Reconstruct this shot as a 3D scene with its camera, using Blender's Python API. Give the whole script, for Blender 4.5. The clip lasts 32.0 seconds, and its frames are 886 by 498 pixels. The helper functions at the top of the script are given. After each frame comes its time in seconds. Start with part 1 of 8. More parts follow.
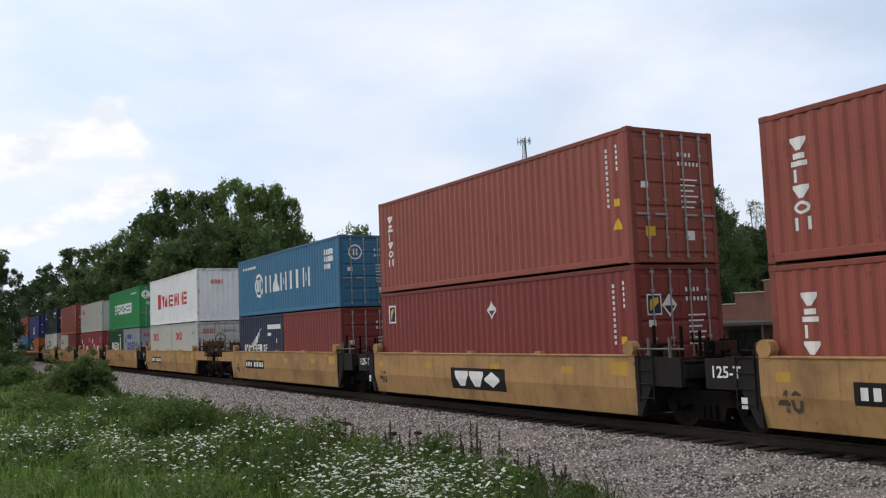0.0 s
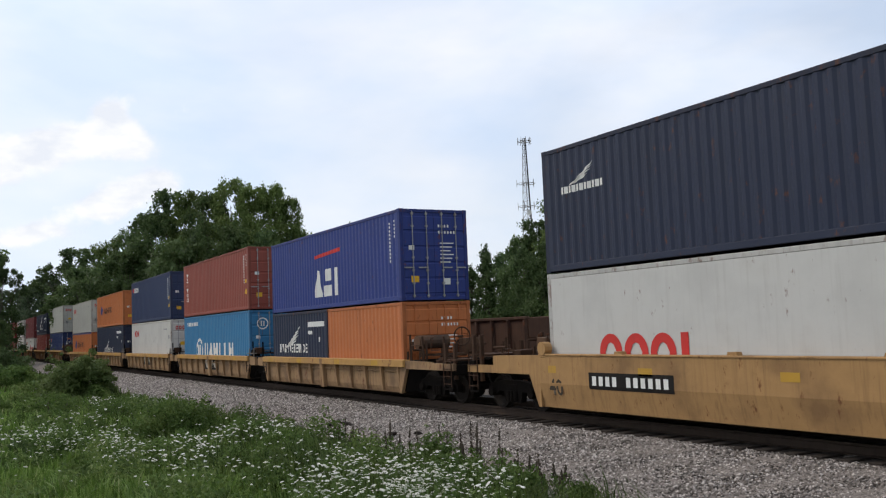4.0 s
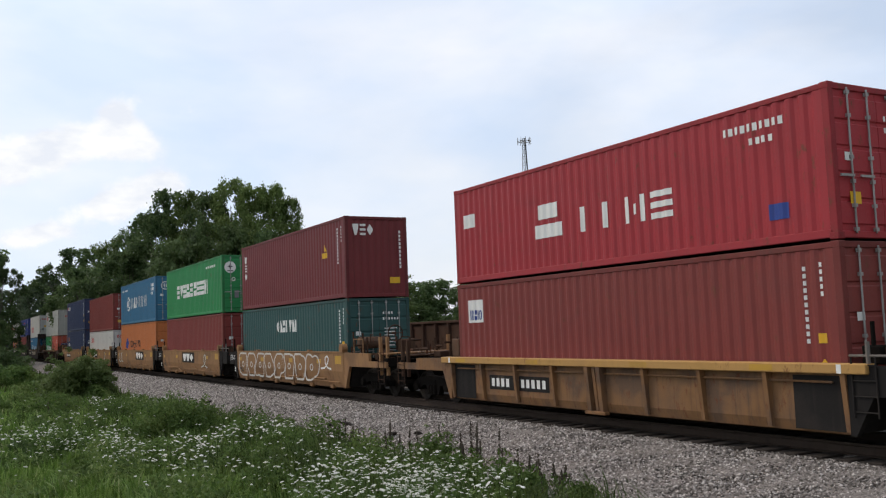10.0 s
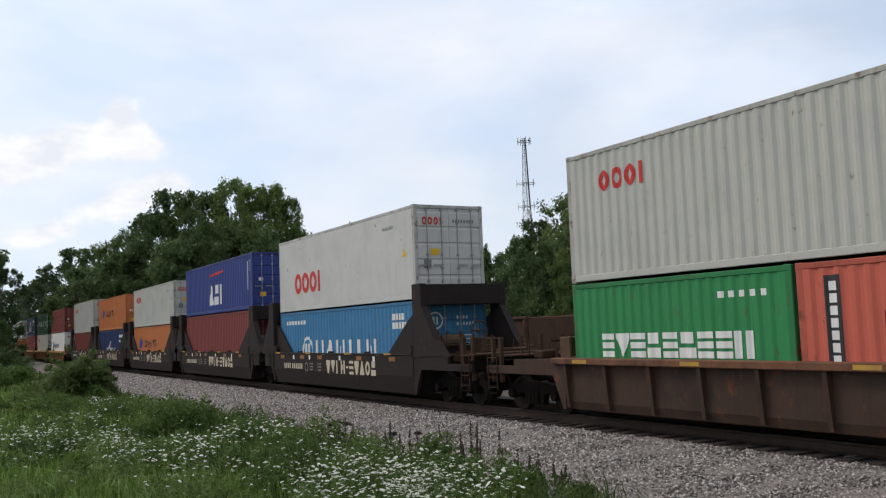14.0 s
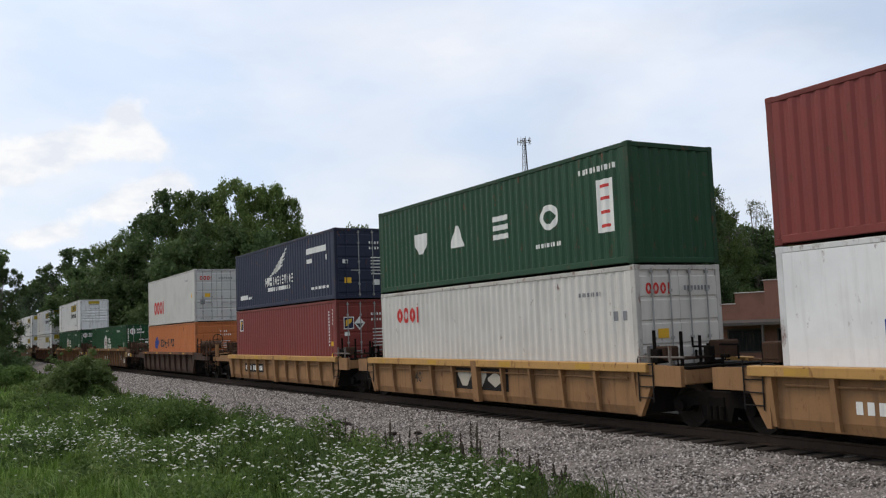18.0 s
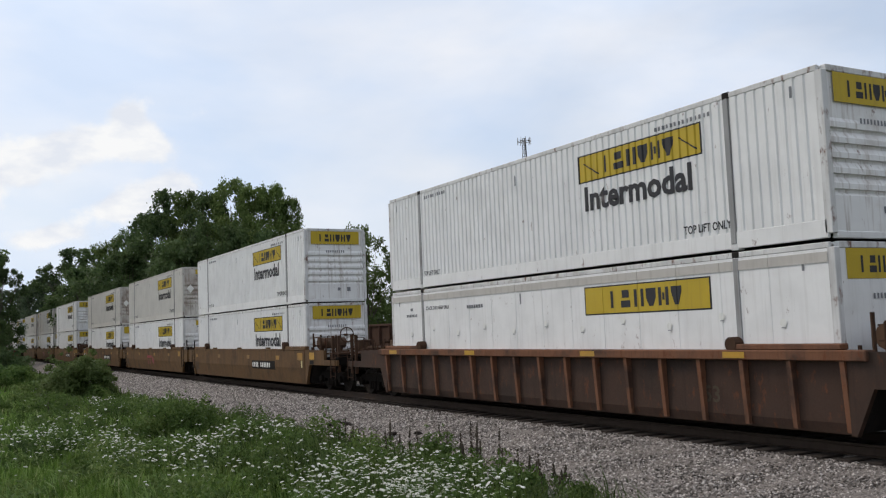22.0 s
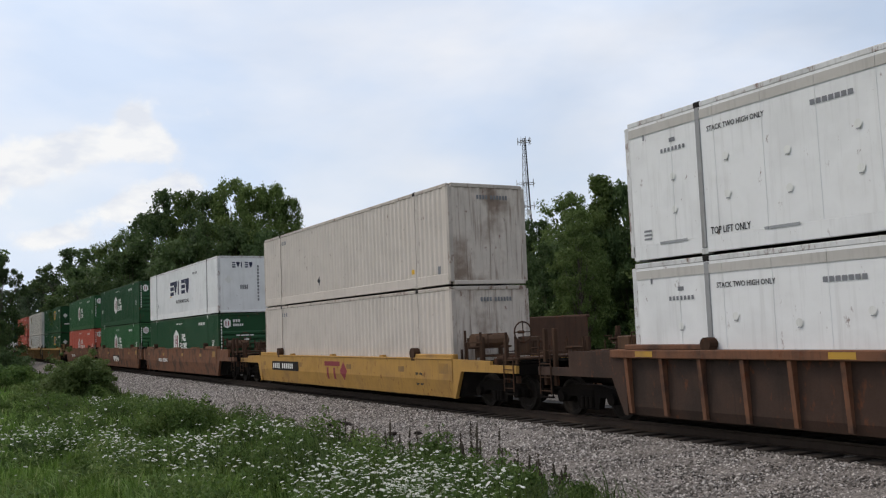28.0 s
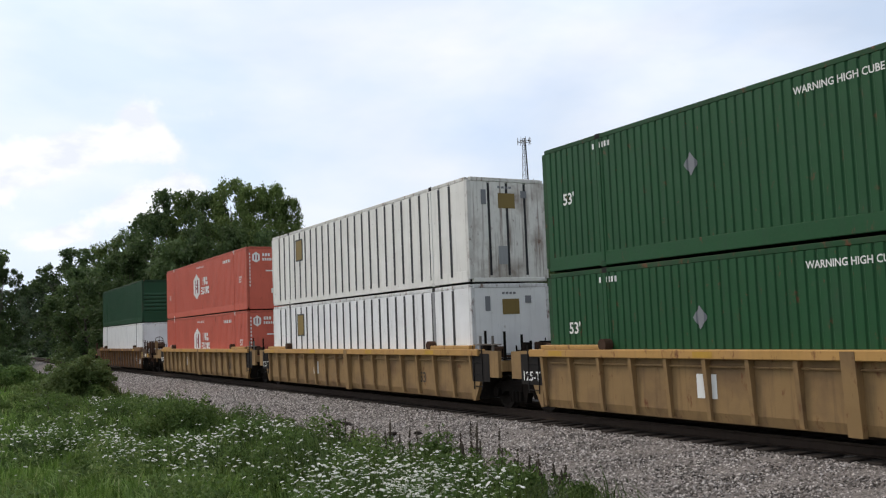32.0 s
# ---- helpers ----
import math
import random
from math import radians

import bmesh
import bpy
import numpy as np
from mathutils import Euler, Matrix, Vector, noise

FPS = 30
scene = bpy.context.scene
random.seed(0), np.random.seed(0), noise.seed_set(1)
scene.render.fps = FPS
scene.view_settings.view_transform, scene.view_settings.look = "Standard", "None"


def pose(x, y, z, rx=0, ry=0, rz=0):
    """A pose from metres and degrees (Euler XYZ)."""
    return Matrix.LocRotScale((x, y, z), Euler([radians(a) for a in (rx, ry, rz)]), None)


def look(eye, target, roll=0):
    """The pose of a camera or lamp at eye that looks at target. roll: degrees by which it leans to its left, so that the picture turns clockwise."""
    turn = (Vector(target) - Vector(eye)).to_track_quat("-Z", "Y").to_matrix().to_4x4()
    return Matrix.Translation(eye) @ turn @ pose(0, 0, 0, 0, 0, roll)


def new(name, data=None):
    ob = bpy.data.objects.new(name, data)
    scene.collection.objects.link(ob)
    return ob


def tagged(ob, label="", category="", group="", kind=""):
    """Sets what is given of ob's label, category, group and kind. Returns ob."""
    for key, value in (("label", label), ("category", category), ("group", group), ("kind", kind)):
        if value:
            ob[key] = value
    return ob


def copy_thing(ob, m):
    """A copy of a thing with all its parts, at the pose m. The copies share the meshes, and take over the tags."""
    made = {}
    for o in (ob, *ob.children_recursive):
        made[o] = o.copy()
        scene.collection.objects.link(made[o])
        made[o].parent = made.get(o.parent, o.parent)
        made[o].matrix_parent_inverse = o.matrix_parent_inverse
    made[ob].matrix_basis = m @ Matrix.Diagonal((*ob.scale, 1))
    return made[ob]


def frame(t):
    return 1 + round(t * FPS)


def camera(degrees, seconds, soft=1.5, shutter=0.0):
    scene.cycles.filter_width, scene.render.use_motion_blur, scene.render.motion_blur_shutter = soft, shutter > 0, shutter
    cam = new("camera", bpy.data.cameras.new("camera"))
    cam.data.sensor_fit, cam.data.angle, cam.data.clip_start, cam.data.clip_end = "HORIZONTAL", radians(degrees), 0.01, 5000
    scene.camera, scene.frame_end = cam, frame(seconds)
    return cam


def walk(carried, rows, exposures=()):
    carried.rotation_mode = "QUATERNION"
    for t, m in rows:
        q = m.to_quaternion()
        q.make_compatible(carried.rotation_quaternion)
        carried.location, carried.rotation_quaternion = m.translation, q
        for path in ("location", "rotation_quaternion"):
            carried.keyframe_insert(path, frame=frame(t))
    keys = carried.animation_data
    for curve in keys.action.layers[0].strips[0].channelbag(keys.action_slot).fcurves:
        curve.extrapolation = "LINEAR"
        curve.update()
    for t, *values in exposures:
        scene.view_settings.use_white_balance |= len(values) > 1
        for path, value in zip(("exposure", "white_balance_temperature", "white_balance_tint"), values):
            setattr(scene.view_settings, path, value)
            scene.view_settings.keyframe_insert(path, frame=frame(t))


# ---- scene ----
# The track runs along x, the train goes towards +x at 60 mph; y points away from the camera, z = 0 lies a hand above the top of the rails.
SPEED = 26.8
RAIL_Z = -0.085
TRACK_Y = 13.91
EYE = Vector((0.0, 0.0, 2.03))
cam = camera(51.70, 32.0, soft=1.2)
_view = look(EYE, EYE + Vector((-0.86773, 0.48947, 0.08637)), -2.2255)
walk(cam, [(0.0, _view), (32.0, _view)],
     [(0.0, 0.05), (12.0, 0.03), (17.0, -0.01), (20.0, -0.05), (25.0, -0.09), (28.0, -0.09), (30.5, 0.07), (32.0, 0.10)])

# ---------------------------------------------------------------- light
SUN_DIR = Vector((-0.53, -0.42, 0.74)).normalized()


def build_world():
    w = bpy.data.worlds.new("sky")
    scene.world = w
    w.use_nodes = True
    nt = w.node_tree
    nt.nodes.clear()
    N = nt.nodes.new
    out, bg = N("ShaderNodeOutputWorld"), N("ShaderNodeBackground")
    sky = N("ShaderNodeTexSky")
    sky.sky_type, sky.sun_disc = "NISHITA", False
    sky.sun_elevation = math.asin(SUN_DIR.z)
    sky.sun_rotation = math.atan2(SUN_DIR.x, SUN_DIR.y)
    sky.air_density, sky.dust_density = 1.0, 1.5
    dim = N("ShaderNodeMix")
    dim.data_type, dim.blend_type = "RGBA", "MULTIPLY"
    dim.inputs[0].default_value = 1.0
    nt.links.new(sky.outputs[0], dim.inputs[6])
    dim.inputs[7].default_value = (0.12, 0.12, 0.12, 1)
    # thin high cloud over nearly the whole sky, with pale blue rifts
    co, mp = N("ShaderNodeTexCoord"), N("ShaderNodeMapping")
    mp.inputs["Scale"].default_value = (1.5, 1.5, 3.6)
    mp.inputs["Location"].default_value = (0.4, 1.7, 0.35)
    nt.links.new(co.outputs["Generated"], mp.inputs[0])
    n1 = N("ShaderNodeTexNoise")
    n1.inputs["Scale"].default_value, n1.inputs["Detail"].default_value = 1.3, 5.0
    n1.inputs["Roughness"].default_value, n1.inputs["Distortion"].default_value = 0.55, 0.35
    nt.links.new(mp.outputs[0], n1.inputs["Vector"])
    r1 = N("ShaderNodeMapRange")
    r1.inputs[1].default_value, r1.inputs[2].default_value = 0.36, 0.62
    r1.inputs[3].default_value, r1.inputs[4].default_value = 0.72, 1.0
    nt.links.new(n1.outputs[0], r1.inputs[0])
    mix = N("ShaderNodeMix")
    mix.data_type = "RGBA"
    nt.links.new(r1.outputs[0], mix.inputs[0])
    nt.links.new(dim.outputs[2], mix.inputs[6])
    n2 = N("ShaderNodeTexNoise")
    n2.inputs["Scale"].default_value, n2.inputs["Detail"].default_value = 2.3, 5.0
    nt.links.new(mp.outputs[0], n2.inputs["Vector"])
    cl = N("ShaderNodeValToRGB")
    cl.color_ramp.elements[0].position, cl.color_ramp.elements[0].color = 0.32, (0.70, 0.805, 0.98, 1)
    cl.color_ramp.elements[1].position, cl.color_ramp.elements[1].color = 0.62, (0.91, 0.93, 0.985, 1)
    nt.links.new(n2.outputs[0], cl.inputs[0])
    nt.links.new(cl.outputs[0], mix.inputs[7])
    # the veil of cloud is brighter on the sun's side
    dot, span, glow, lit = N("ShaderNodeVectorMath"), N("ShaderNodeMapRange"), N("ShaderNodeValToRGB"), N("ShaderNodeMix")
    dot.operation = "DOT_PRODUCT"
    nt.links.new(co.outputs["Generated"], dot.inputs[0])
    dot.inputs[1].default_value = SUN_DIR
    span.inputs[1].default_value = -1.0
    nt.links.new(dot.outputs["Value"], span.inputs[0])
    nt.links.new(span.outputs[0], glow.inputs[0])
    while len(glow.color_ramp.elements) < 5:
        glow.color_ramp.elements.new(0.5)
    for e, (at_, v) in zip(glow.color_ramp.elements, ((0.0, 0.34), (0.27, 0.42), (0.47, 0.93), (0.66, 1.02), (1.0, 1.14))):
        e.position, e.color = at_, (v, v, v, 1)
    lit.data_type, lit.blend_type = "RGBA", "MULTIPLY"
    lit.inputs[0].default_value = 1.0
    nt.links.new(mix.outputs[2], lit.inputs[6])
    nt.links.new(glow.outputs[0], lit.inputs[7])
    nt.links.new(lit.outputs[2], bg.inputs[0])
    bg.inputs[1].default_value = 1.0
    nt.links.new(bg.outputs[0], out.inputs[0])


build_world()
sun = new("sun", bpy.data.lights.new("sun", "SUN"))
sun.data.energy, sun.data.angle, sun.data.color = 1.30, radians(12), (1.0, 0.85, 0.68)
sun.matrix_world = look(SUN_DIR * 100, (0, 0, 0))

# ---------------------------------------------------------------- materials
MATS = {}


def tree_of(name):
    m = bpy.data.materials.new(name)
    m.use_nodes = True
    nt = m.node_tree
    b = nt.nodes["Principled BSDF"]
    return m, nt, b


def grime(name, color, dirt=(0.10, 0.075, 0.055), rough=0.55, amount=0.5, streak=0.5, metal=0.0, rust=0.0, bump=0.05, scale=1.0, vary=0.12, spec=0.3, cover=0.56):
    """Weathered paint or steel: a patchy base, streaks that run down, specks of rust and a fine relief."""
    if name in MATS:
        return MATS[name]
    m, nt, b = tree_of(name)
    N, L = nt.nodes.new, nt.links.new
    co = N("ShaderNodeTexCoord")
    info = N("ShaderNodeObjectInfo")
    off = N("ShaderNodeVectorMath")
    off.operation = "ADD"
    mul = N("ShaderNodeVectorMath")
    mul.operation = "SCALE"
    mul.inputs[0].default_value = (31.0, 17.0, 23.0)
    L(info.outputs["Random"], mul.inputs["Scale"])
    L(co.outputs["Object"], off.inputs[0])
    L(mul.outputs[0], off.inputs[1])

    def noise_(sx, sy, sz, scale_, detail, rough_=0.55):
        mp = N("ShaderNodeMapping")
        mp.inputs["Scale"].default_value = (sx, sy, sz)
        L(off.outputs[0], mp.inputs[0])
        n = N("ShaderNodeTexNoise")
        n.inputs["Scale"].default_value, n.inputs["Detail"].default_value, n.inputs["Roughness"].default_value = scale_, detail, rough_
        L(mp.outputs[0], n.inputs["Vector"])
        return n.outputs[0]

    def span(src, a, z, lo=0.0, hi=1.0):
        r = N("ShaderNodeMapRange")
        for i, v in enumerate((a, z, lo, hi)):
            r.inputs[i + 1].default_value = v
        L(src, r.inputs[0])
        return r.outputs[0]

    def mixed(fac, a, z):
        x = N("ShaderNodeMix")
        x.data_type = "RGBA"
        L(fac, x.inputs[0])
        for s, v in ((6, a), (7, z)):
            if isinstance(v, tuple):
                x.inputs[s].default_value = (*v, 1)
            else:
                L(v, x.inputs[s])
        return x.outputs[2]

    patch = noise_(1, 1, 1, 0.9 * scale, 5)
    run = noise_(9, 9, 0.55, 1.0 * scale, 4, 0.6)
    fine = noise_(1, 1, 1, 28 * scale, 3)
    c0 = tuple(v * (1 - vary) for v in color)
    c1 = tuple(min(1, v * (1 + vary)) for v in color)
    col = mixed(span(patch, 0.35, 0.65), c0, c1)
    col = mixed(span(run, 0.52, 0.75, 0, streak), col, dirt)
    col = mixed(span(patch, cover, cover + 0.2, 0, amount), col, dirt)
    if rust:
        r_ = noise_(1, 1, 0.5, 5.0 * scale, 6, 0.7)
        col = mixed(span(r_, 0.66 - 0.2 * rust, 0.74 - 0.12 * rust, 0, 0.9), col, (0.13, 0.045, 0.02))
    L(col, b.inputs["Base Color"])
    L(span(fine, 0.2, 0.8, rough - 0.1, min(1, rough + 0.15)), b.inputs["Roughness"])
    b.inputs["Metallic"].default_value = metal
    b.inputs["Specular IOR Level"].default_value = spec
    if bump:
        bp = N("ShaderNodeBump")
        bp.inputs["Strength"].default_value, bp.inputs["Distance"].default_value = bump * 4, 0.01
        L(patch if scale < 0.5 else fine, bp.inputs["Height"])
        L(bp.outputs[0], b.inputs["Normal"])
    MATS[name] = m
    return m


def speckled(name, stops, scale, rough=0.9, bump=0.5, detail=8.0, coarse=0.25, dist=0.03):
    """Earth, stone, bark: a ramp of colours over two sizes of noise, with relief."""
    if name in MATS:
        return MATS[name]
    m, nt, b = tree_of(name)
    N, L = nt.nodes.new, nt.links.new
    co = N("ShaderNodeTexCoord")
    n, k = N("ShaderNodeTexNoise"), N("ShaderNodeTexNoise")
    for t, s in ((n, scale), (k, scale * coarse)):
        t.inputs["Scale"].default_value, t.inputs["Detail"].default_value = s, detail
        L(co.outputs["Object"], t.inputs["Vector"])
    a = N("ShaderNodeMath")
    a.operation = "ADD"
    L(n.outputs[0], a.inputs[0])
    L(k.outputs[0], a.inputs[1])
    h = N("ShaderNodeMath")
    h.operation = "MULTIPLY"
    L(a.outputs[0], h.inputs[0])
    h.inputs[1].default_value = 0.5
    r = N("ShaderNodeValToRGB")
    while len(r.color_ramp.elements) < len(stops):
        r.color_ramp.elements.new(0.5)
    for e, (p, c) in zip(r.color_ramp.elements, stops):
        e.position, e.color = p, (*c, 1)
    L(h.outputs[0], r.inputs[0])
    L(r.outputs[0], b.inputs["Base Color"])
    b.inputs["Roughness"].default_value = rough
    bp = N("ShaderNodeBump")
    bp.inputs["Strength"].default_value, bp.inputs["Distance"].default_value = bump, dist
    L(n.outputs[0], bp.inputs["Height"])
    L(bp.outputs[0], b.inputs["Normal"])
    MATS[name] = m
    return m


def islands(name, stops, rough=0.6, trans=0.0):
    """Leaves, blades, stones joined in one mesh: the colour varies from piece to piece."""
    if name in MATS:
        return MATS[name]
    m, nt, b = tree_of(name)
    N, L = nt.nodes.new, nt.links.new
    g, r = N("ShaderNodeNewGeometry"), N("ShaderNodeValToRGB")
    while len(r.color_ramp.elements) < len(stops):
        r.color_ramp.elements.new(0.5)
    for e, (p, c) in zip(r.color_ramp.elements, stops):
        e.position, e.color = p, (*c, 1)
    L(g.outputs["Random Per Island"], r.inputs[0])
    hv, info = N("ShaderNodeHueSaturation"), N("ShaderNodeObjectInfo")
    q = N("ShaderNodeMapRange")
    q.inputs[3].default_value, q.inputs[4].default_value = 0.82, 1.18
    L(info.outputs["Random"], q.inputs[0])
    L(q.outputs[0], hv.inputs["Value"])
    L(r.outputs[0], hv.inputs["Color"])
    L(hv.outputs[0], b.inputs["Base Color"])
    b.inputs["Roughness"].default_value = rough
    b.inputs["Specular IOR Level"].default_value = 0.25
    if trans:
        t, x = N("ShaderNodeBsdfTranslucent"), N("ShaderNodeMixShader")
        L(hv.outputs[0], t.inputs[0])
        x.inputs[0].default_value = trans
        L(b.outputs[0], x.inputs[1])
        L(t.outputs[0], x.inputs[2])
        L(x.outputs[0], nt.nodes["Material Output"].inputs[0])
    MATS[name] = m
    return m


def plain(name, color, rough=0.5, metal=0.0):
    if name in MATS:
        return MATS[name]
    return grime(name, color, rough=rough, metal=metal, amount=0.15, streak=0.2, bump=0.0, vary=0.06)


# ---------------------------------------------------------------- mesh building
class Shape:
    """Collects vertices and faces of one mesh."""

    def __init__(self):
        self.v, self.f = [], []

    def add(self, vs, fs):
        k = len(self.v)
        self.v += [tuple(p) for p in vs]
        self.f += [tuple(i + k for i in f) for f in fs]
        return self

    def box(self, x0, x1, y0, y1, z0, z1):
        return self.add([(x, y, z) for x in (x0, x1) for y in (y0, y1) for z in (z0, z1)],
                        [(0, 1, 3, 2), (4, 6, 7, 5), (0, 4, 5, 1), (2, 3, 7, 6), (0, 2, 6, 4), (1, 5, 7, 3)])

    def rounded(self, x0, x1, y0, y1, z0, z1, b=0.01):
        """A box whose twelve edges are chamfered by b."""
        vs, idx = [], {}
        for i, (x, sx) in enumerate(((x0, 1), (x1, -1))):
            for j, (y, sy) in enumerate(((y0, 1), (y1, -1))):
                for k, (z, sz) in enumerate(((z0, 1), (z1, -1))):
                    for ax, p in enumerate(((x, y + sy * b, z + sz * b), (x + sx * b, y, z + sz * b), (x + sx * b, y + sy * b, z))):
                        idx[i, j, k, ax] = len(vs)
                        vs.append(p)
        fs = []
        for i in (0, 1):
            fs.append((idx[i, 0, 0, 0], idx[i, 0, 1, 0], idx[i, 1, 1, 0], idx[i, 1, 0, 0]))
            fs.append((idx[0, i, 0, 1], idx[0, i, 1, 1], idx[1, i, 1, 1], idx[1, i, 0, 1]))
            fs.append((idx[0, 0, i, 2], idx[0, 1, i, 2], idx[1, 1, i, 2], idx[1, 0, i, 2]))
            for j in (0, 1):
                fs.append((idx[0, i, j, 1], idx[1, i, j, 1], idx[1, i, j, 2], idx[0, i, j, 2]))
                fs.append((idx[i, 0, j, 0], idx[i, 1, j, 0], idx[i, 1, j, 2], idx[i, 0, j, 2]))
                fs.append((idx[i, j, 0, 0], idx[i, j, 1, 0], idx[i, j, 1, 1], idx[i, j, 0, 1]))
                for k in (0, 1):
                    fs.append((idx[i, j, k, 0], idx[i, j, k, 1], idx[i, j, k, 2]))
        return self.add(vs, fs)

    def prism_x(self, yz, x0, x1):
        n = len(yz)
        return self.add([(x0, y, z) for y, z in yz] + [(x1, y, z) for y, z in yz],
                        [tuple(range(n))[::-1], tuple(range(n, 2 * n))] + [(i, (i + 1) % n, n + (i + 1) % n, n + i) for i in range(n)])

    def prism_y(self, xz, y0, y1):
        n = len(xz)
        return self.add([(x, y0, z) for x, z in xz] + [(x, y1, z) for x, z in xz],
                        [tuple(range(n)), tuple(range(n, 2 * n))[::-1]] + [(i, n + i, n + (i + 1) % n, (i + 1) % n) for i in range(n)])

    def prism_z(self, xy, z0, z1):
        n = len(xy)
        return self.add([(x, y, z0) for x, y in xy] + [(x, y, z1) for x, y in xy],
                        [tuple(range(n))[::-1], tuple(range(n, 2 * n))] + [(i, (i + 1) % n, n + (i + 1) % n, n + i) for i in range(n)])

    def tube(self, a, b, r0, r1=None, n=8, cap=True):
        a, b = Vector(a), Vector(b)
        r1 = r0 if r1 is None else r1
        d = (b - a).normalized()
        s = d.orthogonal().normalized()
        t = d.cross(s)
        k = len(self.v)
        for p, r in ((a, r0), (b, r1)):
            for i in range(n):
                q = p + (s * math.cos(math.tau * i / n) + t * math.sin(math.tau * i / n)) * r
                self.v.append(tuple(q))
        self.f += [(k + i, k + (i + 1) % n, k + n + (i + 1) % n, k + n + i) for i in range(n)]
        if cap:
            self.f += [tuple(range(k + n - 1, k - 1, -1)), tuple(range(k + n, k + 2 * n))]
        return self

    def path(self, pts, r, n=6):
        for a, b in zip(pts, pts[1:]):
            self.tube(a, b, r, n=n)
        return self

    def ring(self, c, radius, r, axis="x", n=16, m=6):
        k = len(self.v)
        for i in range(n):
            a = math.tau * i / n
            for j in range(m):
                e = math.tau * j / m
                u, v, w = (radius + r * math.cos(e)) * math.cos(a), (radius + r * math.cos(e)) * math.sin(a), r * math.sin(e)
                p = {"x": (w, u, v), "y": (u, w, v), "z": (u, v, w)}[axis]
                self.v.append((c[0] + p[0], c[1] + p[1], c[2] + p[2]))
        self.f += [(k + i * m + j, k + (i + 1) % n * m + j, k + (i + 1) % n * m + (j + 1) % m, k + i * m + (j + 1) % m) for i in range(n) for j in range(m)]
        return self

    def lathe_y(self, c, prof, n=24):
        """Turns a profile of (radius, y) round an axis along y."""
        k = len(self.v)
        for r, y in prof:
            for i in range(n):
                a = math.tau * i / n
                self.v.append((c[0] + r * math.cos(a), c[1] + y, c[2] + r * math.sin(a)))
        for j in range(len(prof) - 1):
            self.f += [(k + j * n + i, k + j * n + (i + 1) % n, k + (j + 1) * n + (i + 1) % n, k + (j + 1) * n + i) for i in range(n)]
        self.f += [tuple(range(k, k + n)), tuple(range(k + (len(prof) - 1) * n, k + len(prof) * n))[::-1]]
        return self

    def mesh(self, name, smooth=False):
        me = bpy.data.meshes.new(name)
        me.from_pydata(self.v, [], self.f)
        bm = bmesh.new()
        bm.from_mesh(me)
        bmesh.ops.recalc_face_normals(bm, faces=bm.faces)
        bm.to_mesh(me)
        bm.free()
        if smooth:
            me.polygons.foreach_set("use_smooth", [True] * len(me.polygons))
        me.materials.append(None)
        return me


def part(name, shape, material, parent, label="", at=None, smooth=False):
    """Links a shape, or a mesh that is shared, as one mesh object under a thing or a part."""
    me = shape.mesh(name, smooth) if isinstance(shape, Shape) else shape
    ob = new(name, me)
    if len(me.materials) == 0:
        me.materials.append(None)
    ob.material_slots[0].link = "OBJECT"
    ob.material_slots[0].material = material
    ob.parent = parent
    if at is not None:
        ob.matrix_basis = at if isinstance(at, Matrix) else Matrix.Translation(at)
    if label:
        ob["label"] = label
    return ob


def thing(name, label, category, group="", kind="", at=None):
    ob = new(name)
    ob.empty_display_size = 0.2
    if at is not None:
        ob.matrix_basis = at
    return tagged(ob, label, category, group, kind)


MESHES = {}


def shared(key, make, smooth=False):
    if key not in MESHES:
        MESHES[key] = make().mesh("_".join(str(k) for k in key[:1]), smooth)
    return MESHES[key]


def big(name, verts, faces, material, smooth=False):
    """One mesh from arrays: faces all have the same number of corners."""
    verts, faces = np.asarray(verts, np.float32), np.asarray(faces, np.int32)
    me = bpy.data.meshes.new(name)
    n, k = faces.shape
    me.vertices.add(len(verts))
    me.vertices.foreach_set("co", verts.ravel())
    me.loops.add(n * k)
    me.loops.foreach_set("vertex_index", faces.ravel())
    me.polygons.add(n)
    me.polygons.foreach_set("loop_start", np.arange(0, n * k, k, dtype=np.int32))
    if smooth:
        me.polygons.foreach_set("use_smooth", [True] * n)
    me.update(calc_edges=True)
    me.materials.append(material)
    return me

# ---------------------------------------------------------------- containers
def corrugation(x0, x1, style):
    """Corners (x, depth) along a pressed steel side; depth goes into the box."""
    if style == "smooth":
        return [(x0, 0.0), (x1, 0.0)]
    out, slope, inn, deep = {"iso": (0.070, 0.070, 0.068, 0.030), "domestic": (0.135, 0.022, 0.030, 0.026), "post": (0.50, 0.004, 0.085, 0.030),
                             "sheet": (1.10, 0.004, 0.014, 0.008)}[style]
    pitch = out + 2 * slope + inn
    n = max(1, int((x1 - x0 - out) / pitch))
    x = x0 + ((x1 - x0) - n * pitch - out) / 2
    pts = [(x0, 0.0)] if x > x0 else []
    for _ in range(n):
        pts += [(x, 0.0), (x + out, 0.0), (x + out + slope, deep), (x + out + slope + inn, deep)]
        x += pitch
    pts += [(x, 0.0), (x1, 0.0)]
    return pts


def depth_at(prof, x):
    for (a, d), (b, e) in zip(prof, prof[1:]):
        if a <= x <= b:
            return d + (e - d) * (x - a) / max(1e-6, b - a)
    return 0.0


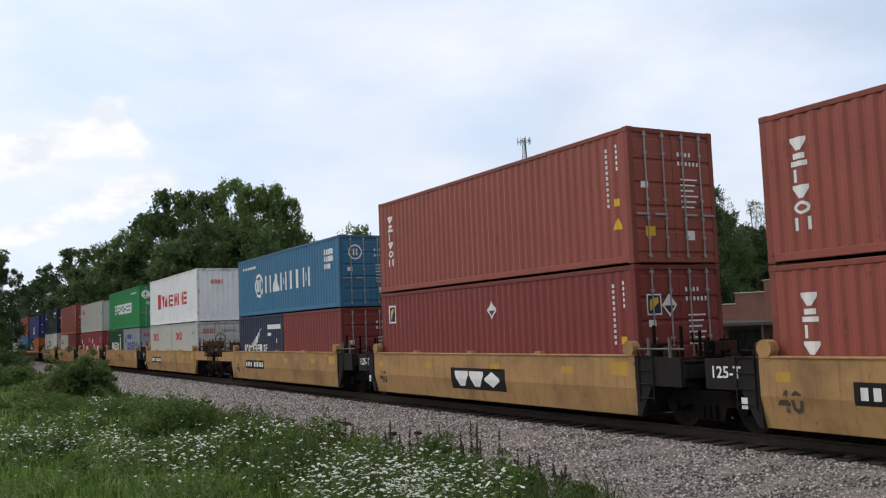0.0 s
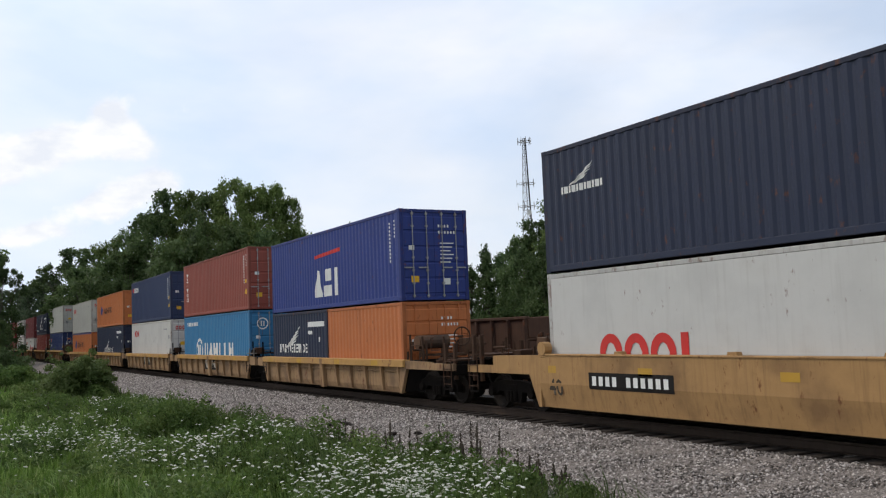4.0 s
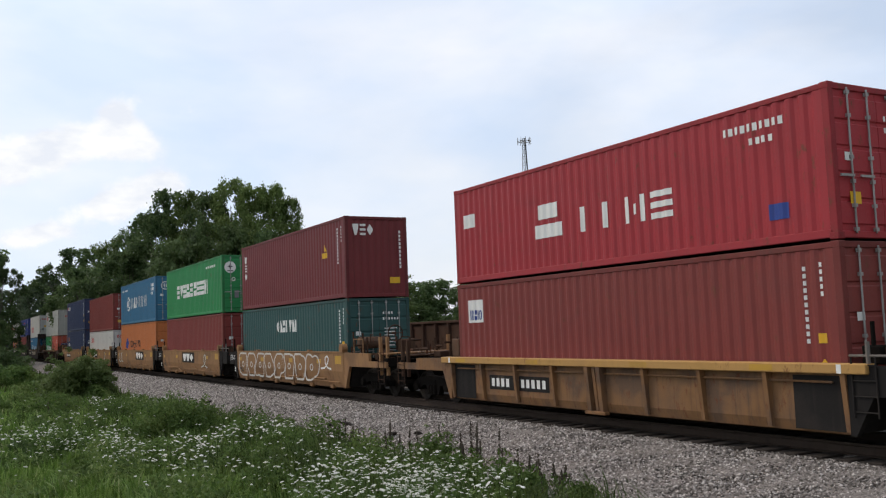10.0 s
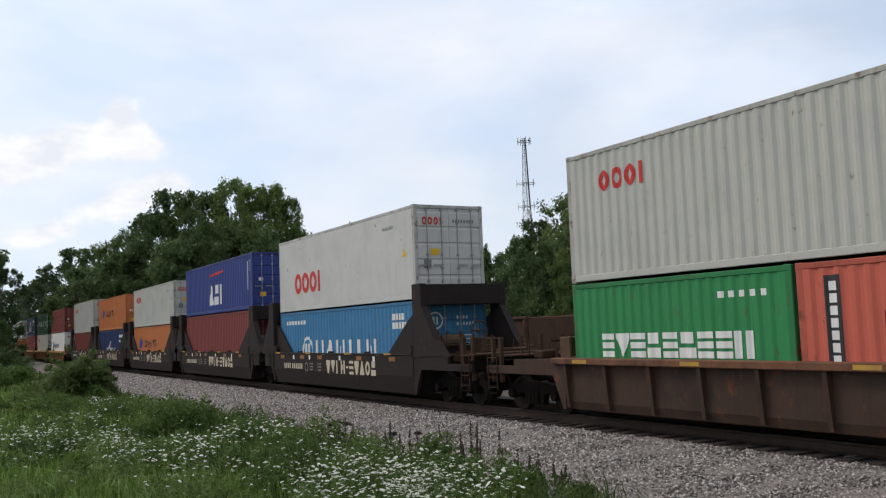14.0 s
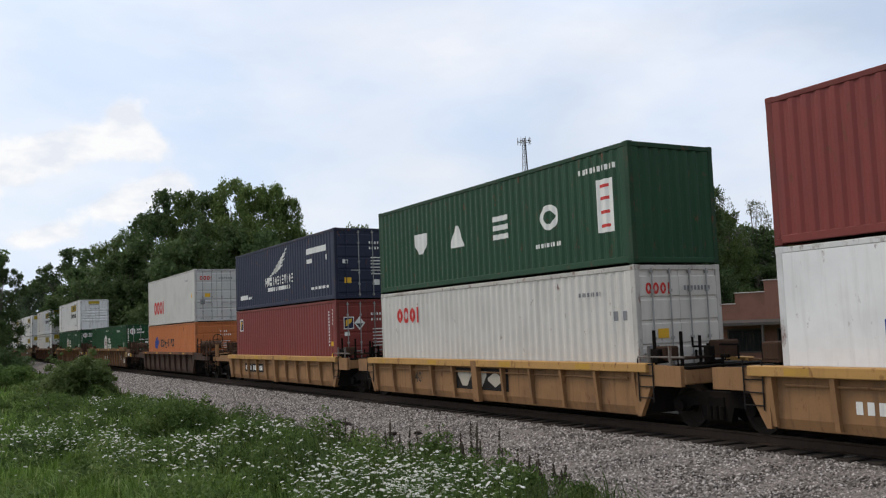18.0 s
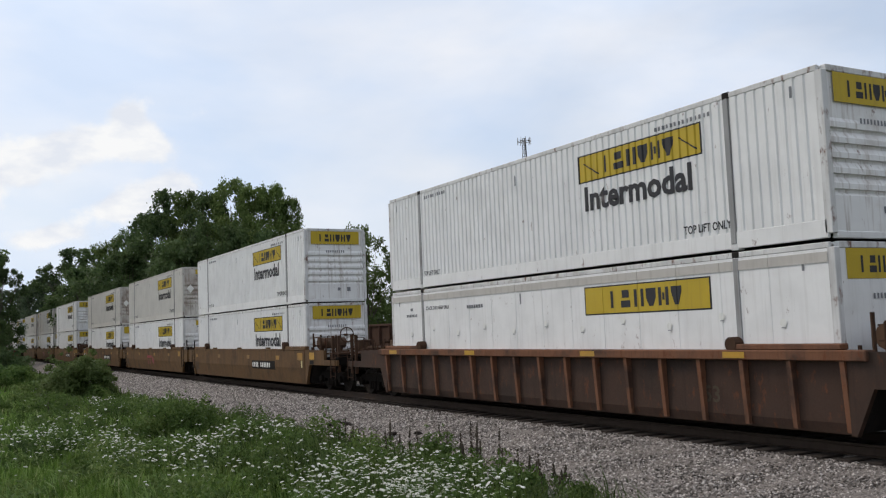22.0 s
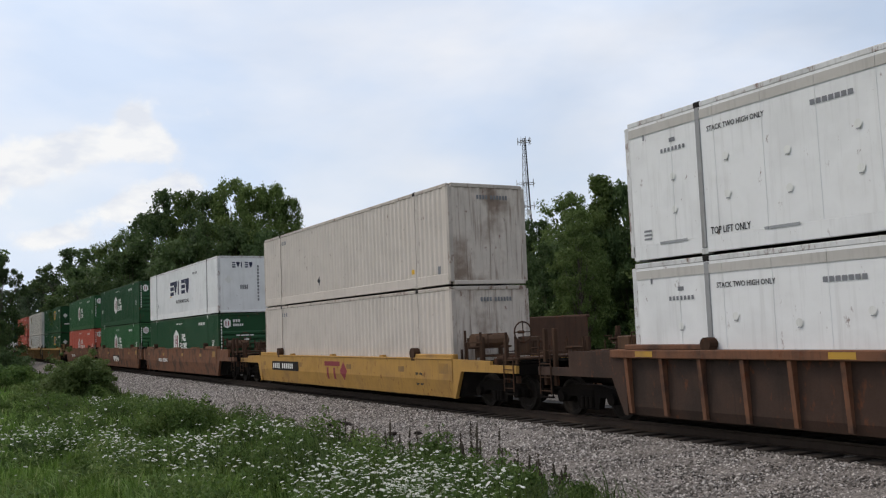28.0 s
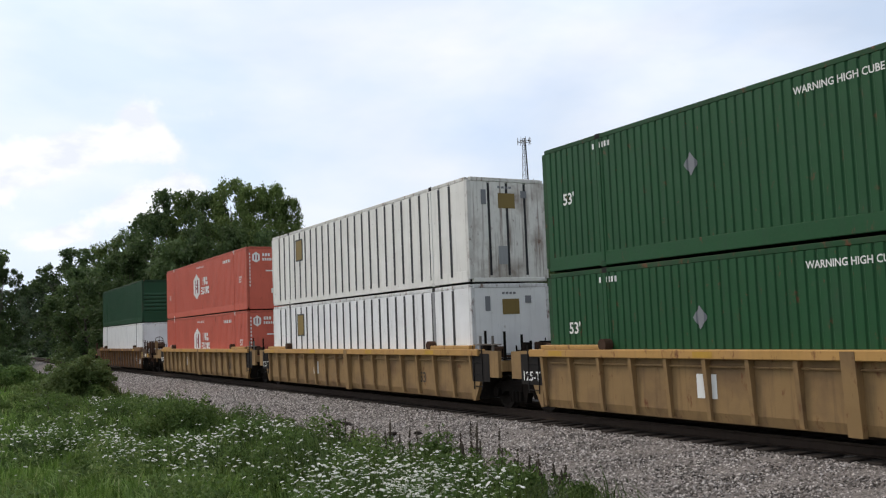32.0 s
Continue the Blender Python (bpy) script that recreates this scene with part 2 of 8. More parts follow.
def drape(shape, prof, y, cols, side=-1, lift=0.004):
    """Paint on a corrugated side: cols are (x, low, high); the piece follows the corrugation between them."""
    xs = sorted({c[0] for c in cols} | {p[0] for p in prof if cols[0][0] < p[0] < cols[-1][0]})

    def level(x):
        for a, b in zip(cols, cols[1:]):
            if a[0] <= x <= b[0]:
                f = (x - a[0]) / max(1e-6, b[0] - a[0])
                return a[1] + (b[1] - a[1]) * f, a[2] + (b[2] - a[2]) * f
        return cols[-1][1:]
    vs, fs = [], []
    for x in xs:
        lo, hi = level(x)
        yy = y - side * (depth_at(prof, x) - lift)
        vs += [(x, yy, lo), (x, yy, hi)]
    for i in range(len(xs) - 1):
        fs.append((2 * i, 2 * i + 2, 2 * i + 3, 2 * i + 1))
    return shape.add(vs, fs)


def side_mesh(L, h, style):
    s = Shape()
    prof = corrugation(-L / 2 + 0.14, L / 2 - 0.14, style)
    z0, z1 = 0.17 if L < 14 else 0.33, h - 0.115
    vs = [(x, d, z) for x, d in prof for z in (z0, z1)]
    return s.add(vs, [(2 * i, 2 * i + 2, 2 * i + 3, 2 * i + 1) for i in range(len(prof) - 1)])


def end_mesh(w, h, style):
    s = Shape()
    if style in ("ribbed",):
        # horizontal pressed ribs of a closed front wall, above a plain foot
        zs, z = [(0.12, 0.0), (0.72, 0.0)], 0.72
        while z < h - 0.95:
            zs += [(z + 0.05, 0.06), (z + 0.10, 0.06), (z + 0.11, 0.0), (z + 0.20, 0.0)]
            z += 0.255
        zs += [(z + 0.012, 0.03), (h - 0.1, 0.03)]
        vs = [(-d, y, z) for z, d in zs for y in (-w / 2 + 0.12, w / 2 - 0.12)]
        return s.add(vs, [(2 * i, 2 * i + 1, 2 * i + 3, 2 * i + 2) for i in range(len(zs) - 1)])
    prof = corrugation(-w / 2 + 0.12, w / 2 - 0.12, style)
    vs = [(-d, x, z) for x, d in prof for z in (0.12, h - 0.1)]
    return s.add(vs, [(2 * i, 2 * i + 2, 2 * i + 3, 2 * i + 1) for i in range(len(prof) - 1)])


def door_mesh(w, h):
    """One door leaf: a plate pressed into five broad fields."""
    hw = w / 2 - 0.13
    fz = (h - 0.42) / 5
    press = [q for i in range(5) for z in (0.22 + i * fz,) for q in ((0.0, z + 0.015), (0.022, z + 0.04), (0.022, z + fz - 0.06), (0.0, z + fz - 0.035))]
    return Shape().prism_y([(-0.05, 0.14), (0.0, 0.14)] + press + [(0.0, h - 0.12), (-0.05, h - 0.12)], 0.006, hw - 0.006)


def locking_bar(h):
    s = Shape()
    s.tube((0.055, 0, 0.10), (0.055, 0, h - 0.08), 0.017, n=8)
    for z in (0.16, 0.55, 0.95, 1.35, h - 0.55, h - 0.16):
        s.box(0.02, 0.08, -0.035, 0.035, z - 0.03, z + 0.03)
    s.box(0.06, 0.085, -0.02, 0.32, 1.02, 1.06)
    return s


def casting_mesh():
    s = Shape()
    s.rounded(-0.089, 0.089, -0.081, 0.081, -0.059, 0.059, 0.012)
    s.box(-0.05, 0.05, -0.084, -0.080, -0.022, 0.022)
    s.box(0.088, 0.092, -0.04, 0.04, -0.022, 0.022)
    return s


STEEL = grime("galvanised_bar", (0.34, 0.34, 0.33), rough=0.45, metal=0.4, rust=0.3, amount=0.4)
WHITE = plain("white_lettering", (0.75, 0.75, 0.72), 0.55)
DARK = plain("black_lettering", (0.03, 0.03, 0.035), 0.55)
RED = plain("red_lettering", (0.55, 0.035, 0.03), 0.5)
BLUE = plain("blue_lettering", (0.03, 0.06, 0.26), 0.5)
YELLOW = plain("yellow_label", (0.72, 0.42, 0.03), 0.55)
GOLD = plain("gold_panel", (0.50, 0.36, 0.03), 0.5)
MAROON = plain("maroon_lettering", (0.22, 0.03, 0.04), 0.5)
ORANGE = plain("orange_lettering", (0.7, 0.2, 0.04), 0.5)
GREEN_INK = plain("green_lettering", (0.03, 0.14, 0.08), 0.5)
BLACK = grime("black_steel", (0.020, 0.018, 0.017), rough=0.6, amount=0.5, streak=0.4, dirt=(0.05, 0.04, 0.033), spec=0.08)
INKS = {"w": WHITE, "k": DARK, "r": RED, "b": BLUE, "y": YELLOW, "g": GOLD, "m": MAROON, "o": ORANGE, "n": GREEN_INK, "d": plain("navy_lettering", (0.018, 0.022, 0.06), 0.5), "f": plain("faded_marking", (0.20, 0.205, 0.22), 0.6), "t": plain("brown_panel", (0.22, 0.155, 0.05), 0.6), "e": plain("grey_vent", (0.32, 0.33, 0.34), 0.6), "l": plain("pale_grey_band", (0.50, 0.475, 0.44), 0.6)}

FONTS = {}


def text_mesh(text, size, width=0.0):
    """Built-in font as a flat mesh in the x-z plane, facing -y, its lower left corner at the origin."""
    key = (text, size, width)
    if key not in FONTS:
        cu = bpy.data.curves.new("lettering", "FONT")
        cu.body, cu.size, cu.fill_mode = text, size, "FRONT"
        cu.resolution_u, cu.offset = 2, size * (0.032 if len(text) > 8 and size > 0.6 else 0.018)
        ob = bpy.data.objects.new("lettering", cu)
        scene.collection.objects.link(ob)
        me = bpy.data.meshes.new_from_object(ob.evaluated_get(bpy.context.evaluated_depsgraph_get()))
        bpy.data.objects.remove(ob)
        bpy.data.curves.remove(cu)
        me.transform(Matrix(((1, 0, 0, 0), (0, 0, -1, 0), (0, 1, 0, 0), (0, 0, 0, 1))))
        if width:
            w = max(v.co.x for v in me.vertices)
            me.transform(Matrix.Scale(width / w, 4, (1, 0, 0)))
        me.materials.clear()
        me.materials.append(None)
        FONTS[key] = me
    return FONTS[key]


PAINT = {
    "rust_red": ((0.34, 0.088, 0.062), "weathered brick-red"),
    "brown_red": ((0.25, 0.048, 0.040), "dull brown-red"),
    "dark_red": ((0.195, 0.033, 0.036), "dark maroon"),
    "capword_red": ((0.42, 0.035, 0.045), "bright red"),
    "capword_pink": ((0.36, 0.06, 0.07), "faded red"),
    "salmon": ((0.66, 0.145, 0.095), "orange-red"),
    "orange": ((0.62, 0.200, 0.066), "orange"),
    "navy": ((0.036, 0.054, 0.125), "navy blue"),
    "deep_navy": ((0.024, 0.033, 0.068), "dark navy blue"),
    "dark_blue": ((0.022, 0.042, 0.14), "dark blue"),
    "royal": ((0.035, 0.06, 0.26), "royal blue"),
    "mid_blue": ((0.05, 0.19, 0.33), "mid blue"),
    "sky_blue": ((0.055, 0.24, 0.46), "bright blue"),
    "bright_green": ((0.035, 0.285, 0.092), "bright green"),
    "bottle_green": ((0.014, 0.070, 0.030), "dark green"),
    "deep_green": ((0.012, 0.078, 0.026), "green"),
    "lgreen": ((0.030, 0.135, 0.045), "leaf green"),
    "teal": ((0.035, 0.10, 0.095), "dark teal"),
    "grey": ((0.48, 0.475, 0.43), "pale grey"),
    "cool_grey": ((0.36, 0.38, 0.42), "blue-grey"),
    "white": ((0.80, 0.80, 0.795), "white"),
    "ivory": ((0.61, 0.545, 0.485), "ivory"),
    "cream": ((0.76, 0.745, 0.70), "cream-white"),
    "mid_green": ((0.012, 0.085, 0.025), "green"),
    "dirty_white": ((0.60, 0.58, 0.54), "dirty off-white"),
    "reefer": ((0.55, 0.545, 0.52), "smooth pale grey"),
}


def paint(key):
    c, _ = PAINT[key]
    c = tuple(v * (0.97 if sum(c) > 1.2 else 0.80) for v in c)
    light = sum(c) > 1.2
    return grime("paint_" + key, c, dirt=(0.20, 0.17, 0.14) if light else tuple(v * 0.55 + 0.015 for v in c), rough=0.5,
                 amount=0.2 if light else 0.45, streak=0.16 if light else 0.4, rust=0.08 if light else 0.25, bump=0.03, vary=0.07)


def frame_paint(key):
    """Rails and posts take more rust and dirt than the panels; coloured boxes also get the top-edge shadow in the
    colour.
    """
    c, _ = PAINT[key]
    if sum(c) < 1.2:
        # 0.62 paints in the shadow along the top edge, besides the dirt
        return grime("frame_" + key, tuple(v * 0.62 for v in c), dirt=(0.05, 0.035, 0.028), rough=0.6, amount=0.6, streak=0.35, rust=0.4, bump=0.05, vary=0.15)
    return grime("frame_" + key, tuple(v * 0.8 for v in c), dirt=(0.16, 0.12, 0.09), rough=0.6, amount=0.6, streak=0.35, rust=0.55, bump=0.05, vary=0.15)


def blocks(n, x, z, h, adv, ink=0.66, rise=0.0, thick=1.0):
    """n upright letter-sized blocks in a row: lists of columns."""
    out = []
    for i in range(n):
        a = x + i * adv
        out.append([(a, z + rise * i, z + rise * i + h), (a + adv * ink, z + rise * i, z + rise * i + h)])
    return out


def rect(x, z, w, h):
    return [[(x, z, z + h), (x + w, z, z + h)]]


def oval(x, z, w, h, t):
    """A ring of width w, height h and rim t, its lower left corner at x, z."""
    up, down, n = [], [], 12
    for i in range(n + 1):
        c = -math.cos(math.pi * i / n)
        q = h / 2 * math.sqrt(max(0.0, 1 - c * c))
        k = c * (w / 2) / (w / 2 - t)
        r = (h / 2 - t * 0.9) * math.sqrt(1 - k * k) if abs(k) < 1 else 0.0
        up.append((x + w / 2 * (1 + c), z + h / 2 + r, z + h / 2 + q))
        down.append((x + w / 2 * (1 + c), z + h / 2 - q, z + h / 2 - r))
    return [up, down]


def shapes(code, x, z, h, adv, bold=0.24, fill=0.80):
    """A row of plain shapes of the size, weight and spacing of a painted name: posts, bars, rings, wedges, blocks."""
    out = []
    for i, c in enumerate(code):
        a, w = x + i * adv, adv * fill
        t, b = min(h, w * 1.3) * bold, h * bold * 0.85
        if c == "i":
            out += rect(a + w * 0.1, z, t, h)
        elif c in "2m":
            out += rect(a, z, t, h) + rect(a + w - t, z, t, h)
            if c == "m" and w > 3 * t:
                out += rect(a + w / 2 - t * 0.35, z + h * 0.3, t * 0.7, h * 0.4)
        elif c == "3":
            out += [q for f in (0.0, 0.5, 1.0) for q in rect(a, z + (h - b) * f, w, b)]
        elif c == "o":
            out += oval(a, z, w, h, t)
        elif c == "r":
            out += rect(a, z, w, h * 0.40) + rect(a + w * 0.12, z + h * 0.56, w * 0.76, h * 0.44)
        elif c == "u":
            out += [[(a, z + h * 0.45, z + h), (a + w * 0.3, z, z + h), (a + w * 0.7, z, z + h), (a + w, z + h * 0.45, z + h)]]
        elif c == "t":
            out += [[(a, z + h * 0.72, z + h), (a + w * 0.32, z, z + h), (a + w * 0.68, z, z + h), (a + w, z + h * 0.72, z + h)]]
        elif c == "x":
            out += [[(a, z + h * 0.42, z + h * 0.58), (a + w / 2, z, z + h), (a + w, z + h * 0.42, z + h * 0.58)]]
        elif c == "v":
            out += [[(a, z + h * 0.8, z + h), (a + w / 2, z, z + h), (a + w, z + h * 0.8, z + h)]]
        elif c == "^":
            out += [[(a, z, z + h * 0.12), (a + w * 0.4, z, z + h), (a + w * 0.6, z, z + h), (a + w, z, z + h * 0.12)]]
    return out


def diamond(x, z, w, h):
    return [[(x - w / 2, z, z), (x, z - h / 2, z + h / 2), (x + w / 2, z, z)]]


def disc(x, z, r, hole=0.0, n=12):
    out = []
    cols = [(x - r * math.cos(math.pi * i / n), r * math.sin(math.pi * i / n)) for i in range(n + 1)]
    if not hole:
        return [[(a, z - b, z + b) for a, b in cols]]
    up, down = [], []
    for a, b in cols:
        q = math.sqrt(max(0.0, (r * hole) ** 2 - (a - x) ** 2))
        up.append((a, z + q, z + b))
        down.append((a, z - b, z - q))
    return [up, down]


def wing(x, z, s):
    """A spread wing: long feathers that sweep up from one root, each shorter than the one above."""
    out = []
    for k in range(4):
        x0, x1, rise, up = x + 0.22 * s * k, x + (2.2 - 0.16 * k) * s, (1.08 - 0.25 * k) * s, 1.25 - 0.12 * k
        cols = []
        for i in range(9):
            u = i / 8
            m = z + 0.03 * s * k + rise * u ** up
            t = s * (0.035 + 0.11 * math.sin(math.pi * min(1.0, u * 1.08)) ** 0.8) * (1.0 - 0.12 * k)
            cols.append((x0 + (x1 - x0) * u, m - t / 2, m + t / 2))
        out.append(cols)
    return out


def hexagon(x, z, w, h):
    return [[(x - w / 2, z - h * 0.27, z + h * 0.27), (x, z - h / 2, z + h / 2), (x + w / 2, z - h * 0.27, z + h * 0.27)]]


def upright_marks(L, h, ink="w"):
    return [("marking", ink, [[(L - 0.76, h - 0.45 - 0.12 * i, h - 0.375 - 0.12 * i), (L - 0.71, h - 0.45 - 0.12 * i, h - 0.375 - 0.12 * i)] for i in range(11)]
             + [[(L - 0.44, h - 0.40 - 0.12 * i, h - 0.325 - 0.12 * i), (L - 0.39, h - 0.40 - 0.12 * i, h - 0.325 - 0.12 * i)] for i in range(5)]),
            ("warning_label", "y", [[(L - 0.62, 0.75, 0.75), (L - 0.45, 0.75, 1.0), (L - 0.28, 0.75, 0.75)]] + rect(L - 0.52, 1.25, 0.14, 0.16))]


# What is painted on the side that faces the camera: x from the rear end, z from the bottom.
def livery(kind, L, h):
    F = L > 14
    if kind == "redmark":
        return [("logo", "r", shapes("oooi", 1.13, h - 0.96, 0.46, 0.42, 0.26))] + [("marking", "f", blocks(8, L - 1.9, h - 0.6, 0.09, 0.1, 0.5) + rect(L - 0.75, h - 1.15, 0.14, 0.2) + rect(L - 0.45, h - 1.15, 0.14, 0.2))]
    if kind == "redmark20":
        return [("logo", "r", shapes("oooi", 0.95, h - 0.96, 0.46, 0.42, 0.26)), ("marking", "f", blocks(7, L - 1.5, h - 0.62, 0.09, 0.11, 0.5))]
    if kind == "redmark_big":
        return [("logo", "r", shapes("oooi", 1.83, 0.68, 0.80, 0.80, 0.26, 0.92)), ("warning_label", "y", [[(L - 0.85, 1.35, 1.35), (L - 0.7, 1.35, 1.62), (L - 0.55, 1.35, 1.35)]]), ("marking", "f", blocks(8, L - 2.2, h - 0.6, 0.1, 0.1, 0.5))]
    if kind == "upword":
        return [("logo", "w", [q for i, c in enumerate("trito2") for q in shapes(c, 0.62, h - 0.72 - 0.27 * i, 0.22, 0.40, 0.26)])] + upright_marks(L, h)
    if kind == "flagmark":
        return [("logo", "w", rect(0.55, h - 0.95, 0.42, 0.55)), ("logo", "d", rect(0.60, h - 0.90, 0.32, 0.45)), ("logo", "y", [[(0.64, h - 0.85, h - 0.55), (0.88, h - 0.6, h - 0.5)]])] + upright_marks(L, h)
    if kind == "diamond":
        return livery("flagmark", L, h) + [("placard", "w", diamond(6.6, h - 0.75, 0.42, 0.5)), ("placard", "k", [[(6.45, h - 0.76, h - 0.76), (6.6, h - 0.92, h - 0.76), (6.75, h - 0.76, h - 0.76)]])]
    if kind == "ringed":
        return [("logo", "w", disc(3.03, h * 0.5, 0.53, 0.78) + rect(2.80, h * .5 - .26, 0.16, 0.52) + rect(3.10, h * .5 - .26, 0.16, 0.52)),
                ("lettering", "w", shapes("2^m", 3.92, h * 0.5 - 0.36, 0.74, 0.98, 0.28) + shapes("ii", 6.95, h * 0.5 - 0.36, 0.74, 0.75, 0.34) + shapes("m", 8.45, h * 0.5 - 0.36, 0.74, 0.98, 0.28)), ("lettering", "w", blocks(14, 0.8, h - 0.5, 0.12, 0.13, 0.7)), ("marking", "w", blocks(4, L - 1.5, h - 0.62, 0.2, 0.22, 0.85) + blocks(4, L - 1.5, h - 0.88, 0.2, 0.22, 0.85) + blocks(3, L - 1.5, h - 1.14, 0.18, 0.22, 0.85))]
    if kind == "ringed_low":
        return [("logo", "w", disc(3.03, h * 0.42, 0.53, 0.78) + rect(2.80, h * .42 - .26, 0.16, 0.52) + rect(3.10, h * .42 - .26, 0.16, 0.52)), ("lettering", "w", shapes("2^m", 3.92, h * 0.42 - 0.36, 0.74, 0.98, 0.28) + shapes("ii", 6.95, h * 0.42 - 0.36, 0.74, 0.75, 0.34) + shapes("m", 8.45, h * 0.42 - 0.36, 0.74, 0.98, 0.28)), ("lettering", "w", blocks(14, 0.8, h - 0.5, 0.15, 0.15, 0.7)), ("marking", "w", blocks(4, L - 1.7, h - 0.55, 0.2, 0.22, 0.85) + blocks(6, L - 1.7, h - 0.82, 0.2, 0.22, 0.85))]
    if kind == "ringed_front":
        return [("logo", "w", disc(3.3, h * 0.36, 0.66, 0.78) + rect(3.02, h * .36 - .32, 0.2, 0.64) + rect(3.38, h * .36 - .32, 0.2, 0.64)),
                ("lettering", "w", blocks(14, 0.75, h - 0.52, 0.2, 0.16, 0.72)), ("lettering", "w", shapes("2^miim", 4.3, h * .36 - .4, 0.8, 0.9, 0.28))]
    if kind == "redword":
        return [("logo", "r", rect(2.43, h * .5 - .46, 0.86, 0.92)), ("logo", "w", rect(2.52, h * .5 - .38, 0.68, 0.76)), ("logo", "r", [[(2.58, h * .5 + .1, h * .5 + .34), (2.86, h * .5 - .34, h * .5 + .05), (3.14, h * .5 + .1, h * .5 + .34)]]),
                ("lettering", "r", shapes("v^m3", 3.62, h * .5 - .38, 0.70, 0.75) + shapes("mim3", 6.95, h * .5 - .38, 0.70, 0.75))]
    if kind == "redword20":
        return [("logo", "r", rect(0.55, 0.85, 0.5, 0.8)), ("logo", "w", rect(0.61, 0.9, 0.38, 0.7)), ("logo", "b", [[(0.63, 1.46, 1.56), (0.74, 1.18, 1.56), (0.80, 0.92, 1.45), (0.86, 1.18, 1.56), (0.97, 1.46, 1.56)]]), ("logo", "b", rect(0.69, 0.91, 0.22, 0.22)), ("logo", "r", [[(0.64, 1.59, 1.60), (0.8, 1.40, 1.60), (0.96, 1.59, 1.60)]]), ("lettering", "r", shapes("v^m3mim3", 1.25, 0.9, 0.45, 0.44, 0.28)), ("lettering", "k", blocks(12, 0.5, h - 0.55, 0.12, 0.16, 0.6))]
    if kind == "slabword":
        return [("lettering", "w", shapes("3v3r3r33m", 2.65, h * .5 - .34, 0.74, 0.765, 0.30, 0.9)), ("marking", "w", blocks(11, L - 3.0, h - 0.5, 0.12, 0.16, 0.6))]
    if kind == "slabword20":
        return [("lettering", "w", shapes("3v3r3r33m", 0.95, 0.98, 0.5, 0.47, 0.30, 0.9)), ("marking", "w", blocks(5, L - 1.7, h - 0.5, 0.12, 0.25, 0.6))]
    if kind == "spaced20":
        return [("lettering", "w", shapes("u^3o", 1.3, 1.02, 0.6, 0.72, 0.28)), ("label", "w", rect(4.55, 0.9, 0.4, 1.1)), ("marking", "w", blocks(8, 4.1, h - 0.5, 0.12, 0.14, 0.6))]
    if kind == "spaced":
        return [("lettering", "w", [q for c, x in zip("u^3o", (2.48, 4.61, 6.81, 8.93)) for q in shapes(c, x, 1.02, 0.60, 0.92, 0.26)]), ("label", "w", rect(11.1, 0.74, 0.55, 1.16)), ("marking", "r", rect(11.2, 0.85, 0.3, 0.07) + rect(11.2, 1.15, 0.3, 0.07) + rect(11.2, 1.45, 0.3, 0.07) + rect(11.2, 1.72, 0.3, 0.07)), ("marking", "w", blocks(10, 10.5, h - 0.5, 0.12, 0.13, 0.6) + blocks(9, 8.7, 0.62, 0.1, 0.12, 0.6))]
    if kind == "bluemark20":
        return [("lettering", "b", shapes("oo3oo", 1.5, 1.0, 0.62, 0.80, 0.30, 0.78)), ("lettering", "b", blocks(4, 1.5, h - 0.75, 0.32, 0.42, 0.75)), ("logo", "b", [[(0.6, h - 0.9, h - 0.85), (0.8, h - 0.9, h - 0.4), (0.95, h - 0.9, h - 0.85)]] + rect(0.5, h - 1.02, 0.6, 0.07))]
    if kind == "capword20":
        return [("logo", "w", [[(0.55, h - 0.98, h - 0.62), (0.9, h - 0.98, h - 0.62)]]), ("lettering", "w", shapes("r", 1.35, 0.92, 0.62, 0.62) + shapes("iim3", 2.35, 0.92, 0.46, 0.5, 0.28)), ("marking", "w", blocks(4, L - 1.3, h - 0.62, 0.12, 0.16, 0.6) + blocks(4, L - 1.3, h - 0.85, 0.12, 0.16, 0.6))]
    if kind == "capword":
        return [("logo", "w", rect(0.45, 1.48, 0.62, 0.36)), ("lettering", "w", shapes("r", 3.83, 0.85, 0.80, 1.3, 0.22) + shapes("iim3", 5.52, 0.84, 0.56, 0.78, 0.26)), ("marking", "w", blocks(10, L - 2.3, h - 0.5, 0.14, 0.14, 0.6) + blocks(4, L - 1.7, h - 0.75, 0.12, 0.14, 0.6)), ("label", "b", rect(L - 1.35, 0.45, 0.4, 0.28))]
    if kind == "wing":
        return [("logo", "w", wing(4.96, 1.30, 1.0)), ("lettering", "w", shapes("mvr", 4.37, 0.90, 0.36, 0.29) + shapes("io3i3tio3", 5.35, 0.90, 0.36, 0.28)), ("lettering", "w", blocks(12, 4.73, 0.66, 0.16, 0.235, 0.7)),
                ("logo", "w", [[(0.65, 0.46, 0.64), (1.0, 0.46, 0.66)]]), ("lettering", "w", blocks(3, 1.1, 0.46, 0.2, 0.24, 0.8) + blocks(5, 1.85, 0.46, 0.1, 0.13, 0.7)), ("marking", "w", rect(L - 2.9, h - 0.75, 2.1, 0.22) + rect(L - 2.8, h - 1.1, 0.5, 0.16) + blocks(11, 9.79, 0.46, 0.1, 0.16, 0.7) + rect(L - 0.9, h - 1.1, 0.14, 0.2))]
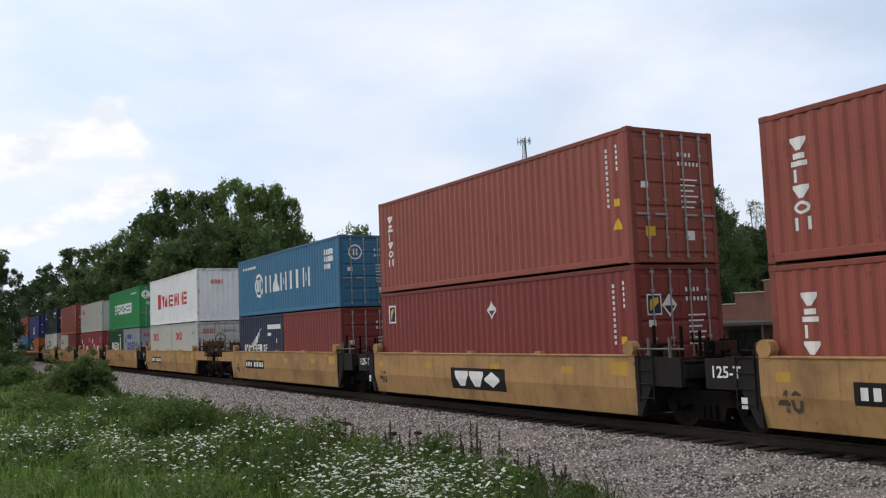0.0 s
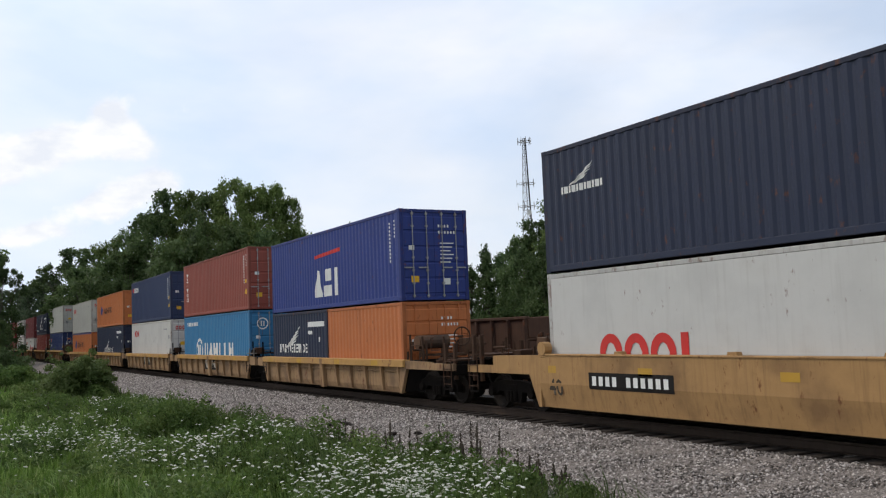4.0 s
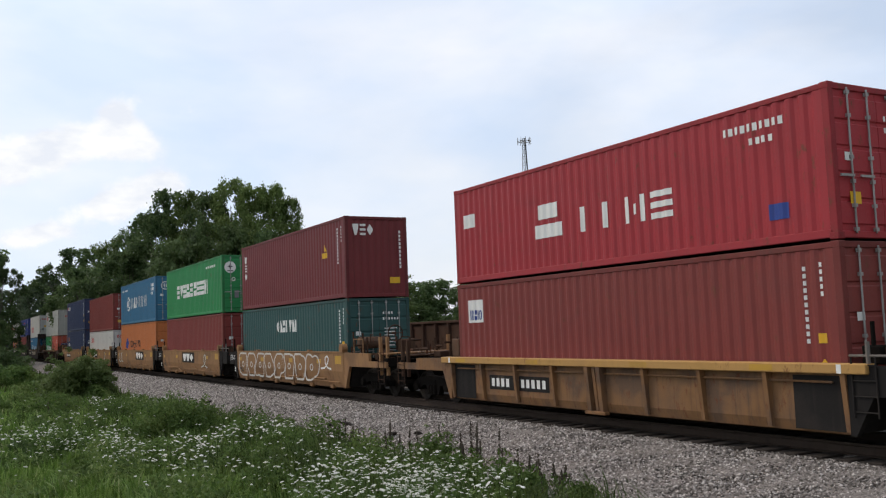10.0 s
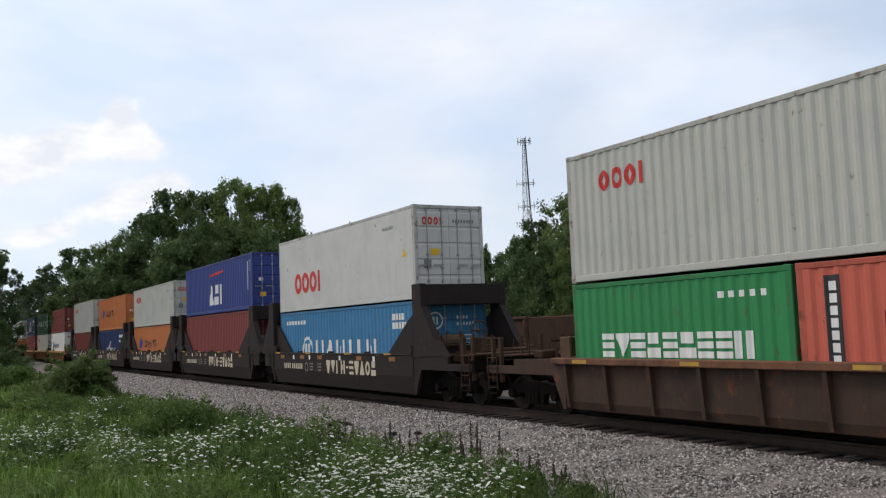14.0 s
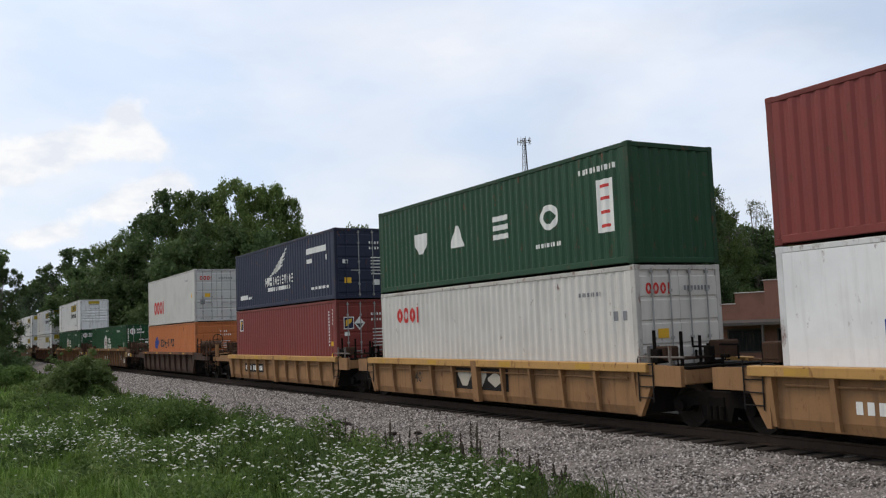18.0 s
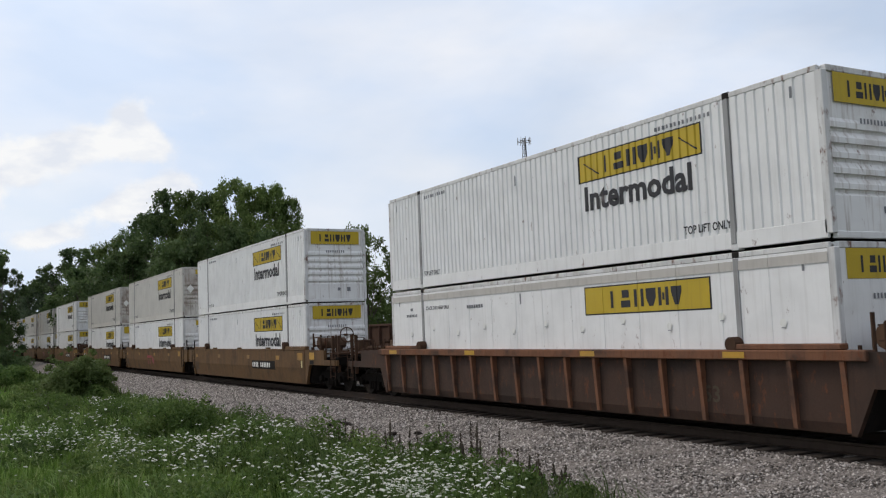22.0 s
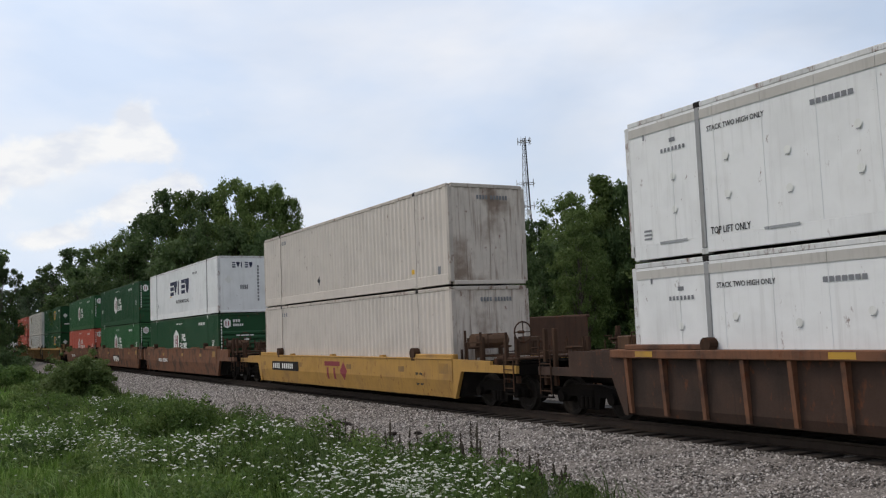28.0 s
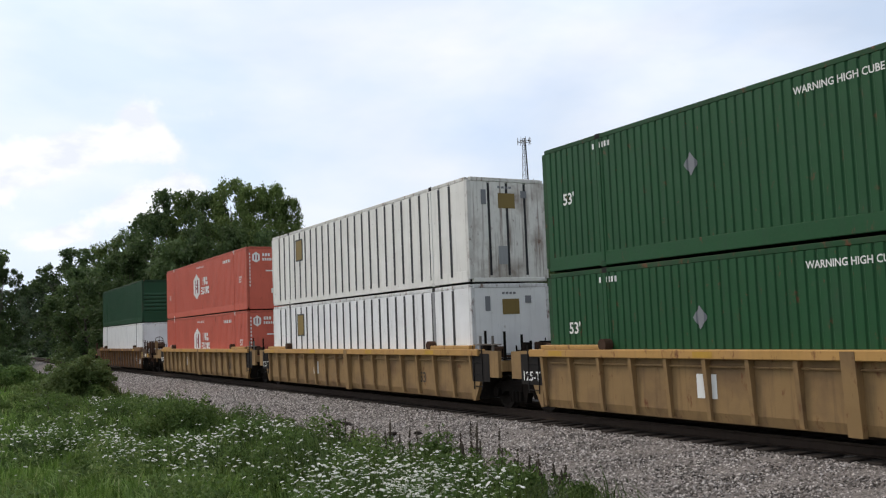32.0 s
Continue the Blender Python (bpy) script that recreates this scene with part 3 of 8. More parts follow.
    if kind == "wing_low":
        return [("logo", "w", wing(4.3, 1.1, 0.75)), ("lettering", "w", shapes("mvr", 3.9, 0.86, 0.36, 0.32) + shapes("io3i3tio3", 4.95, 0.86, 0.36, 0.3)), ("marking", "w", rect(L - 2.9, h - 0.6, 2.1, 0.2) + rect(L - 2.8, h - 0.95, 0.5, 0.16) + rect(L - 0.9, h - 1.3, 0.14, 0.2))]
    if kind == "wing_small":
        return [("logo", "w", wing(1.0, h - 0.95, 0.4)), ("lettering", "w", blocks(11, 0.7, h - 1.12, 0.16, 0.14, 0.75)), ("marking", "w", rect(L - 2.9, h - 0.75, 2.1, 0.22) + rect(L - 2.8, h - 1.1, 0.5, 0.16))]
    if kind == "wing20":
        return [("logo", "w", wing(1.42, 1.16, 0.8)), ("lettering", "w", shapes("mvr", 0.85, 1.0, 0.34, 0.28) + shapes("io3i3tio3", 1.75, 1.0, 0.34, 0.25)), ("marking", "w", rect(4.08, 1.98, 1.66, 0.19) + rect(4.1, 1.7, 0.4, 0.13) + rect(5.2, 1.4, 0.1, 0.18))]
    if kind == "anchor":
        return [("logo", "b", [[(1.96, 1.10, 1.45), (2.35, 1.03, 1.74), (2.7, 1.03, 1.74)], [(2.7, 1.25, 1.5), (3.07, 1.3, 1.62)]]), ("lettering", "k", shapes("2oro", 3.5, 1.08, 0.46, 0.36, 0.2) + shapes("o", 4.94, 1.0, 0.40, 0.36, 0.2) + rect(5.27, 1.27, 0.18, 0.08) + shapes("iivoo", 5.55, 1.1, 0.46, 0.33, 0.2))]
    if kind == "anchor_tarp":
        return [("TARP", "b", ())] + livery("anchor_low", L, h)
    if kind == "anchor_low":
        return [("logo", "b", [[(1.96, 1.22, 1.6), (2.35, 1.15, 1.9), (2.7, 1.15, 1.9)], [(2.7, 1.38, 1.62), (3.07, 1.42, 1.76)]]), ("lettering", "k", shapes("2oro", 3.45, 1.25, 0.46, 0.36, 0.2) + shapes("o", 4.9, 1.16, 0.40, 0.36, 0.2) + rect(5.28, 1.44, 0.18, 0.08) + shapes("iivoo", 5.55, 1.27, 0.46, 0.34, 0.2))]
    if kind == "cornerword":
        return [("logo", "r", rect(0.49, h - 0.70, 0.42, 0.24)), ("lettering", "w", shapes("33ooo", 0.98, h - 0.76, 0.32, 0.31, 0.26))] + upright_marks(L, h)
    if kind == "crossed":
        return [("logo", "o", [[(0.82, h - 1.04, h - 0.98), (1.34, h - 0.85, h - 0.72), (1.86, h - 0.58, h - 0.54)], [(0.86, h - 0.60, h - 0.54), (1.34, h - 0.85, h - 0.72), (1.8, h - 1.04, h - 1.0)]]), ("lettering", "w", shapes("xim33", 0.62, h - 1.48, 0.27, 0.30))] + upright_marks(L, h)
    if kind == "upright":
        return [("lettering", "w", [q for i, c in enumerate("t3x") for q in shapes(c, 0.46, h - 0.78 - 0.38 * i, 0.30, 0.32)]), ("warning_label", "y", rect(L - 2.2, h - 1.35, 0.5, 0.2) + [[(L - 2.05, h - 1.1, h - 1.1), (L - 1.93, h - 1.1, h - 0.85), (L - 1.8, h - 1.1, h - 1.1)]])] + upright_marks(L, h)[:1]
    if kind == "midword":
        return [("lettering", "w", shapes("o^rit^i", 4.75, 1.82, 0.48, 0.36))] + upright_marks(L, h)
    if kind == "threebig":
        return [("lettering", "w", shapes("^ri", 4.9, 0.45, 1.0, 0.95, 0.3)), ("logo", "r", [[(4.98, 1.9, 2.02), (7.4, 2.0, 2.14)]])] + upright_marks(L, h)[:1]
    if kind == "banner20":
        return [("logo", "k", rect(0.55, 0.8, 0.3, 1.55)), ("logo", "w", [[(0.62, 0.9 + 0.2 * i, 1.05 + 0.2 * i), (0.78, 0.9 + 0.2 * i, 1.05 + 0.2 * i)] for i in range(7)]), ("marking", "w", blocks(4, L - 1.7, h - 0.6, 0.12, 0.16, 0.6) + blocks(4, L - 1.7, h - 0.85, 0.12, 0.16, 0.6)), ("label", "m", rect(1.6, 0.95, 0.5, 0.8))]
    if kind == "bluelabel":
        return [("label", "w", rect(0.55, h - 1.05, 0.7, 0.6)), ("lettering", "b", shapes("2or2o", 0.62, h - 0.98, 0.26, 0.12))] + upright_marks(L, h)
    if kind == "anchor_white":
        return [("logo", "b", [[(1.98, 1.18, 1.6), (2.35, 1.09, 1.91), (2.7, 1.09, 1.91)], [(2.7, 1.35, 1.62), (3.09, 1.4, 1.78)]]), ("lettering", "k", shapes("2oro", 3.51, 1.19, 0.5, 0.37, 0.2) + shapes("o", 4.98, 1.1, 0.42, 0.37, 0.2) + rect(5.35, 1.4, 0.18, 0.08) + shapes("iivoo", 5.6, 1.2, 0.5, 0.35, 0.2)), ("marking", "f", blocks(9, L - 2.1, h - 0.45, 0.09, 0.14, 0.5)), ("warning_label", "y", [[(L - 1.25, 1.05, 1.05), (L - 1.1, 1.05, 1.3), (L - 0.95, 1.05, 1.05)]])]
    if kind == "marks":
        return upright_marks(L, h)
    if kind in ("goldpanel", "goldpanel_plain"):
        out = [("name_panel", "k", rect(9.69, h - 1.01, 3.76, 0.62)), ("name_panel", "g", rect(9.73, h - 0.98, 3.68, 0.56)), ("lettering", "k", shapes("ir", 10.55, h - 0.88, 0.36, 0.36) + shapes("2umt", 11.32, h - 0.88, 0.36, 0.36)), ("logo", "k", [[(9.9, h - 0.6, h - 0.57), (10.4, h - 0.9, h - 0.86)]] + [[(12.85, h - 0.6, h - 0.57), (13.3, h - 0.9, h - 0.86)]]),
               ("marking", "f", blocks(10, 2.4, h - 0.3, 0.09, 0.13, 0.5) + blocks(14, 12.2, h - 0.34, 0.08, 0.11, 0.5) + rect(0.55, h - 0.45, 0.05, 0.2) + rect(15.5, h - 0.45, 0.05, 0.2) + rect(7.15, h - 0.65, 0.05, 0.26)),
               ("TEXT", "k", ("TOP LIFT ONLY", 0.22, 12.85, 0.42, 1.2)), ("TEXT", "k", ("TOP LIFT ONLY", 0.18, 2.25, 0.36, 0.95))]
        if kind == "goldpanel_plain":
            out[3] = ("marking", "f", rect(1.3, h - 0.62, 0.16, 0.08) + blocks(7, 1.05, h - 0.80, 0.08, 0.10, 0.6) + blocks(7, 4.6, h - 0.66, 0.09, 0.12, 0.8) + rect(0.45, 0.42, 0.22, 0.04) + rect(0.45, 0.50, 0.22, 0.04) + rect(0.45, 0.58, 0.22, 0.04))
            out += [("rail_band", "l", rect(0.14, h - 0.34, L - 0.28, 0.17)), ("TEXT", "k", ("STACK TWO HIGH ONLY", 0.14, 2.3, h - 0.62, 1.35)),
                    ("vent", "e", [q for i in range(6) for q in rect(0.9 + 2.6 * i, 0.30, 0.75, 0.05)]),
                    ("rivet_plate", "w", [q for i in range(11) for z in ((1.05, 1.75) if i % 2 else (0.95, 1.60)) for q in disc(1.35 + 1.37 * i, z, 0.07)]), ("rivet_shadow", "e", [q for i in range(11) for z in ((1.05, 1.75) if i % 2 else (0.95, 1.60)) for q in rect(1.31 + 1.37 * i, z - 0.09, 0.09, 0.02)])]
        if kind == "goldpanel":
            out += [("TEXT", "k", ("Intermodal", 0.72, 9.85, h - 1.62, 3.3))]
        return out
    if kind == "white_plain":
        return [("placard", "k", diamond(6.3, 0.75, 0.3, 0.4)), ("label", "y", rect(L - 2.4, 0.45, 0.3, 0.14)), ("marking", "f", blocks(5, 2.2, h - 0.45, 0.14, 0.13, 0.5) + rect(L - 0.75, 0.35, 0.2, 0.22))]
    if kind == "slant":
        return [("lettering", "d", shapes("3vi3t", 5.76, 1.36, 0.80, 0.93, 0.3, 0.9)), ("TEXT", "k", ("INTERMODAL", 0.3, 7.2, 0.84, 3.1)), ("logo", "y", rect(5.7, 1.28, 0.5, 0.05)), ("marking", "f", blocks(6, L - 5.0, h - 0.6, 0.12, 0.16, 0.5) + rect(2.4, 0.75, 0.14, 0.2))]
    if kind in ("hexa", "hexa_long"):
        return [("logo", "w", hexagon(7.14, 1.56, 1.3, 1.38) if kind == "hexa" else [[(6.42, 0.5, 1.75), (7.04, 0.5, 2.16), (7.66, 0.5, 1.75)]]), ("logo", "m", rect(6.80, 1.2, 0.17, 0.72) + rect(7.26, 1.2, 0.17, 0.72) + rect(7.02, 1.42, 0.19, 0.10) + rect(7.02, 1.60, 0.19, 0.10)), ("lettering", "w", shapes("2ur", 8.27, 1.58, 0.40, 0.38, 0.22) + shapes("3rour", 8.03, 1.10, 0.38, 0.34, 0.22) + (shapes("imo", 9.8, 1.12, 0.34, 0.30) if kind == "hexa_long" else [])),
                ("TEXT", "w", ("WARNING HIGH CUBE", 0.14, 7.17, h - 0.38, 1.45)), ("marking", "w", blocks(10, 12.3, h - 0.5, 0.14, 0.13, 0.65)), ("TEXT", "w", ("53'", 0.4, L - 1.25, 1.3)), ("TEXT", "w", ("53'", 0.36, 0.8, 1.1)), ("marking", "w", rect(1.9, h - 0.2, 0.2, 0.18) + rect(L - 2.1, h - 0.2, 0.2, 0.18) + rect(1.9, 0.0, 0.2, 0.14))]
    if kind == "squaremark":
        return [("logo", "y", rect(10.25, 1.55, 1.55, 0.92)), ("lettering", "b", shapes("3mr", 10.38, 1.70, 0.62, 0.46)), ("placard", "w", diamond(12.3, 2.2, 0.4, 0.5)), ("TEXT", "w", ("53'", 0.4, L - 1.4, 1.55)), ("TEXT", "w", ("53'", 0.36, 0.75, 1.5)), ("marking", "w", blocks(8, L - 1.9, h - 0.55, 0.16, 0.2, 0.6) + rect(L - 3.0, 0.5, 0.22, 0.2) + blocks(6, 1.9, h - 0.32, 0.12, 0.1, 0.6)), ("TEXT", "w", ("WARNING HIGH CUBE", 0.18, 7.25, h - 0.42, 1.7)), ("placard", "f", diamond(4.8, 1.75, 0.36, 0.46))]
    if kind == "square_white":
        return [("label", "k", rect(2.9, h - 1.25, 0.75, 0.85)), ("label", "t", rect(2.96, h - 1.2, 0.62, 0.75))]
    return []


def build_container(key, L, w, h, colour, style, front, side_art, front_art):
    """One box with its frame, castings, panels, doors and paint. Local axes: x to the train's head, the camera's side at -y, z up from the corner castings."""
    c, word = PAINT[colour]
    m, mf = paint(colour), frame_paint(colour)
    feet = {6.058: "20-foot", 12.192: "40-foot", 16.154: "53-foot"}[L]
    skin = {"iso": "corrugated steel", "smooth": "smooth-sided refrigerated", "domestic": "ribbed", "sheet": "sheet-sided", "post": "post-sided"}[style]
    tail = {"doors": "with barred doors", "iso": "with a corrugated end wall", "ribbed": "with a ribbed end wall", "smooth": "with a plain end wall", "post": "with a posted end wall"}[front]
    root = thing("shipping_container", f"{word} {feet} {skin} container {tail}", "container", "containers on the train")
    H = L / 2
    side = shared(("side_panel", L, h, style), lambda: side_mesh(L, h, style))
    near = part("side_panel", side, m, root, at=Matrix.Translation((0, -w / 2 + 0.006, 0)))
    part("side_panel", side, m, root, at=Matrix.Translation((0, w / 2 - 0.006, 0)) @ pose(0, 0, 0, 0, 0, 180))
    part("roof", shared(("roof", L, w, h), lambda: Shape().rounded(-H + 0.1, H - 0.1, -w / 2 + 0.06, w / 2 - 0.06, h - 0.06, h - 0.022, 0.01)), m, root)
    part("floor", shared(("floor", L, w), lambda: Shape().rounded(-H + 0.1, H - 0.1, -w / 2 + 0.06, w / 2 - 0.06, 0.05, 0.15, 0.01)), BLACK, root)
    if side_art and side_art[0][0] == "TARP":
        side_art = side_art[1:]
        part("tarpaulin", shared(("tarpaulin", L, w, h), lambda: Shape().rounded(-H + 0.06, H - 0.06, -w / 2 - 0.006, w / 2 + 0.006, h - 0.125, h + 0.006, 0.02)), grime("blue_tarpaulin", (0.045, 0.05, 0.17), rough=0.6, amount=0.3, streak=0.3, vary=0.2), root, "blue tarpaulin over the open top")
    post = shared(("corner_post", h), lambda: Shape().rounded(-0.075, 0.075, -0.065, 0.065, 0.1, h - 0.1, 0.012))
    cast = shared(("corner_casting",), casting_mesh)
    for sx in (-1, 1):
        for sy in (-1, 1):
            part("corner_post", post, mf, root, at=(sx * (H - 0.078), sy * (w / 2 - 0.068), 0))
            for z in (0.06, h - 0.06):
                cx = sx * (min(H, 6.096) - 0.089)
                part("corner_casting", cast, BLACK if L > 14 and z > 1 else mf, root, at=Matrix.Translation((cx, sy * (w / 2 - 0.080), z)) @ pose(0, 0, 0, 0, 0, 0 if sy < 0 else 180))
    rail = shared(("top_rail", L), lambda: Shape().rounded(-H + 0.1, H - 0.1, -0.035, 0.035, -0.115, -0.012, 0.012))
    sill = shared(("bottom_rail", L), lambda: Shape().rounded(-H + 0.1, H - 0.1, -0.035, 0.035, 0.03, 0.172 if L < 14 else 0.335, 0.012))
    for sy in (-1, 1):
        part("top_rail", rail, mf, root, at=(0, sy * (w / 2 - 0.038), h))
        part("bottom_rail", sill, m, root, at=(0, sy * (w / 2 - 0.038), 0))
    beam = shared(("header", w), lambda: Shape().rounded(-0.06, 0.06, -w / 2 + 0.12, w / 2 - 0.12, -0.12, -0.01, 0.012))
    foot = shared(("end_sill", w), lambda: Shape().rounded(-0.06, 0.06, -w / 2 + 0.12, w / 2 - 0.12, 0.02, 0.135, 0.012))
    for sx in (-1, 1):
        part("header", beam, mf, root, at=(sx * (H - 0.066), 0, h))
        part("end_sill", foot, m, root, at=(sx * (H - 0.066), 0, 0))
    back = shared(("end_panel", w, h, "iso"), lambda: end_mesh(w, h, "iso"))
    part("end_panel", back, m, root, at=Matrix.Translation((-H + 0.02, 0, 0)) @ pose(0, 0, 0, 0, 0, 180))
    if front == "doors":
        leaf, bar = shared(("door", w, h), lambda: door_mesh(w, h)), shared(("locking_bar", h), lambda: locking_bar(h))
        for sy in (-1, 1):
            d = part("door", leaf, m, root, at=Matrix.Translation((H - 0.035, 0, 0)) @ (Matrix.Scale(-1, 4, (0, 1, 0)) if sy < 0 else Matrix()))
            for y in (0.28, 0.78):
                part("locking_bar", bar, m if colour == "orange" or (colour in ("navy", "deep_navy") and y > 0.5) else STEEL, d, "galvanised locking bar", at=(0.0, y, 0))
    else:
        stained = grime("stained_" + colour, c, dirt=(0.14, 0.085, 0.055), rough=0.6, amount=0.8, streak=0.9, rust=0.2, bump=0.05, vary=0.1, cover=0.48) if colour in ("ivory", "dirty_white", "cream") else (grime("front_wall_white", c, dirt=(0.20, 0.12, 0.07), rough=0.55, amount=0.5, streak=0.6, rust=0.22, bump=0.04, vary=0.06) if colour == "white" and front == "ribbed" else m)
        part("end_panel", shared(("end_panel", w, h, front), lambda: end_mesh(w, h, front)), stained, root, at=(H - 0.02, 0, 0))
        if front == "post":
            # a black sheet in each recess paints in the shade between the posts
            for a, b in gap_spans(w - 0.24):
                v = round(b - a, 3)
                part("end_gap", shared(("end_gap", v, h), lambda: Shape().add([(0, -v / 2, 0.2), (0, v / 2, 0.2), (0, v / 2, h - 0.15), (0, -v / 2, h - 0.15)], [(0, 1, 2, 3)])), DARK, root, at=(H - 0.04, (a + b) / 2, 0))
    if L > 14:
        lift = shared(("lifting_post", h), lambda: Shape().rounded(-0.06, 0.06, -0.012, 0.03, 0.12, h - 0.12, 0.008))
        dark = MATS["paint_" + colour] if colour not in ("white", "dirty_white") else grime("dull_steel", (0.30, 0.30, 0.30), rough=0.5, amount=0.6)
        for x in (-6.0, 6.0):
            part("lifting_post", lift, dark, root, at=(x, -w / 2 - 0.002, 0))
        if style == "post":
            # flush black sheets over the side recesses, drawn as the shade inside
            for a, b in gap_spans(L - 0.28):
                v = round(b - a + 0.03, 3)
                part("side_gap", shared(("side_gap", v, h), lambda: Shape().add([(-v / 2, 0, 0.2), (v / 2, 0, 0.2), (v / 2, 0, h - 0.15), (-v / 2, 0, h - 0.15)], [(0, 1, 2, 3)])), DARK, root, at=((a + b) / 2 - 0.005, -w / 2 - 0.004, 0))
    prof = corrugation(-H + 0.14, H - 0.14, style)
    for i, (name, ink, art) in enumerate(side_art):
        if name == "TEXT":
            body, size, x, z, *wide = art
            part("lettering", text_mesh(body, size, *wide), INKS[ink], root, f"lettering {'black' if ink == 'k' else 'white'}", at=(x - H, -w / 2 - 0.002, z))
            continue
        s = Shape()
        for cols in art:
            drape(s, prof if style != "post" else [(-H, 0.0), (H, 0.0)], 0.0, [(x - H, a, b) for x, a, b in cols], lift=0.014 if style == "post" else 0.006 if ink != "k" or name != "name_panel" else 0.003)
        s.v = [(x, y - 0.0012 * i - 0.004 * (name == "lettering" or (name == "logo" and ink in "bmry")), z) for x, y, z in s.v]
        tagged(part(name, s, INKS[ink], near), kind="stuff" if len(art) > 1 else "")
    for i, (name, ink, art) in enumerate(front_art):
        s = Shape()
        for cols in art:
            vs, fs = [], []
            for y, a, b in cols:
                vs += [(0, y - w / 2, a), (0, y - w / 2, b)]
            s.add(vs, [(2 * i, 2 * i + 2, 2 * i + 3, 2 * i + 1) for i in range(len(cols) - 1)])
        ob = part(name, s, INKS[ink], root, at=(H + (0.0 if front == "doors" else -0.012) + 0.0015 * i, 0, 0))
        tagged(ob, kind="stuff" if len(art) > 1 else "")
    return root


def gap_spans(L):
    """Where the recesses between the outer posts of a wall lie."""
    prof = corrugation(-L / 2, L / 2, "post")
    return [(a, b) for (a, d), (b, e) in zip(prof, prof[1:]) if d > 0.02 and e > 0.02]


def front_marks(kind, w, h):
    if kind == "doors_w":
        return [("marking", "w", blocks(4, w * 0.56, h - 0.58, 0.09, 0.11, 0.5) + blocks(6, w * 0.56, h - 0.78, 0.09, 0.11, 0.5) + [q for i in range(6) for q in rect(w * 0.58, h - 1.1 - 0.12 * i, 0.5 - 0.06 * (i % 3), 0.035)]), ("label", "w", rect(w * 0.62, 0.5, 0.24, 0.2) + rect(0.3, h - 1.3, 0.2, 0.14)), ("label", "y", rect(0.36, 0.58, 0.27, 0.2))]
    if kind == "doors_ring":
        return [("logo", "w", disc(0.62, h - 0.62, 0.27, 0.80) + rect(0.53, h - 0.74, 0.06, 0.24) + rect(0.65, h - 0.74, 0.06, 0.24))] + front_marks("doors_w", w, h)[:2]
    if kind == "doors_star":
        return [("logo", "w", disc(0.42, h - 0.62, 0.29)), ("logo", "k", diamond(0.42, h - 0.58, 0.10, 0.34) + diamond(0.42, h - 0.58, 0.34, 0.09) + rect(0.26, h - 0.83, 0.32, 0.05)), ("label", "w", disc(0.58, h - 1.22, 0.10, 0.6)), ("label", "f", rect(0.62, h - 2.15, 0.22, 0.36))] + front_marks("doors_w", w, h)[:1]
    if kind == "doors_flag":
        return [("label", "w", rect(0.28, h - 1.06, 0.40, 0.44)), ("label", "d", rect(0.31, h - 1.03, 0.34, 0.38)), ("logo", "y", [[(0.36, h - 0.98, h - 0.74), (0.60, h - 0.80, h - 0.68)]]), ("placard", "w", diamond(0.90, h - 0.86, 0.42, 0.50)), ("placard", "k", [[(0.75, h - 0.87, h - 0.87), (0.90, h - 1.03, h - 0.87), (1.05, h - 0.87, h - 0.87)]])] + front_marks("doors_w", w, h)
    if kind == "doors_cross":
        return [("logo", "o", [[(0.42, h - 0.86, h - 0.83), (0.62, h - 0.73, h - 0.66), (0.82, h - 0.58, h - 0.55)], [(0.42, h - 0.60, h - 0.57), (0.62, h - 0.73, h - 0.66), (0.82, h - 0.86, h - 0.83)]]), ("lettering", "w", shapes("xim33", 0.34, h - 1.12, 0.14, 0.13))] + front_marks("doors_w", w, h)[:2]
    if kind == "doors_navy":
        return [("label", "b", rect(0.34, h - 1.30, 0.62, 0.44)), ("label", "w", rect(0.42, h - 0.98, 0.46, 0.06) + rect(0.42, h - 1.1, 0.46, 0.04) + rect(0.42, h - 1.2, 0.34, 0.04))] + front_marks("doors_w", w, h)
    if kind == "doors_r":
        return [("logo", "r", shapes("oooi", 0.28, h - 0.62, 0.24, 0.2, 0.26)), ("marking", "f", blocks(8, w * 0.55, h - 0.55, 0.1, 0.1, 0.6) + rect(0.3, 0.95, 0.26, 0.26)), ("label", "y", rect(0.55, 1.35, 0.3, 0.2))]
    if kind == "plain_r":
        return [("logo", "r", shapes("oooi", 0.75, h - 0.85, 0.24, 0.2, 0.26))]
    if kind == "goldpanel":
        return [("name_panel", "g", rect(0.28, h - 0.62, w - 0.56, 0.5)), ("lettering", "k", shapes("ir2umt", 0.62, h - 0.52, 0.28, 0.23)), ("marking", "f", blocks(9, 0.9, h - 0.95, 0.09, 0.09, 0.5) + rect(1.75, 0.42, 0.14, 0.16) + rect(1.35, 0.45, 0.12, 0.12))]
    if kind == "goldpanel_small":
        return [("name_panel", "g", rect(0.75, h - 0.42, 1.0, 0.26)), ("marking", "f", blocks(10, 0.8, h - 0.55, 0.09, 0.09, 0.7) + blocks(9, 0.9, h - 0.95, 0.09, 0.09, 0.5)), ("placard", "w", diamond(0.45, h - 1.25, 0.42, 0.5))]
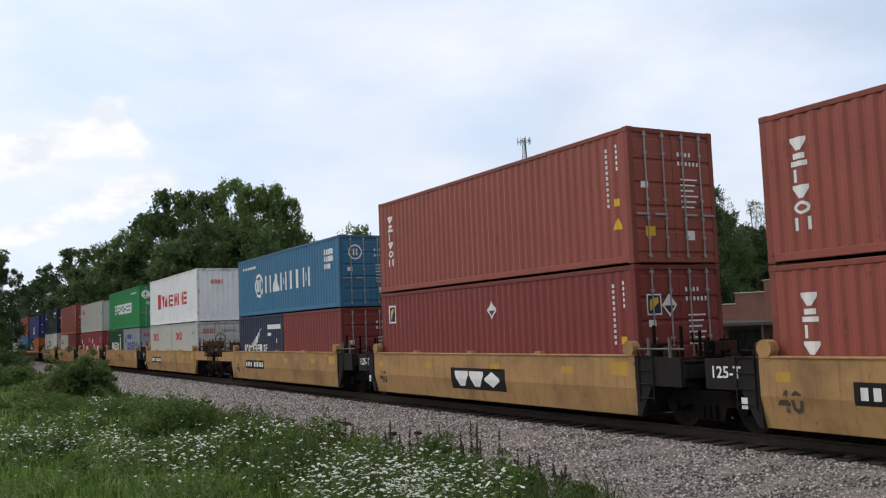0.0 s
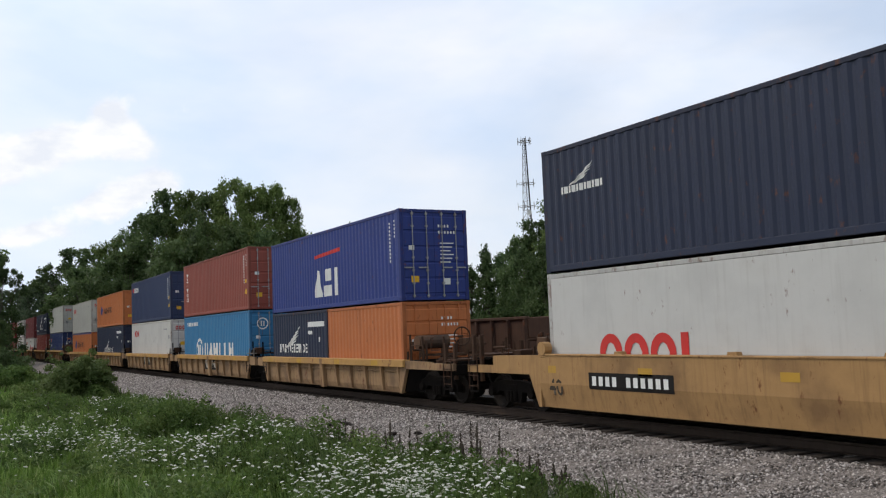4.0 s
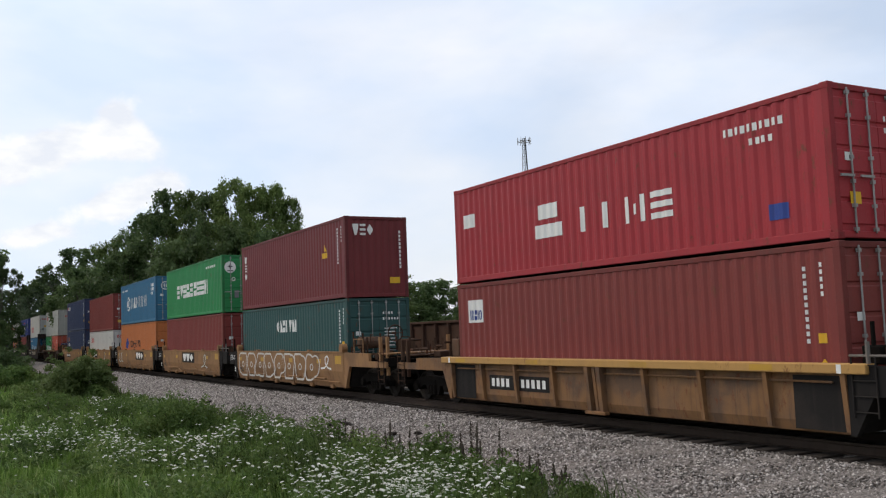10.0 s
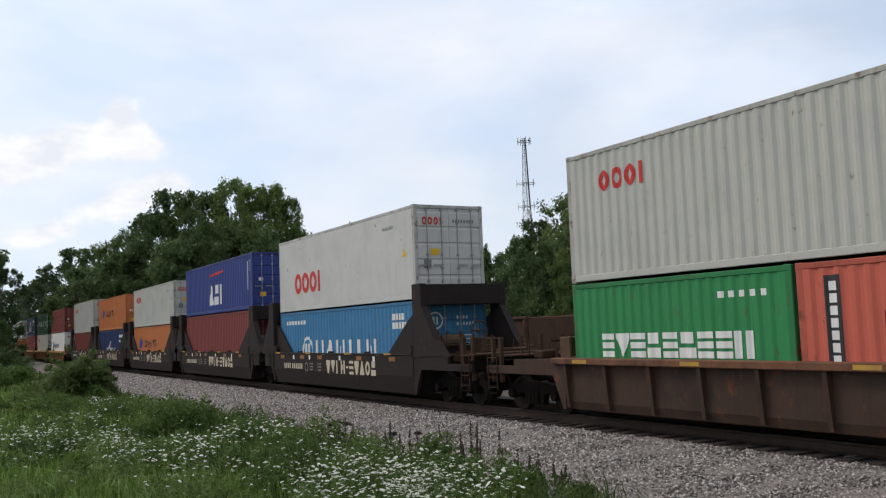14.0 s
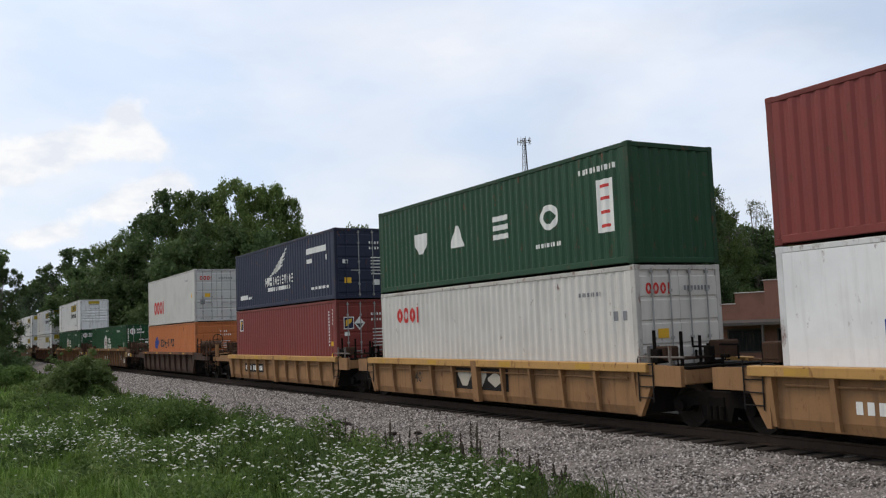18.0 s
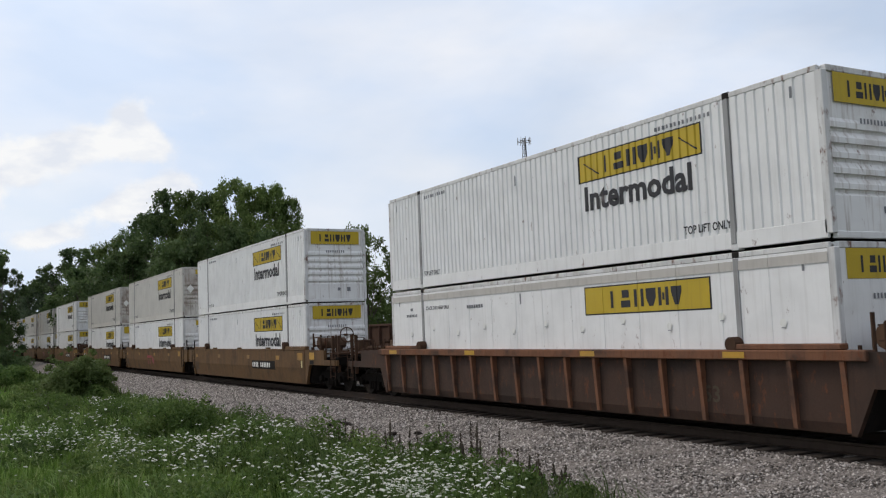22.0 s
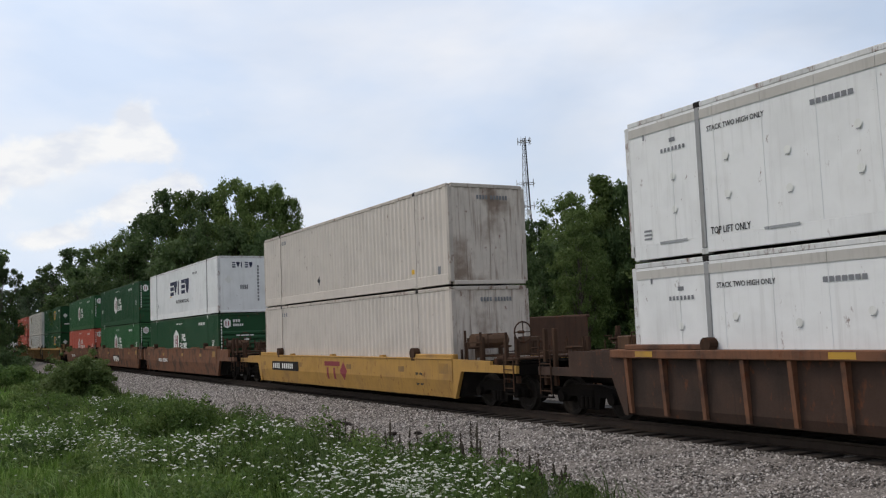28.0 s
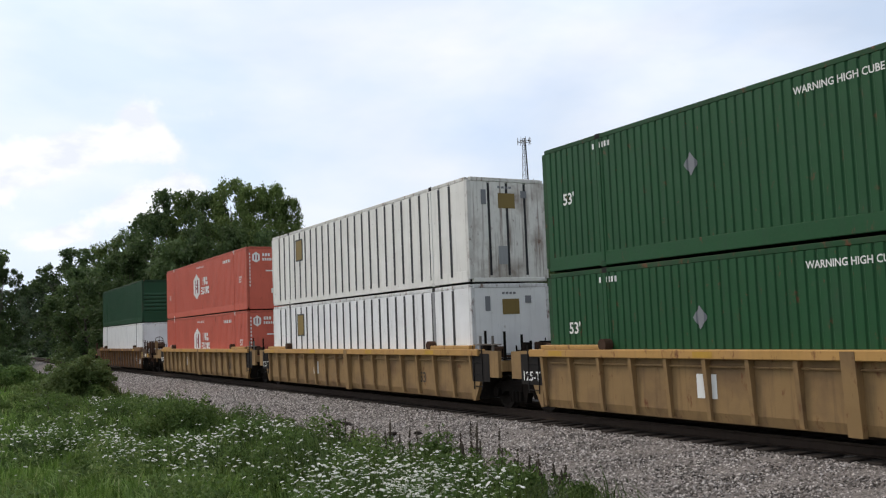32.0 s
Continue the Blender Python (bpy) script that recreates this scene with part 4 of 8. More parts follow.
    if kind == "hexa":
        return [("logo", "w", hexagon(0.45, h - 0.5, 0.36, 0.5)), ("logo", "m", [[(0.36, h - 0.62, h - 0.38), (0.41, h - 0.62, h - 0.38)], [(0.49, h - 0.62, h - 0.38), (0.54, h - 0.62, h - 0.38)]]), ("lettering", "w", blocks(3, 0.75, h - 0.45, 0.14, 0.13, 0.7) + blocks(5, 0.75, h - 0.65, 0.12, 0.11, 0.7)), ("label", "w", rect(1.15, 0.75, 0.45, 0.22) + rect(1.3, 1.5, 0.25, 0.14) + rect(0.9, 1.75, 0.9, 0.06)), ("marking", "w", [[(0.10, h - 0.4 - 0.16 * i, h - 0.3 - 0.16 * i), (0.18, h - 0.4 - 0.16 * i, h - 0.3 - 0.16 * i)] for i in range(10)])]
    if kind == "squaremark":
        return [("label", "y", rect(0.95, h - 0.65, 0.7, 0.42)), ("lettering", "b", shapes("3mr", 1.0, h - 0.57, 0.28, 0.21)), ("placard", "w", diamond(0.5, h - 1.05, 0.5, 0.5)), ("label", "w", rect(1.35, 0.85, 0.5, 0.18) + rect(0.4, 0.85, 0.8, 0.14) + rect(1.2, h - 1.45, 0.25, 0.14))]
    if kind == "slant":
        return [("lettering", "d", shapes("3vi3t", 0.75, h - 0.6, 0.28, 0.22)), ("placard", "w", diamond(0.55, h - 1.2, 0.4, 0.45)), ("marking", "f", blocks(4, 1.15, h - 1.7, 0.22, 0.11, 0.7) + [[(2.05, h - 0.6 - 0.17 * i, h - 0.48 - 0.17 * i), (2.14, h - 0.6 - 0.17 * i, h - 0.48 - 0.17 * i)] for i in range(11)])]
    if kind == "upright":
        return [("lettering", "w", shapes("t3x", 0.3, h - 0.68, 0.4, 0.28)), ("warning_label", "y", rect(1.7, 0.5, 0.4, 0.22)), ("marking", "w", [[(2.1, h - 0.6 - 0.14 * i, h - 0.5 - 0.14 * i), (2.17, h - 0.6 - 0.14 * i, h - 0.5 - 0.14 * i)] for i in range(10)])]
    if kind == "square_white":
        return [("label", "t", rect(1.0, h - 0.85, 0.55, 0.42)), ("label", "e", rect(0.95, 0.5, 0.3, 0.5)), ("marking", "f", rect(0.45, h - 0.75, 0.16, 0.4) + rect(1.75, h - 0.55, 0.2, 0.2) + blocks(4, 1.0, h - 0.3, 0.06, 0.12, 0.7))]
    if kind == "white_plain":
        return [("marking", "f", blocks(4, 0.95, h - 0.45, 0.12, 0.1, 0.7) + blocks(6, 1.42, h - 0.45, 0.12, 0.1, 0.7))]
    return []


CONTAINER_LIBRARY = {}


def container(colour, art, size, h, style="iso", front="doors", end="doors_w"):
    """size in feet; a second one of the same look is a copy."""
    L, w = {20: (6.058, 2.438), 40: (12.192, 2.438), 53: (16.154, 2.591)}[size]
    key = (colour, art, size, h, style, front, end)
    if key in CONTAINER_LIBRARY:
        return copy_thing(CONTAINER_LIBRARY[key], Matrix())
    ob = build_container(key, L, w, h, colour, style, front, livery(art, L, h), front_marks(end, w, h))
    CONTAINER_LIBRARY[key] = ob
    return ob

# ---------------------------------------------------------------- well cars
CAR_PAINT = {
    "yellow": grime("car_yellow", (0.40, 0.235, 0.098), dirt=(0.13, 0.075, 0.04), rough=0.65, amount=0.65, streak=0.5, rust=0.25, vary=0.1, spec=0.2, cover=0.46),
    "tan": grime("car_tan", (0.29, 0.158, 0.072), dirt=(0.105, 0.062, 0.038), rough=0.7, amount=0.6, streak=0.55, rust=0.35, vary=0.12, spec=0.2, cover=0.46),
    "pale": grime("car_pale_yellow", (0.335, 0.21, 0.108), dirt=(0.11, 0.07, 0.045), rough=0.7, amount=0.75, streak=0.65, rust=0.5, vary=0.12, spec=0.2, cover=0.46),
    "orange_brown": grime("car_orange_brown", (0.24, 0.125, 0.055), dirt=(0.075, 0.052, 0.04), rough=0.65, amount=0.8, streak=0.6, rust=0.45, vary=0.22, spec=0.2, cover=0.44, scale=1.4),
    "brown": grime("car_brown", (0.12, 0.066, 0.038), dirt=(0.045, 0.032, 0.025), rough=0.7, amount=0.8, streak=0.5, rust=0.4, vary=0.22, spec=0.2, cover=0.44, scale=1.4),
    "amber": grime("car_amber", (0.43, 0.245, 0.065), dirt=(0.17, 0.10, 0.05), rough=0.65, amount=0.7, streak=0.45, rust=0.35, vary=0.15, spec=0.2, cover=0.48),
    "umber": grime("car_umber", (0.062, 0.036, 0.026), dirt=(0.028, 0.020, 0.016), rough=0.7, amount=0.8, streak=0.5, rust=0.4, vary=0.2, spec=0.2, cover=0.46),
    "tobacco": grime("car_tobacco", (0.140, 0.080, 0.036), dirt=(0.040, 0.026, 0.017), rough=0.7, amount=0.7, streak=0.5, rust=0.35, vary=0.16, spec=0.2, cover=0.46),
    "rust": grime("car_rust", (0.205, 0.094, 0.052), dirt=(0.05, 0.032, 0.025), rough=0.75, amount=0.9, streak=0.5, rust=0.55, vary=0.28, spec=0.2, cover=0.43, scale=1.5),
    "dark": grime("car_dark_brown", (0.022, 0.016, 0.015), dirt=(0.015, 0.011, 0.010), rough=0.7, amount=0.5, streak=0.4, rust=0.25, vary=0.14, spec=0.2, cover=0.46),
    "chord": grime("chord_yellow", (0.46, 0.26, 0.08), dirt=(0.25, 0.14, 0.06), rough=0.6, amount=0.5, streak=0.3, rust=0.45, vary=0.15, cover=0.46),
    "straw": grime("car_straw", (0.275, 0.175, 0.078), dirt=(0.10, 0.062, 0.038), rough=0.7, amount=0.65, streak=0.5, rust=0.3, vary=0.1, spec=0.2, cover=0.46),
}
IRON = grime("truck_iron", (0.009, 0.0075, 0.0065), dirt=(0.018, 0.014, 0.011), rough=0.95, amount=0.6, streak=0.3, bump=0.1, spec=0.05)
RUSTY = grime("rusty_gear", (0.062, 0.036, 0.024), dirt=(0.02, 0.015, 0.012), rough=0.85, amount=0.7, streak=0.4, rust=0.4, vary=0.25, spec=0.1)
TREAD = grime("wheel_steel", (0.022, 0.018, 0.015), dirt=(0.012, 0.01, 0.008), rough=0.8, amount=0.5, spec=0.1)
SALVAGE = grime("safety_yellow", (0.50, 0.29, 0.04), dirt=(0.28, 0.16, 0.06), rough=0.6, amount=0.6, streak=0.4, cover=0.45)
FADED = grime("faded_reflector", (0.36, 0.20, 0.05), dirt=(0.16, 0.10, 0.05), rough=0.7, amount=0.8, streak=0.5, cover=0.4)

# outline of a side in y-z (outer face first), by kind
def side_profile(kind, top):
    if kind == "smooth":
        return [(-1.47, top), (-1.47, top * 0.5), (-1.36, 0.12), (-1.24, 0.12), (-1.28, top * 0.5), (-1.28, top)]
    return [(-1.36, top - 0.02), (-1.36, 0.30), (-1.30, 0.12), (-1.24, 0.12), (-1.29, 0.30), (-1.29, top - 0.02)]


def rib_mesh(top, chord):
    s = Shape()
    a = top - chord
    return s.add([(x, y, z) for x in (-0.045, 0.045) for y, z in ((-1.352, a), (-1.50, a), (-1.42, 0.16), (-1.352, 0.16))],
                 [(0, 1, 2, 3), (7, 6, 5, 4), (0, 4, 5, 1), (1, 5, 6, 2), (2, 6, 7, 3), (3, 7, 4, 0)])


def bulkhead_mesh():
    """A tall end frame of a bulkhead well car: two columns with gussets and a cross beam; it stands with its face at x = 0 and reaches to +x."""
    s = Shape()
    for sy in (-1, 1):
        y0, y1 = sorted((sy * 1.47, sy * 1.25))
        s.rounded(0.05, 0.62, y0, y1, 1.2, 3.36, 0.02)
        s.prism_y([(-1.75, 1.25), (0.06, 1.25), (0.06, 2.45), (-0.25, 2.30)], y0, y0 + 0.07 if sy < 0 else y0 + 0.07)
        s.prism_y([(0.60, 1.25), (1.9, 1.25), (1.35, 1.7), (0.60, 2.7)], y0, y1)
    s.rounded(0.08, 0.60, -1.26, 1.26, 2.72, 3.34, 0.02)
    s.rounded(0.10, 0.50, -1.26, 1.26, 1.1, 1.5, 0.02)
    return s


def truck_side():
    s = Shape()
    s.prism_y([(-1.15, 0.52), (-0.95, 0.66), (-0.35, 0.74), (0.35, 0.74), (0.95, 0.66), (1.15, 0.52), (1.12, 0.34), (0.80, 0.34), (0.62, 0.46), (0.42, 0.46), (0.34, 0.20), (-0.34, 0.20), (-0.42, 0.46), (-0.62, 0.46), (-0.80, 0.34), (-1.12, 0.34)], -0.08, 0.08)
    for x in (-0.15, 0.0, 0.15):
        s.tube((x, -0.10, 0.24), (x, -0.10, 0.48), 0.06, n=8)
    for x in (-0.89, 0.89):
        s.tube((x, -0.18, 0.44), (x, 0.05, 0.44), 0.12, n=10)
    return s


def wheelset_mesh():
    s = Shape()
    prof = [(0.46, -0.02), (0.46, 0.0), (0.42, 0.03), (0.42, 0.12), (0.35, 0.13), (0.30, 0.08), (0.14, 0.07), (0.10, 0.15)]
    for sy in (-1, 1):
        s.lathe_y((0, sy * 0.72, 0.42), [(r, sy * y) for r, y in prof], 20)
    s.tube((0, -1.05, 0.42), (0, 1.05, 0.42), 0.085, n=10)
    return s


def add_truck(root, x, z=RAIL_Z):
    b = part("truck", shared(("truck",), lambda: Shape().rounded(-0.22, 0.22, -1.1, 1.1, 0.42, 0.66, 0.03).rounded(-0.5, 0.5, -0.3, 0.3, 0.6, 0.78, 0.03)), IRON, root, "black cast-steel truck", at=(x, 0, z))
    for y in (-1.0, 1.0):
        part("side_frame", shared(("side_frame",), truck_side), IRON, b, at=(0, y, 0))
    for dx in (-0.89, 0.89):
        part("wheelset", shared(("wheelset",), wheelset_mesh), TREAD, b, at=(dx, 0, 0))


def ladder_mesh(z0, z1, n, w=0.42):
    s = Shape()
    for x in (-w / 2, w / 2):
        s.tube((x, 0, z0), (x, 0, z1), 0.014, n=6)
    for i in range(n):
        z = z0 + 0.08 + (z1 - z0 - 0.2) * i / max(1, n - 1)
        s.tube((-w / 2, 0, z), (w / 2, 0, z), 0.012, n=6)
    return s


def coupler_mesh():
    s = Shape()
    s.rounded(0.0, 0.55, -0.12, 0.12, 0.72, 0.98, 0.03)
    s.rounded(0.45, 0.80, -0.22, 0.16, 0.68, 1.02, 0.05)
    s.tube((0.3, -0.35, 0.95), (0.3, 0.35, 0.95), 0.02, n=6)
    s.path([(0.15, -0.4, 0.8), (0.35, -0.42, 0.5), (0.65, -0.36, 0.36), (0.85, -0.2, 0.45)], 0.03, n=6)
    return s


def end_gear(root, x, sx, e, coup, m, mend, top, raised):
    """All that stands beyond the well at one end: deck, sills, rails, ladder, and the coupler or the joint."""
    deck = min(1.22, top - 0.06)
    kind = "coup" if coup else "joint"
    def deck_mesh():
        far = e - 0.1 if coup else e - 0.25
        return Shape().rounded(far - 0.85 if coup else far - 0.4, far + 0.01, -1.30, 1.30, deck - 0.04, deck, 0.008)
    def beam_mesh():
        far = e - 0.1 if coup else e - 0.25
        return Shape().rounded(far - 0.25, far, -1.38, 1.38, deck - 0.34, deck - 0.06, 0.02)
    turn = Matrix.Translation((x, 0, 0)) @ (pose(0, 0, 0, 0, 0, 180) if sx < 0 else Matrix())
    part("end_deck", shared(("end_deck", kind, e, deck), deck_mesh), IRON, root, at=turn)
    part("end_beam", shared(("end_beam", kind, e, deck), beam_mesh), mend, root, at=turn)
    part("centre_sill", shared(("centre_sill", e), lambda: Shape().rounded(0.0, e, -0.36, 0.36, 0.62, 0.98, 0.03)), IRON, root, at=turn)
    w = e - 0.1 if coup else e - 0.30
    lower = 0.86 if coup else 0.74
    wp = 0.60 * e if coup else w
    edge = [(wp, 0.86), (w, 0.86), (w, 1.05), (wp, 1.05), (wp, top - 0.05)] if coup else [(w, lower), (w, top - 0.05)]
    sill = shared(("end_sill_side", kind, e, top), lambda: Shape().prism_y([(0.0, top - 0.02), (0.0, 0.12), (0.10, 0.12), (0.45, lower)] + edge, -0.05, 0.05))
    for sy in (-1, 1):
        part("end_sill", sill, mend if not coup else m, root, at=Matrix.Translation((x, sy * 1.40, 0)) @ (pose(0, 0, 0, 0, 0, 180) if sx < 0 else Matrix()))
    lad = shared(("ladder", round(top, 2)), lambda: ladder_mesh(0.42, top + 0.10, 4))
    part("ladder", lad, RUSTY if coup else BLACK, root, at=(x + sx * (w - 0.3 if coup else 0.32), -1.47, 0))
    if coup:
        iron = m if m in (CAR_PAINT["tan"], CAR_PAINT["straw"]) else RUSTY
        rail = shared(("handrail", kind, top), lambda: Shape().path([(0.62, -1.32, deck - 0.02), (0.62, -1.32, top + 0.42), (1.35, -1.32, top + 0.42), (1.35, -1.32, deck - 0.02)], 0.02))
        part("handrail", rail, iron, root, at=turn)
        post = shared(("end_post", top), lambda: Shape().rounded(-0.05, 0.05, -0.05, 0.05, 0.62, top + 0.48, 0.01))
        for dx, dy in ((w - 0.55, -1.34), (w - 0.12, -1.30), (w - 0.12, 0.9)):
            part("end_post", post, iron, root, at=(x + sx * dx, dy, 0))
        part("platform", shared(("platform", e, deck), lambda: Shape().rounded(w - 0.75, w + 0.02, -1.36, 1.2, deck + 0.05, deck + 0.10, 0.01)), iron, root, "walkway grating over the coupler", at=turn)
    else:
        rail = shared(("handrail", kind, top), lambda: Shape().path([(0.02, -1.38, top + 0.12), (e - 0.25, -1.38, top + 0.12)], 0.02).tube((0.35, -1.38, deck - 0.1), (0.35, -1.38, top + 0.34), 0.035, n=6).tube((0.95, -1.38, deck - 0.1), (0.95, -1.38, top + 0.34), 0.035, n=6))
        part("handrail", rail, grime("rail_grey", (0.15, 0.135, 0.12), rough=0.7, amount=0.6, rust=0.4), root, at=turn)
    boxes = shared(("brake_gear", kind), lambda: (Shape().tube((0.45, -1.05, deck + 0.42), (0.45, 0.0, deck + 0.42), 0.21, n=12).box(0.4, 0.5, -0.95, -0.85, deck - 0.02, deck + 0.3).box(0.4, 0.5, -0.2, -0.1, deck - 0.02, deck + 0.3).rounded(0.55, 0.95, 0.35, 0.85, deck, deck + 0.5, 0.02).box(0.2, 0.95, -0.7, 0.8, deck - 0.01, deck + 0.05) if coup
                                                  else Shape().rounded(0.25, 0.55, -1.15, -0.75, deck, deck + 0.28, 0.03).rounded(0.2, 0.6, 0.4, 0.9, deck, deck + 0.35, 0.03).box(0.2, 0.6, -1.1, 0.9, deck - 0.01, deck + 0.04)))
    part("brake_gear", boxes, CAR_PAINT["brown"] if coup else RUSTY, root, "rusty brake tank and boxes", at=turn)
    def pipes_mesh():
        rnd = random.Random(31 if coup else 32)
        s = Shape()
        for i in range(24 if coup else 9):
            p = [rnd.uniform(0.1, e - 0.3), rnd.uniform(-1.2, 0.9), deck + rnd.uniform(-0.3, 0.35)]
            pts = [tuple(p)]
            for k in rnd.sample((0, 1, 2, 0, 2), 3):
                p[k] += rnd.choice((-1, 1)) * rnd.uniform(0.15, 0.5) if k < 2 else rnd.uniform(0.1, 0.42)
                p[0], p[1] = min(max(p[0], 0.05), e - 0.2), min(max(p[1], -1.3), 1.3)
                pts.append(tuple(p))
            s.path(pts, rnd.choice((0.016, 0.024, 0.036)), n=5)
        for i in range(5 if coup else 2):
            x_, y_ = 0.35 + 0.42 * i, (-1.22, -0.9, -1.25, 0.3, -1.0)[i]
            s.tube((x_, y_, deck - 0.1), (x_, y_, deck + rnd.uniform(0.5, 0.85)), 0.035, n=6)
        for i in range(6 if coup else 3):
            q = (rnd.uniform(0.15, e - 0.5), rnd.uniform(-1.1, 0.8), deck + rnd.uniform(-0.35, 0.1))
            d_ = rnd.uniform(0.08, 0.2)
            s.rounded(q[0] - d_, q[0] + d_, q[1] - d_, q[1] + d_, q[2], q[2] + rnd.uniform(0.15, 0.35), 0.02)
        return s
    tagged(part("pipework", shared(("pipework", kind, e, deck), pipes_mesh), IRON if not coup else RUSTY, root, "tangle of rusty brake pipes and rods", at=turn), kind="stuff")
    if coup:
        part("coupler", shared(("coupler",), coupler_mesh), IRON, root, at=Matrix.Translation((x + sx * (e - 0.18), 0, 0)) @ (pose(0, 0, 0, 0, 0, 180) if sx < 0 else Matrix()))
        part("step", shared(("step",), lambda: Shape().path([(-0.2, 0, 0.85), (-0.2, 0, 0.35), (0.2, 0, 0.35), (0.2, 0, 0.85)], 0.018).box(-0.2, 0.2, -0.05, 0.05, 0.34, 0.37)), IRON, root, at=(x + sx * (w - 0.3), -1.42, 0))
        if sx > 0:
            part("brake_wheel", shared(("brake_wheel",), lambda: Shape().ring((0, 0, 0), 0.26, 0.022).tube((0, -0.26, 0), (0, 0.26, 0), 0.014).tube((0, 0, -0.26), (0, 0, 0.26), 0.014).tube((-0.2, 0, 0), (0.02, 0, 0), 0.04)), RUSTY, root, at=(x + e - 0.75, -0.75, deck + 0.72))


def squiggle(root, x0, x1, z0, z1, seed, y, ink):
    """Loops of sprayed paint along a side."""
    rnd = random.Random(seed)
    n = int((x1 - x0) / 0.9)
    pts = []
    for i in range(n):
        a = x0 + (x1 - x0) * i / n
        w = (x1 - x0) / n
        for k in range(10):
            f = k / 9
            pts.append((a + w * (f * 0.75 + 0.28 * math.sin(f * 6.0 + i)), z0 + (z1 - z0) * (0.5 - 0.48 * math.cos(f * 6.28 + 0.7 * (i % 3)) * (0.8 + 0.2 * rnd.random()))))
    s = Shape()
    t = 0.032
    for (a, c), (b, d) in zip(pts, pts[1:]):
        q = Vector((b - a, d - c))
        if q.length < 1e-4:
            continue
        q = Vector((-q.y, q.x)).normalized() * t
        s.add([(a - q.x, y, c - q.y), (b - q.x, y, d - q.y), (b + q.x, y, d + q.y), (a + q.x, y, c + q.y)], [(0, 1, 2, 3)])
    part("graffiti", s, ink, root, "looping white sprayed graffiti")


def bubbles(root, x0, x1, z0, z1, seed, y):
    """Fat looping outlines of sprayed white paint along a side, overlapping one another."""
    rnd = random.Random(seed)
    n = int((x1 - x0) / 1.15)
    rim = Shape()
    m = 40
    for i in range(n):
        cx, cz = x0 + (x1 - x0) * (i + 0.5) / n, (z0 + z1) / 2
        a, b, p = 0.66, (z1 - z0) * 0.5, [rnd.uniform(0, 6.28) for _ in range(4)]
        def at_(q, k):
            r = 1 + 0.13 * math.sin(2 * q + p[0]) + 0.12 * math.sin(3 * q + p[1]) + 0.07 * math.sin(4 * q + p[2])
            z = max(z0 + k, min(z1 - k, cz + (r * b * 1.15 - k) * math.sin(q) + 0.05 * math.sin(3 * q + p[3])))
            return (cx + (a * r - k) * math.cos(q), y - 0.0005 * i, z)
        qs = [math.tau * j / m for j in range(m)]
        rim.add([c for q in qs for c in (at_(q, 0.0), at_(q, 0.075))], [(2 * j, 2 * ((j + 1) % m), 2 * ((j + 1) % m) + 1, 2 * j + 1) for j in range(m)])
        rim.add([c for q in qs for c in ((cx + 0.17 * math.cos(q), y - 0.0005 * i, cz + 0.13 * math.sin(q)), (cx + 0.11 * math.cos(q), y - 0.0005 * i, cz + 0.08 * math.sin(q)))], [(2 * j, 2 * ((j + 1) % m), 2 * ((j + 1) % m) + 1, 2 * j + 1) for j in range(m)])
        if i % 2 == 0:
            rim.add([(cx + 0.35 + 0.3 * f, y - 0.003, cz + 0.35 * math.sin(4 * f + p[0]) + d_) for f in np.linspace(0, 1, 9) for d_ in (-0.02, 0.02)], [(2 * j, 2 * j + 2, 2 * j + 3, 2 * j + 1) for j in range(8)])
    part("graffiti", rim, plain("thin_white_spray", (0.55, 0.53, 0.48), 0.7), root, "white outlines of sprayed graffiti")


def flat_art(root, name, ink, rows, y, label="", crease=0.0):
    """Paint on a car's side; below a crease the side leans inwards, and the paint with it."""
    s = Shape()
    for cols in rows:
        if crease:
            fine = [cols[0]]
            for (x0, a0, b0), (x1, a1, b1) in zip(cols, cols[1:]):
                n = 1 if (a0, b0) == (a1, b1) else 10
                fine += [(x0 + (x1 - x0) * k / n, a0 + (a1 - a0) * k / n, b0 + (b1 - b0) * k / n) for k in range(1, n + 1)]
            cols = fine
        for low in ((True, False) if crease else (False,)):
            vs = []
            for x, a, b in cols:
                a, b = (min(a, crease), min(b, crease)) if low else (max(a, crease), max(b, crease))
                vs += [(x, y + 0.2 * max(0.0, crease - q), q) for q in (a, b)]
            if max(v[2] for v in vs) - min(v[2] for v in vs) > 0.002:
                s.add(vs, [(2 * i, 2 * i + 2, 2 * i + 3, 2 * i + 1) for i in range(len(cols) - 1)])
    tagged(part(name, s, ink, root, label), kind="stuff" if len(rows) > 1 else "")


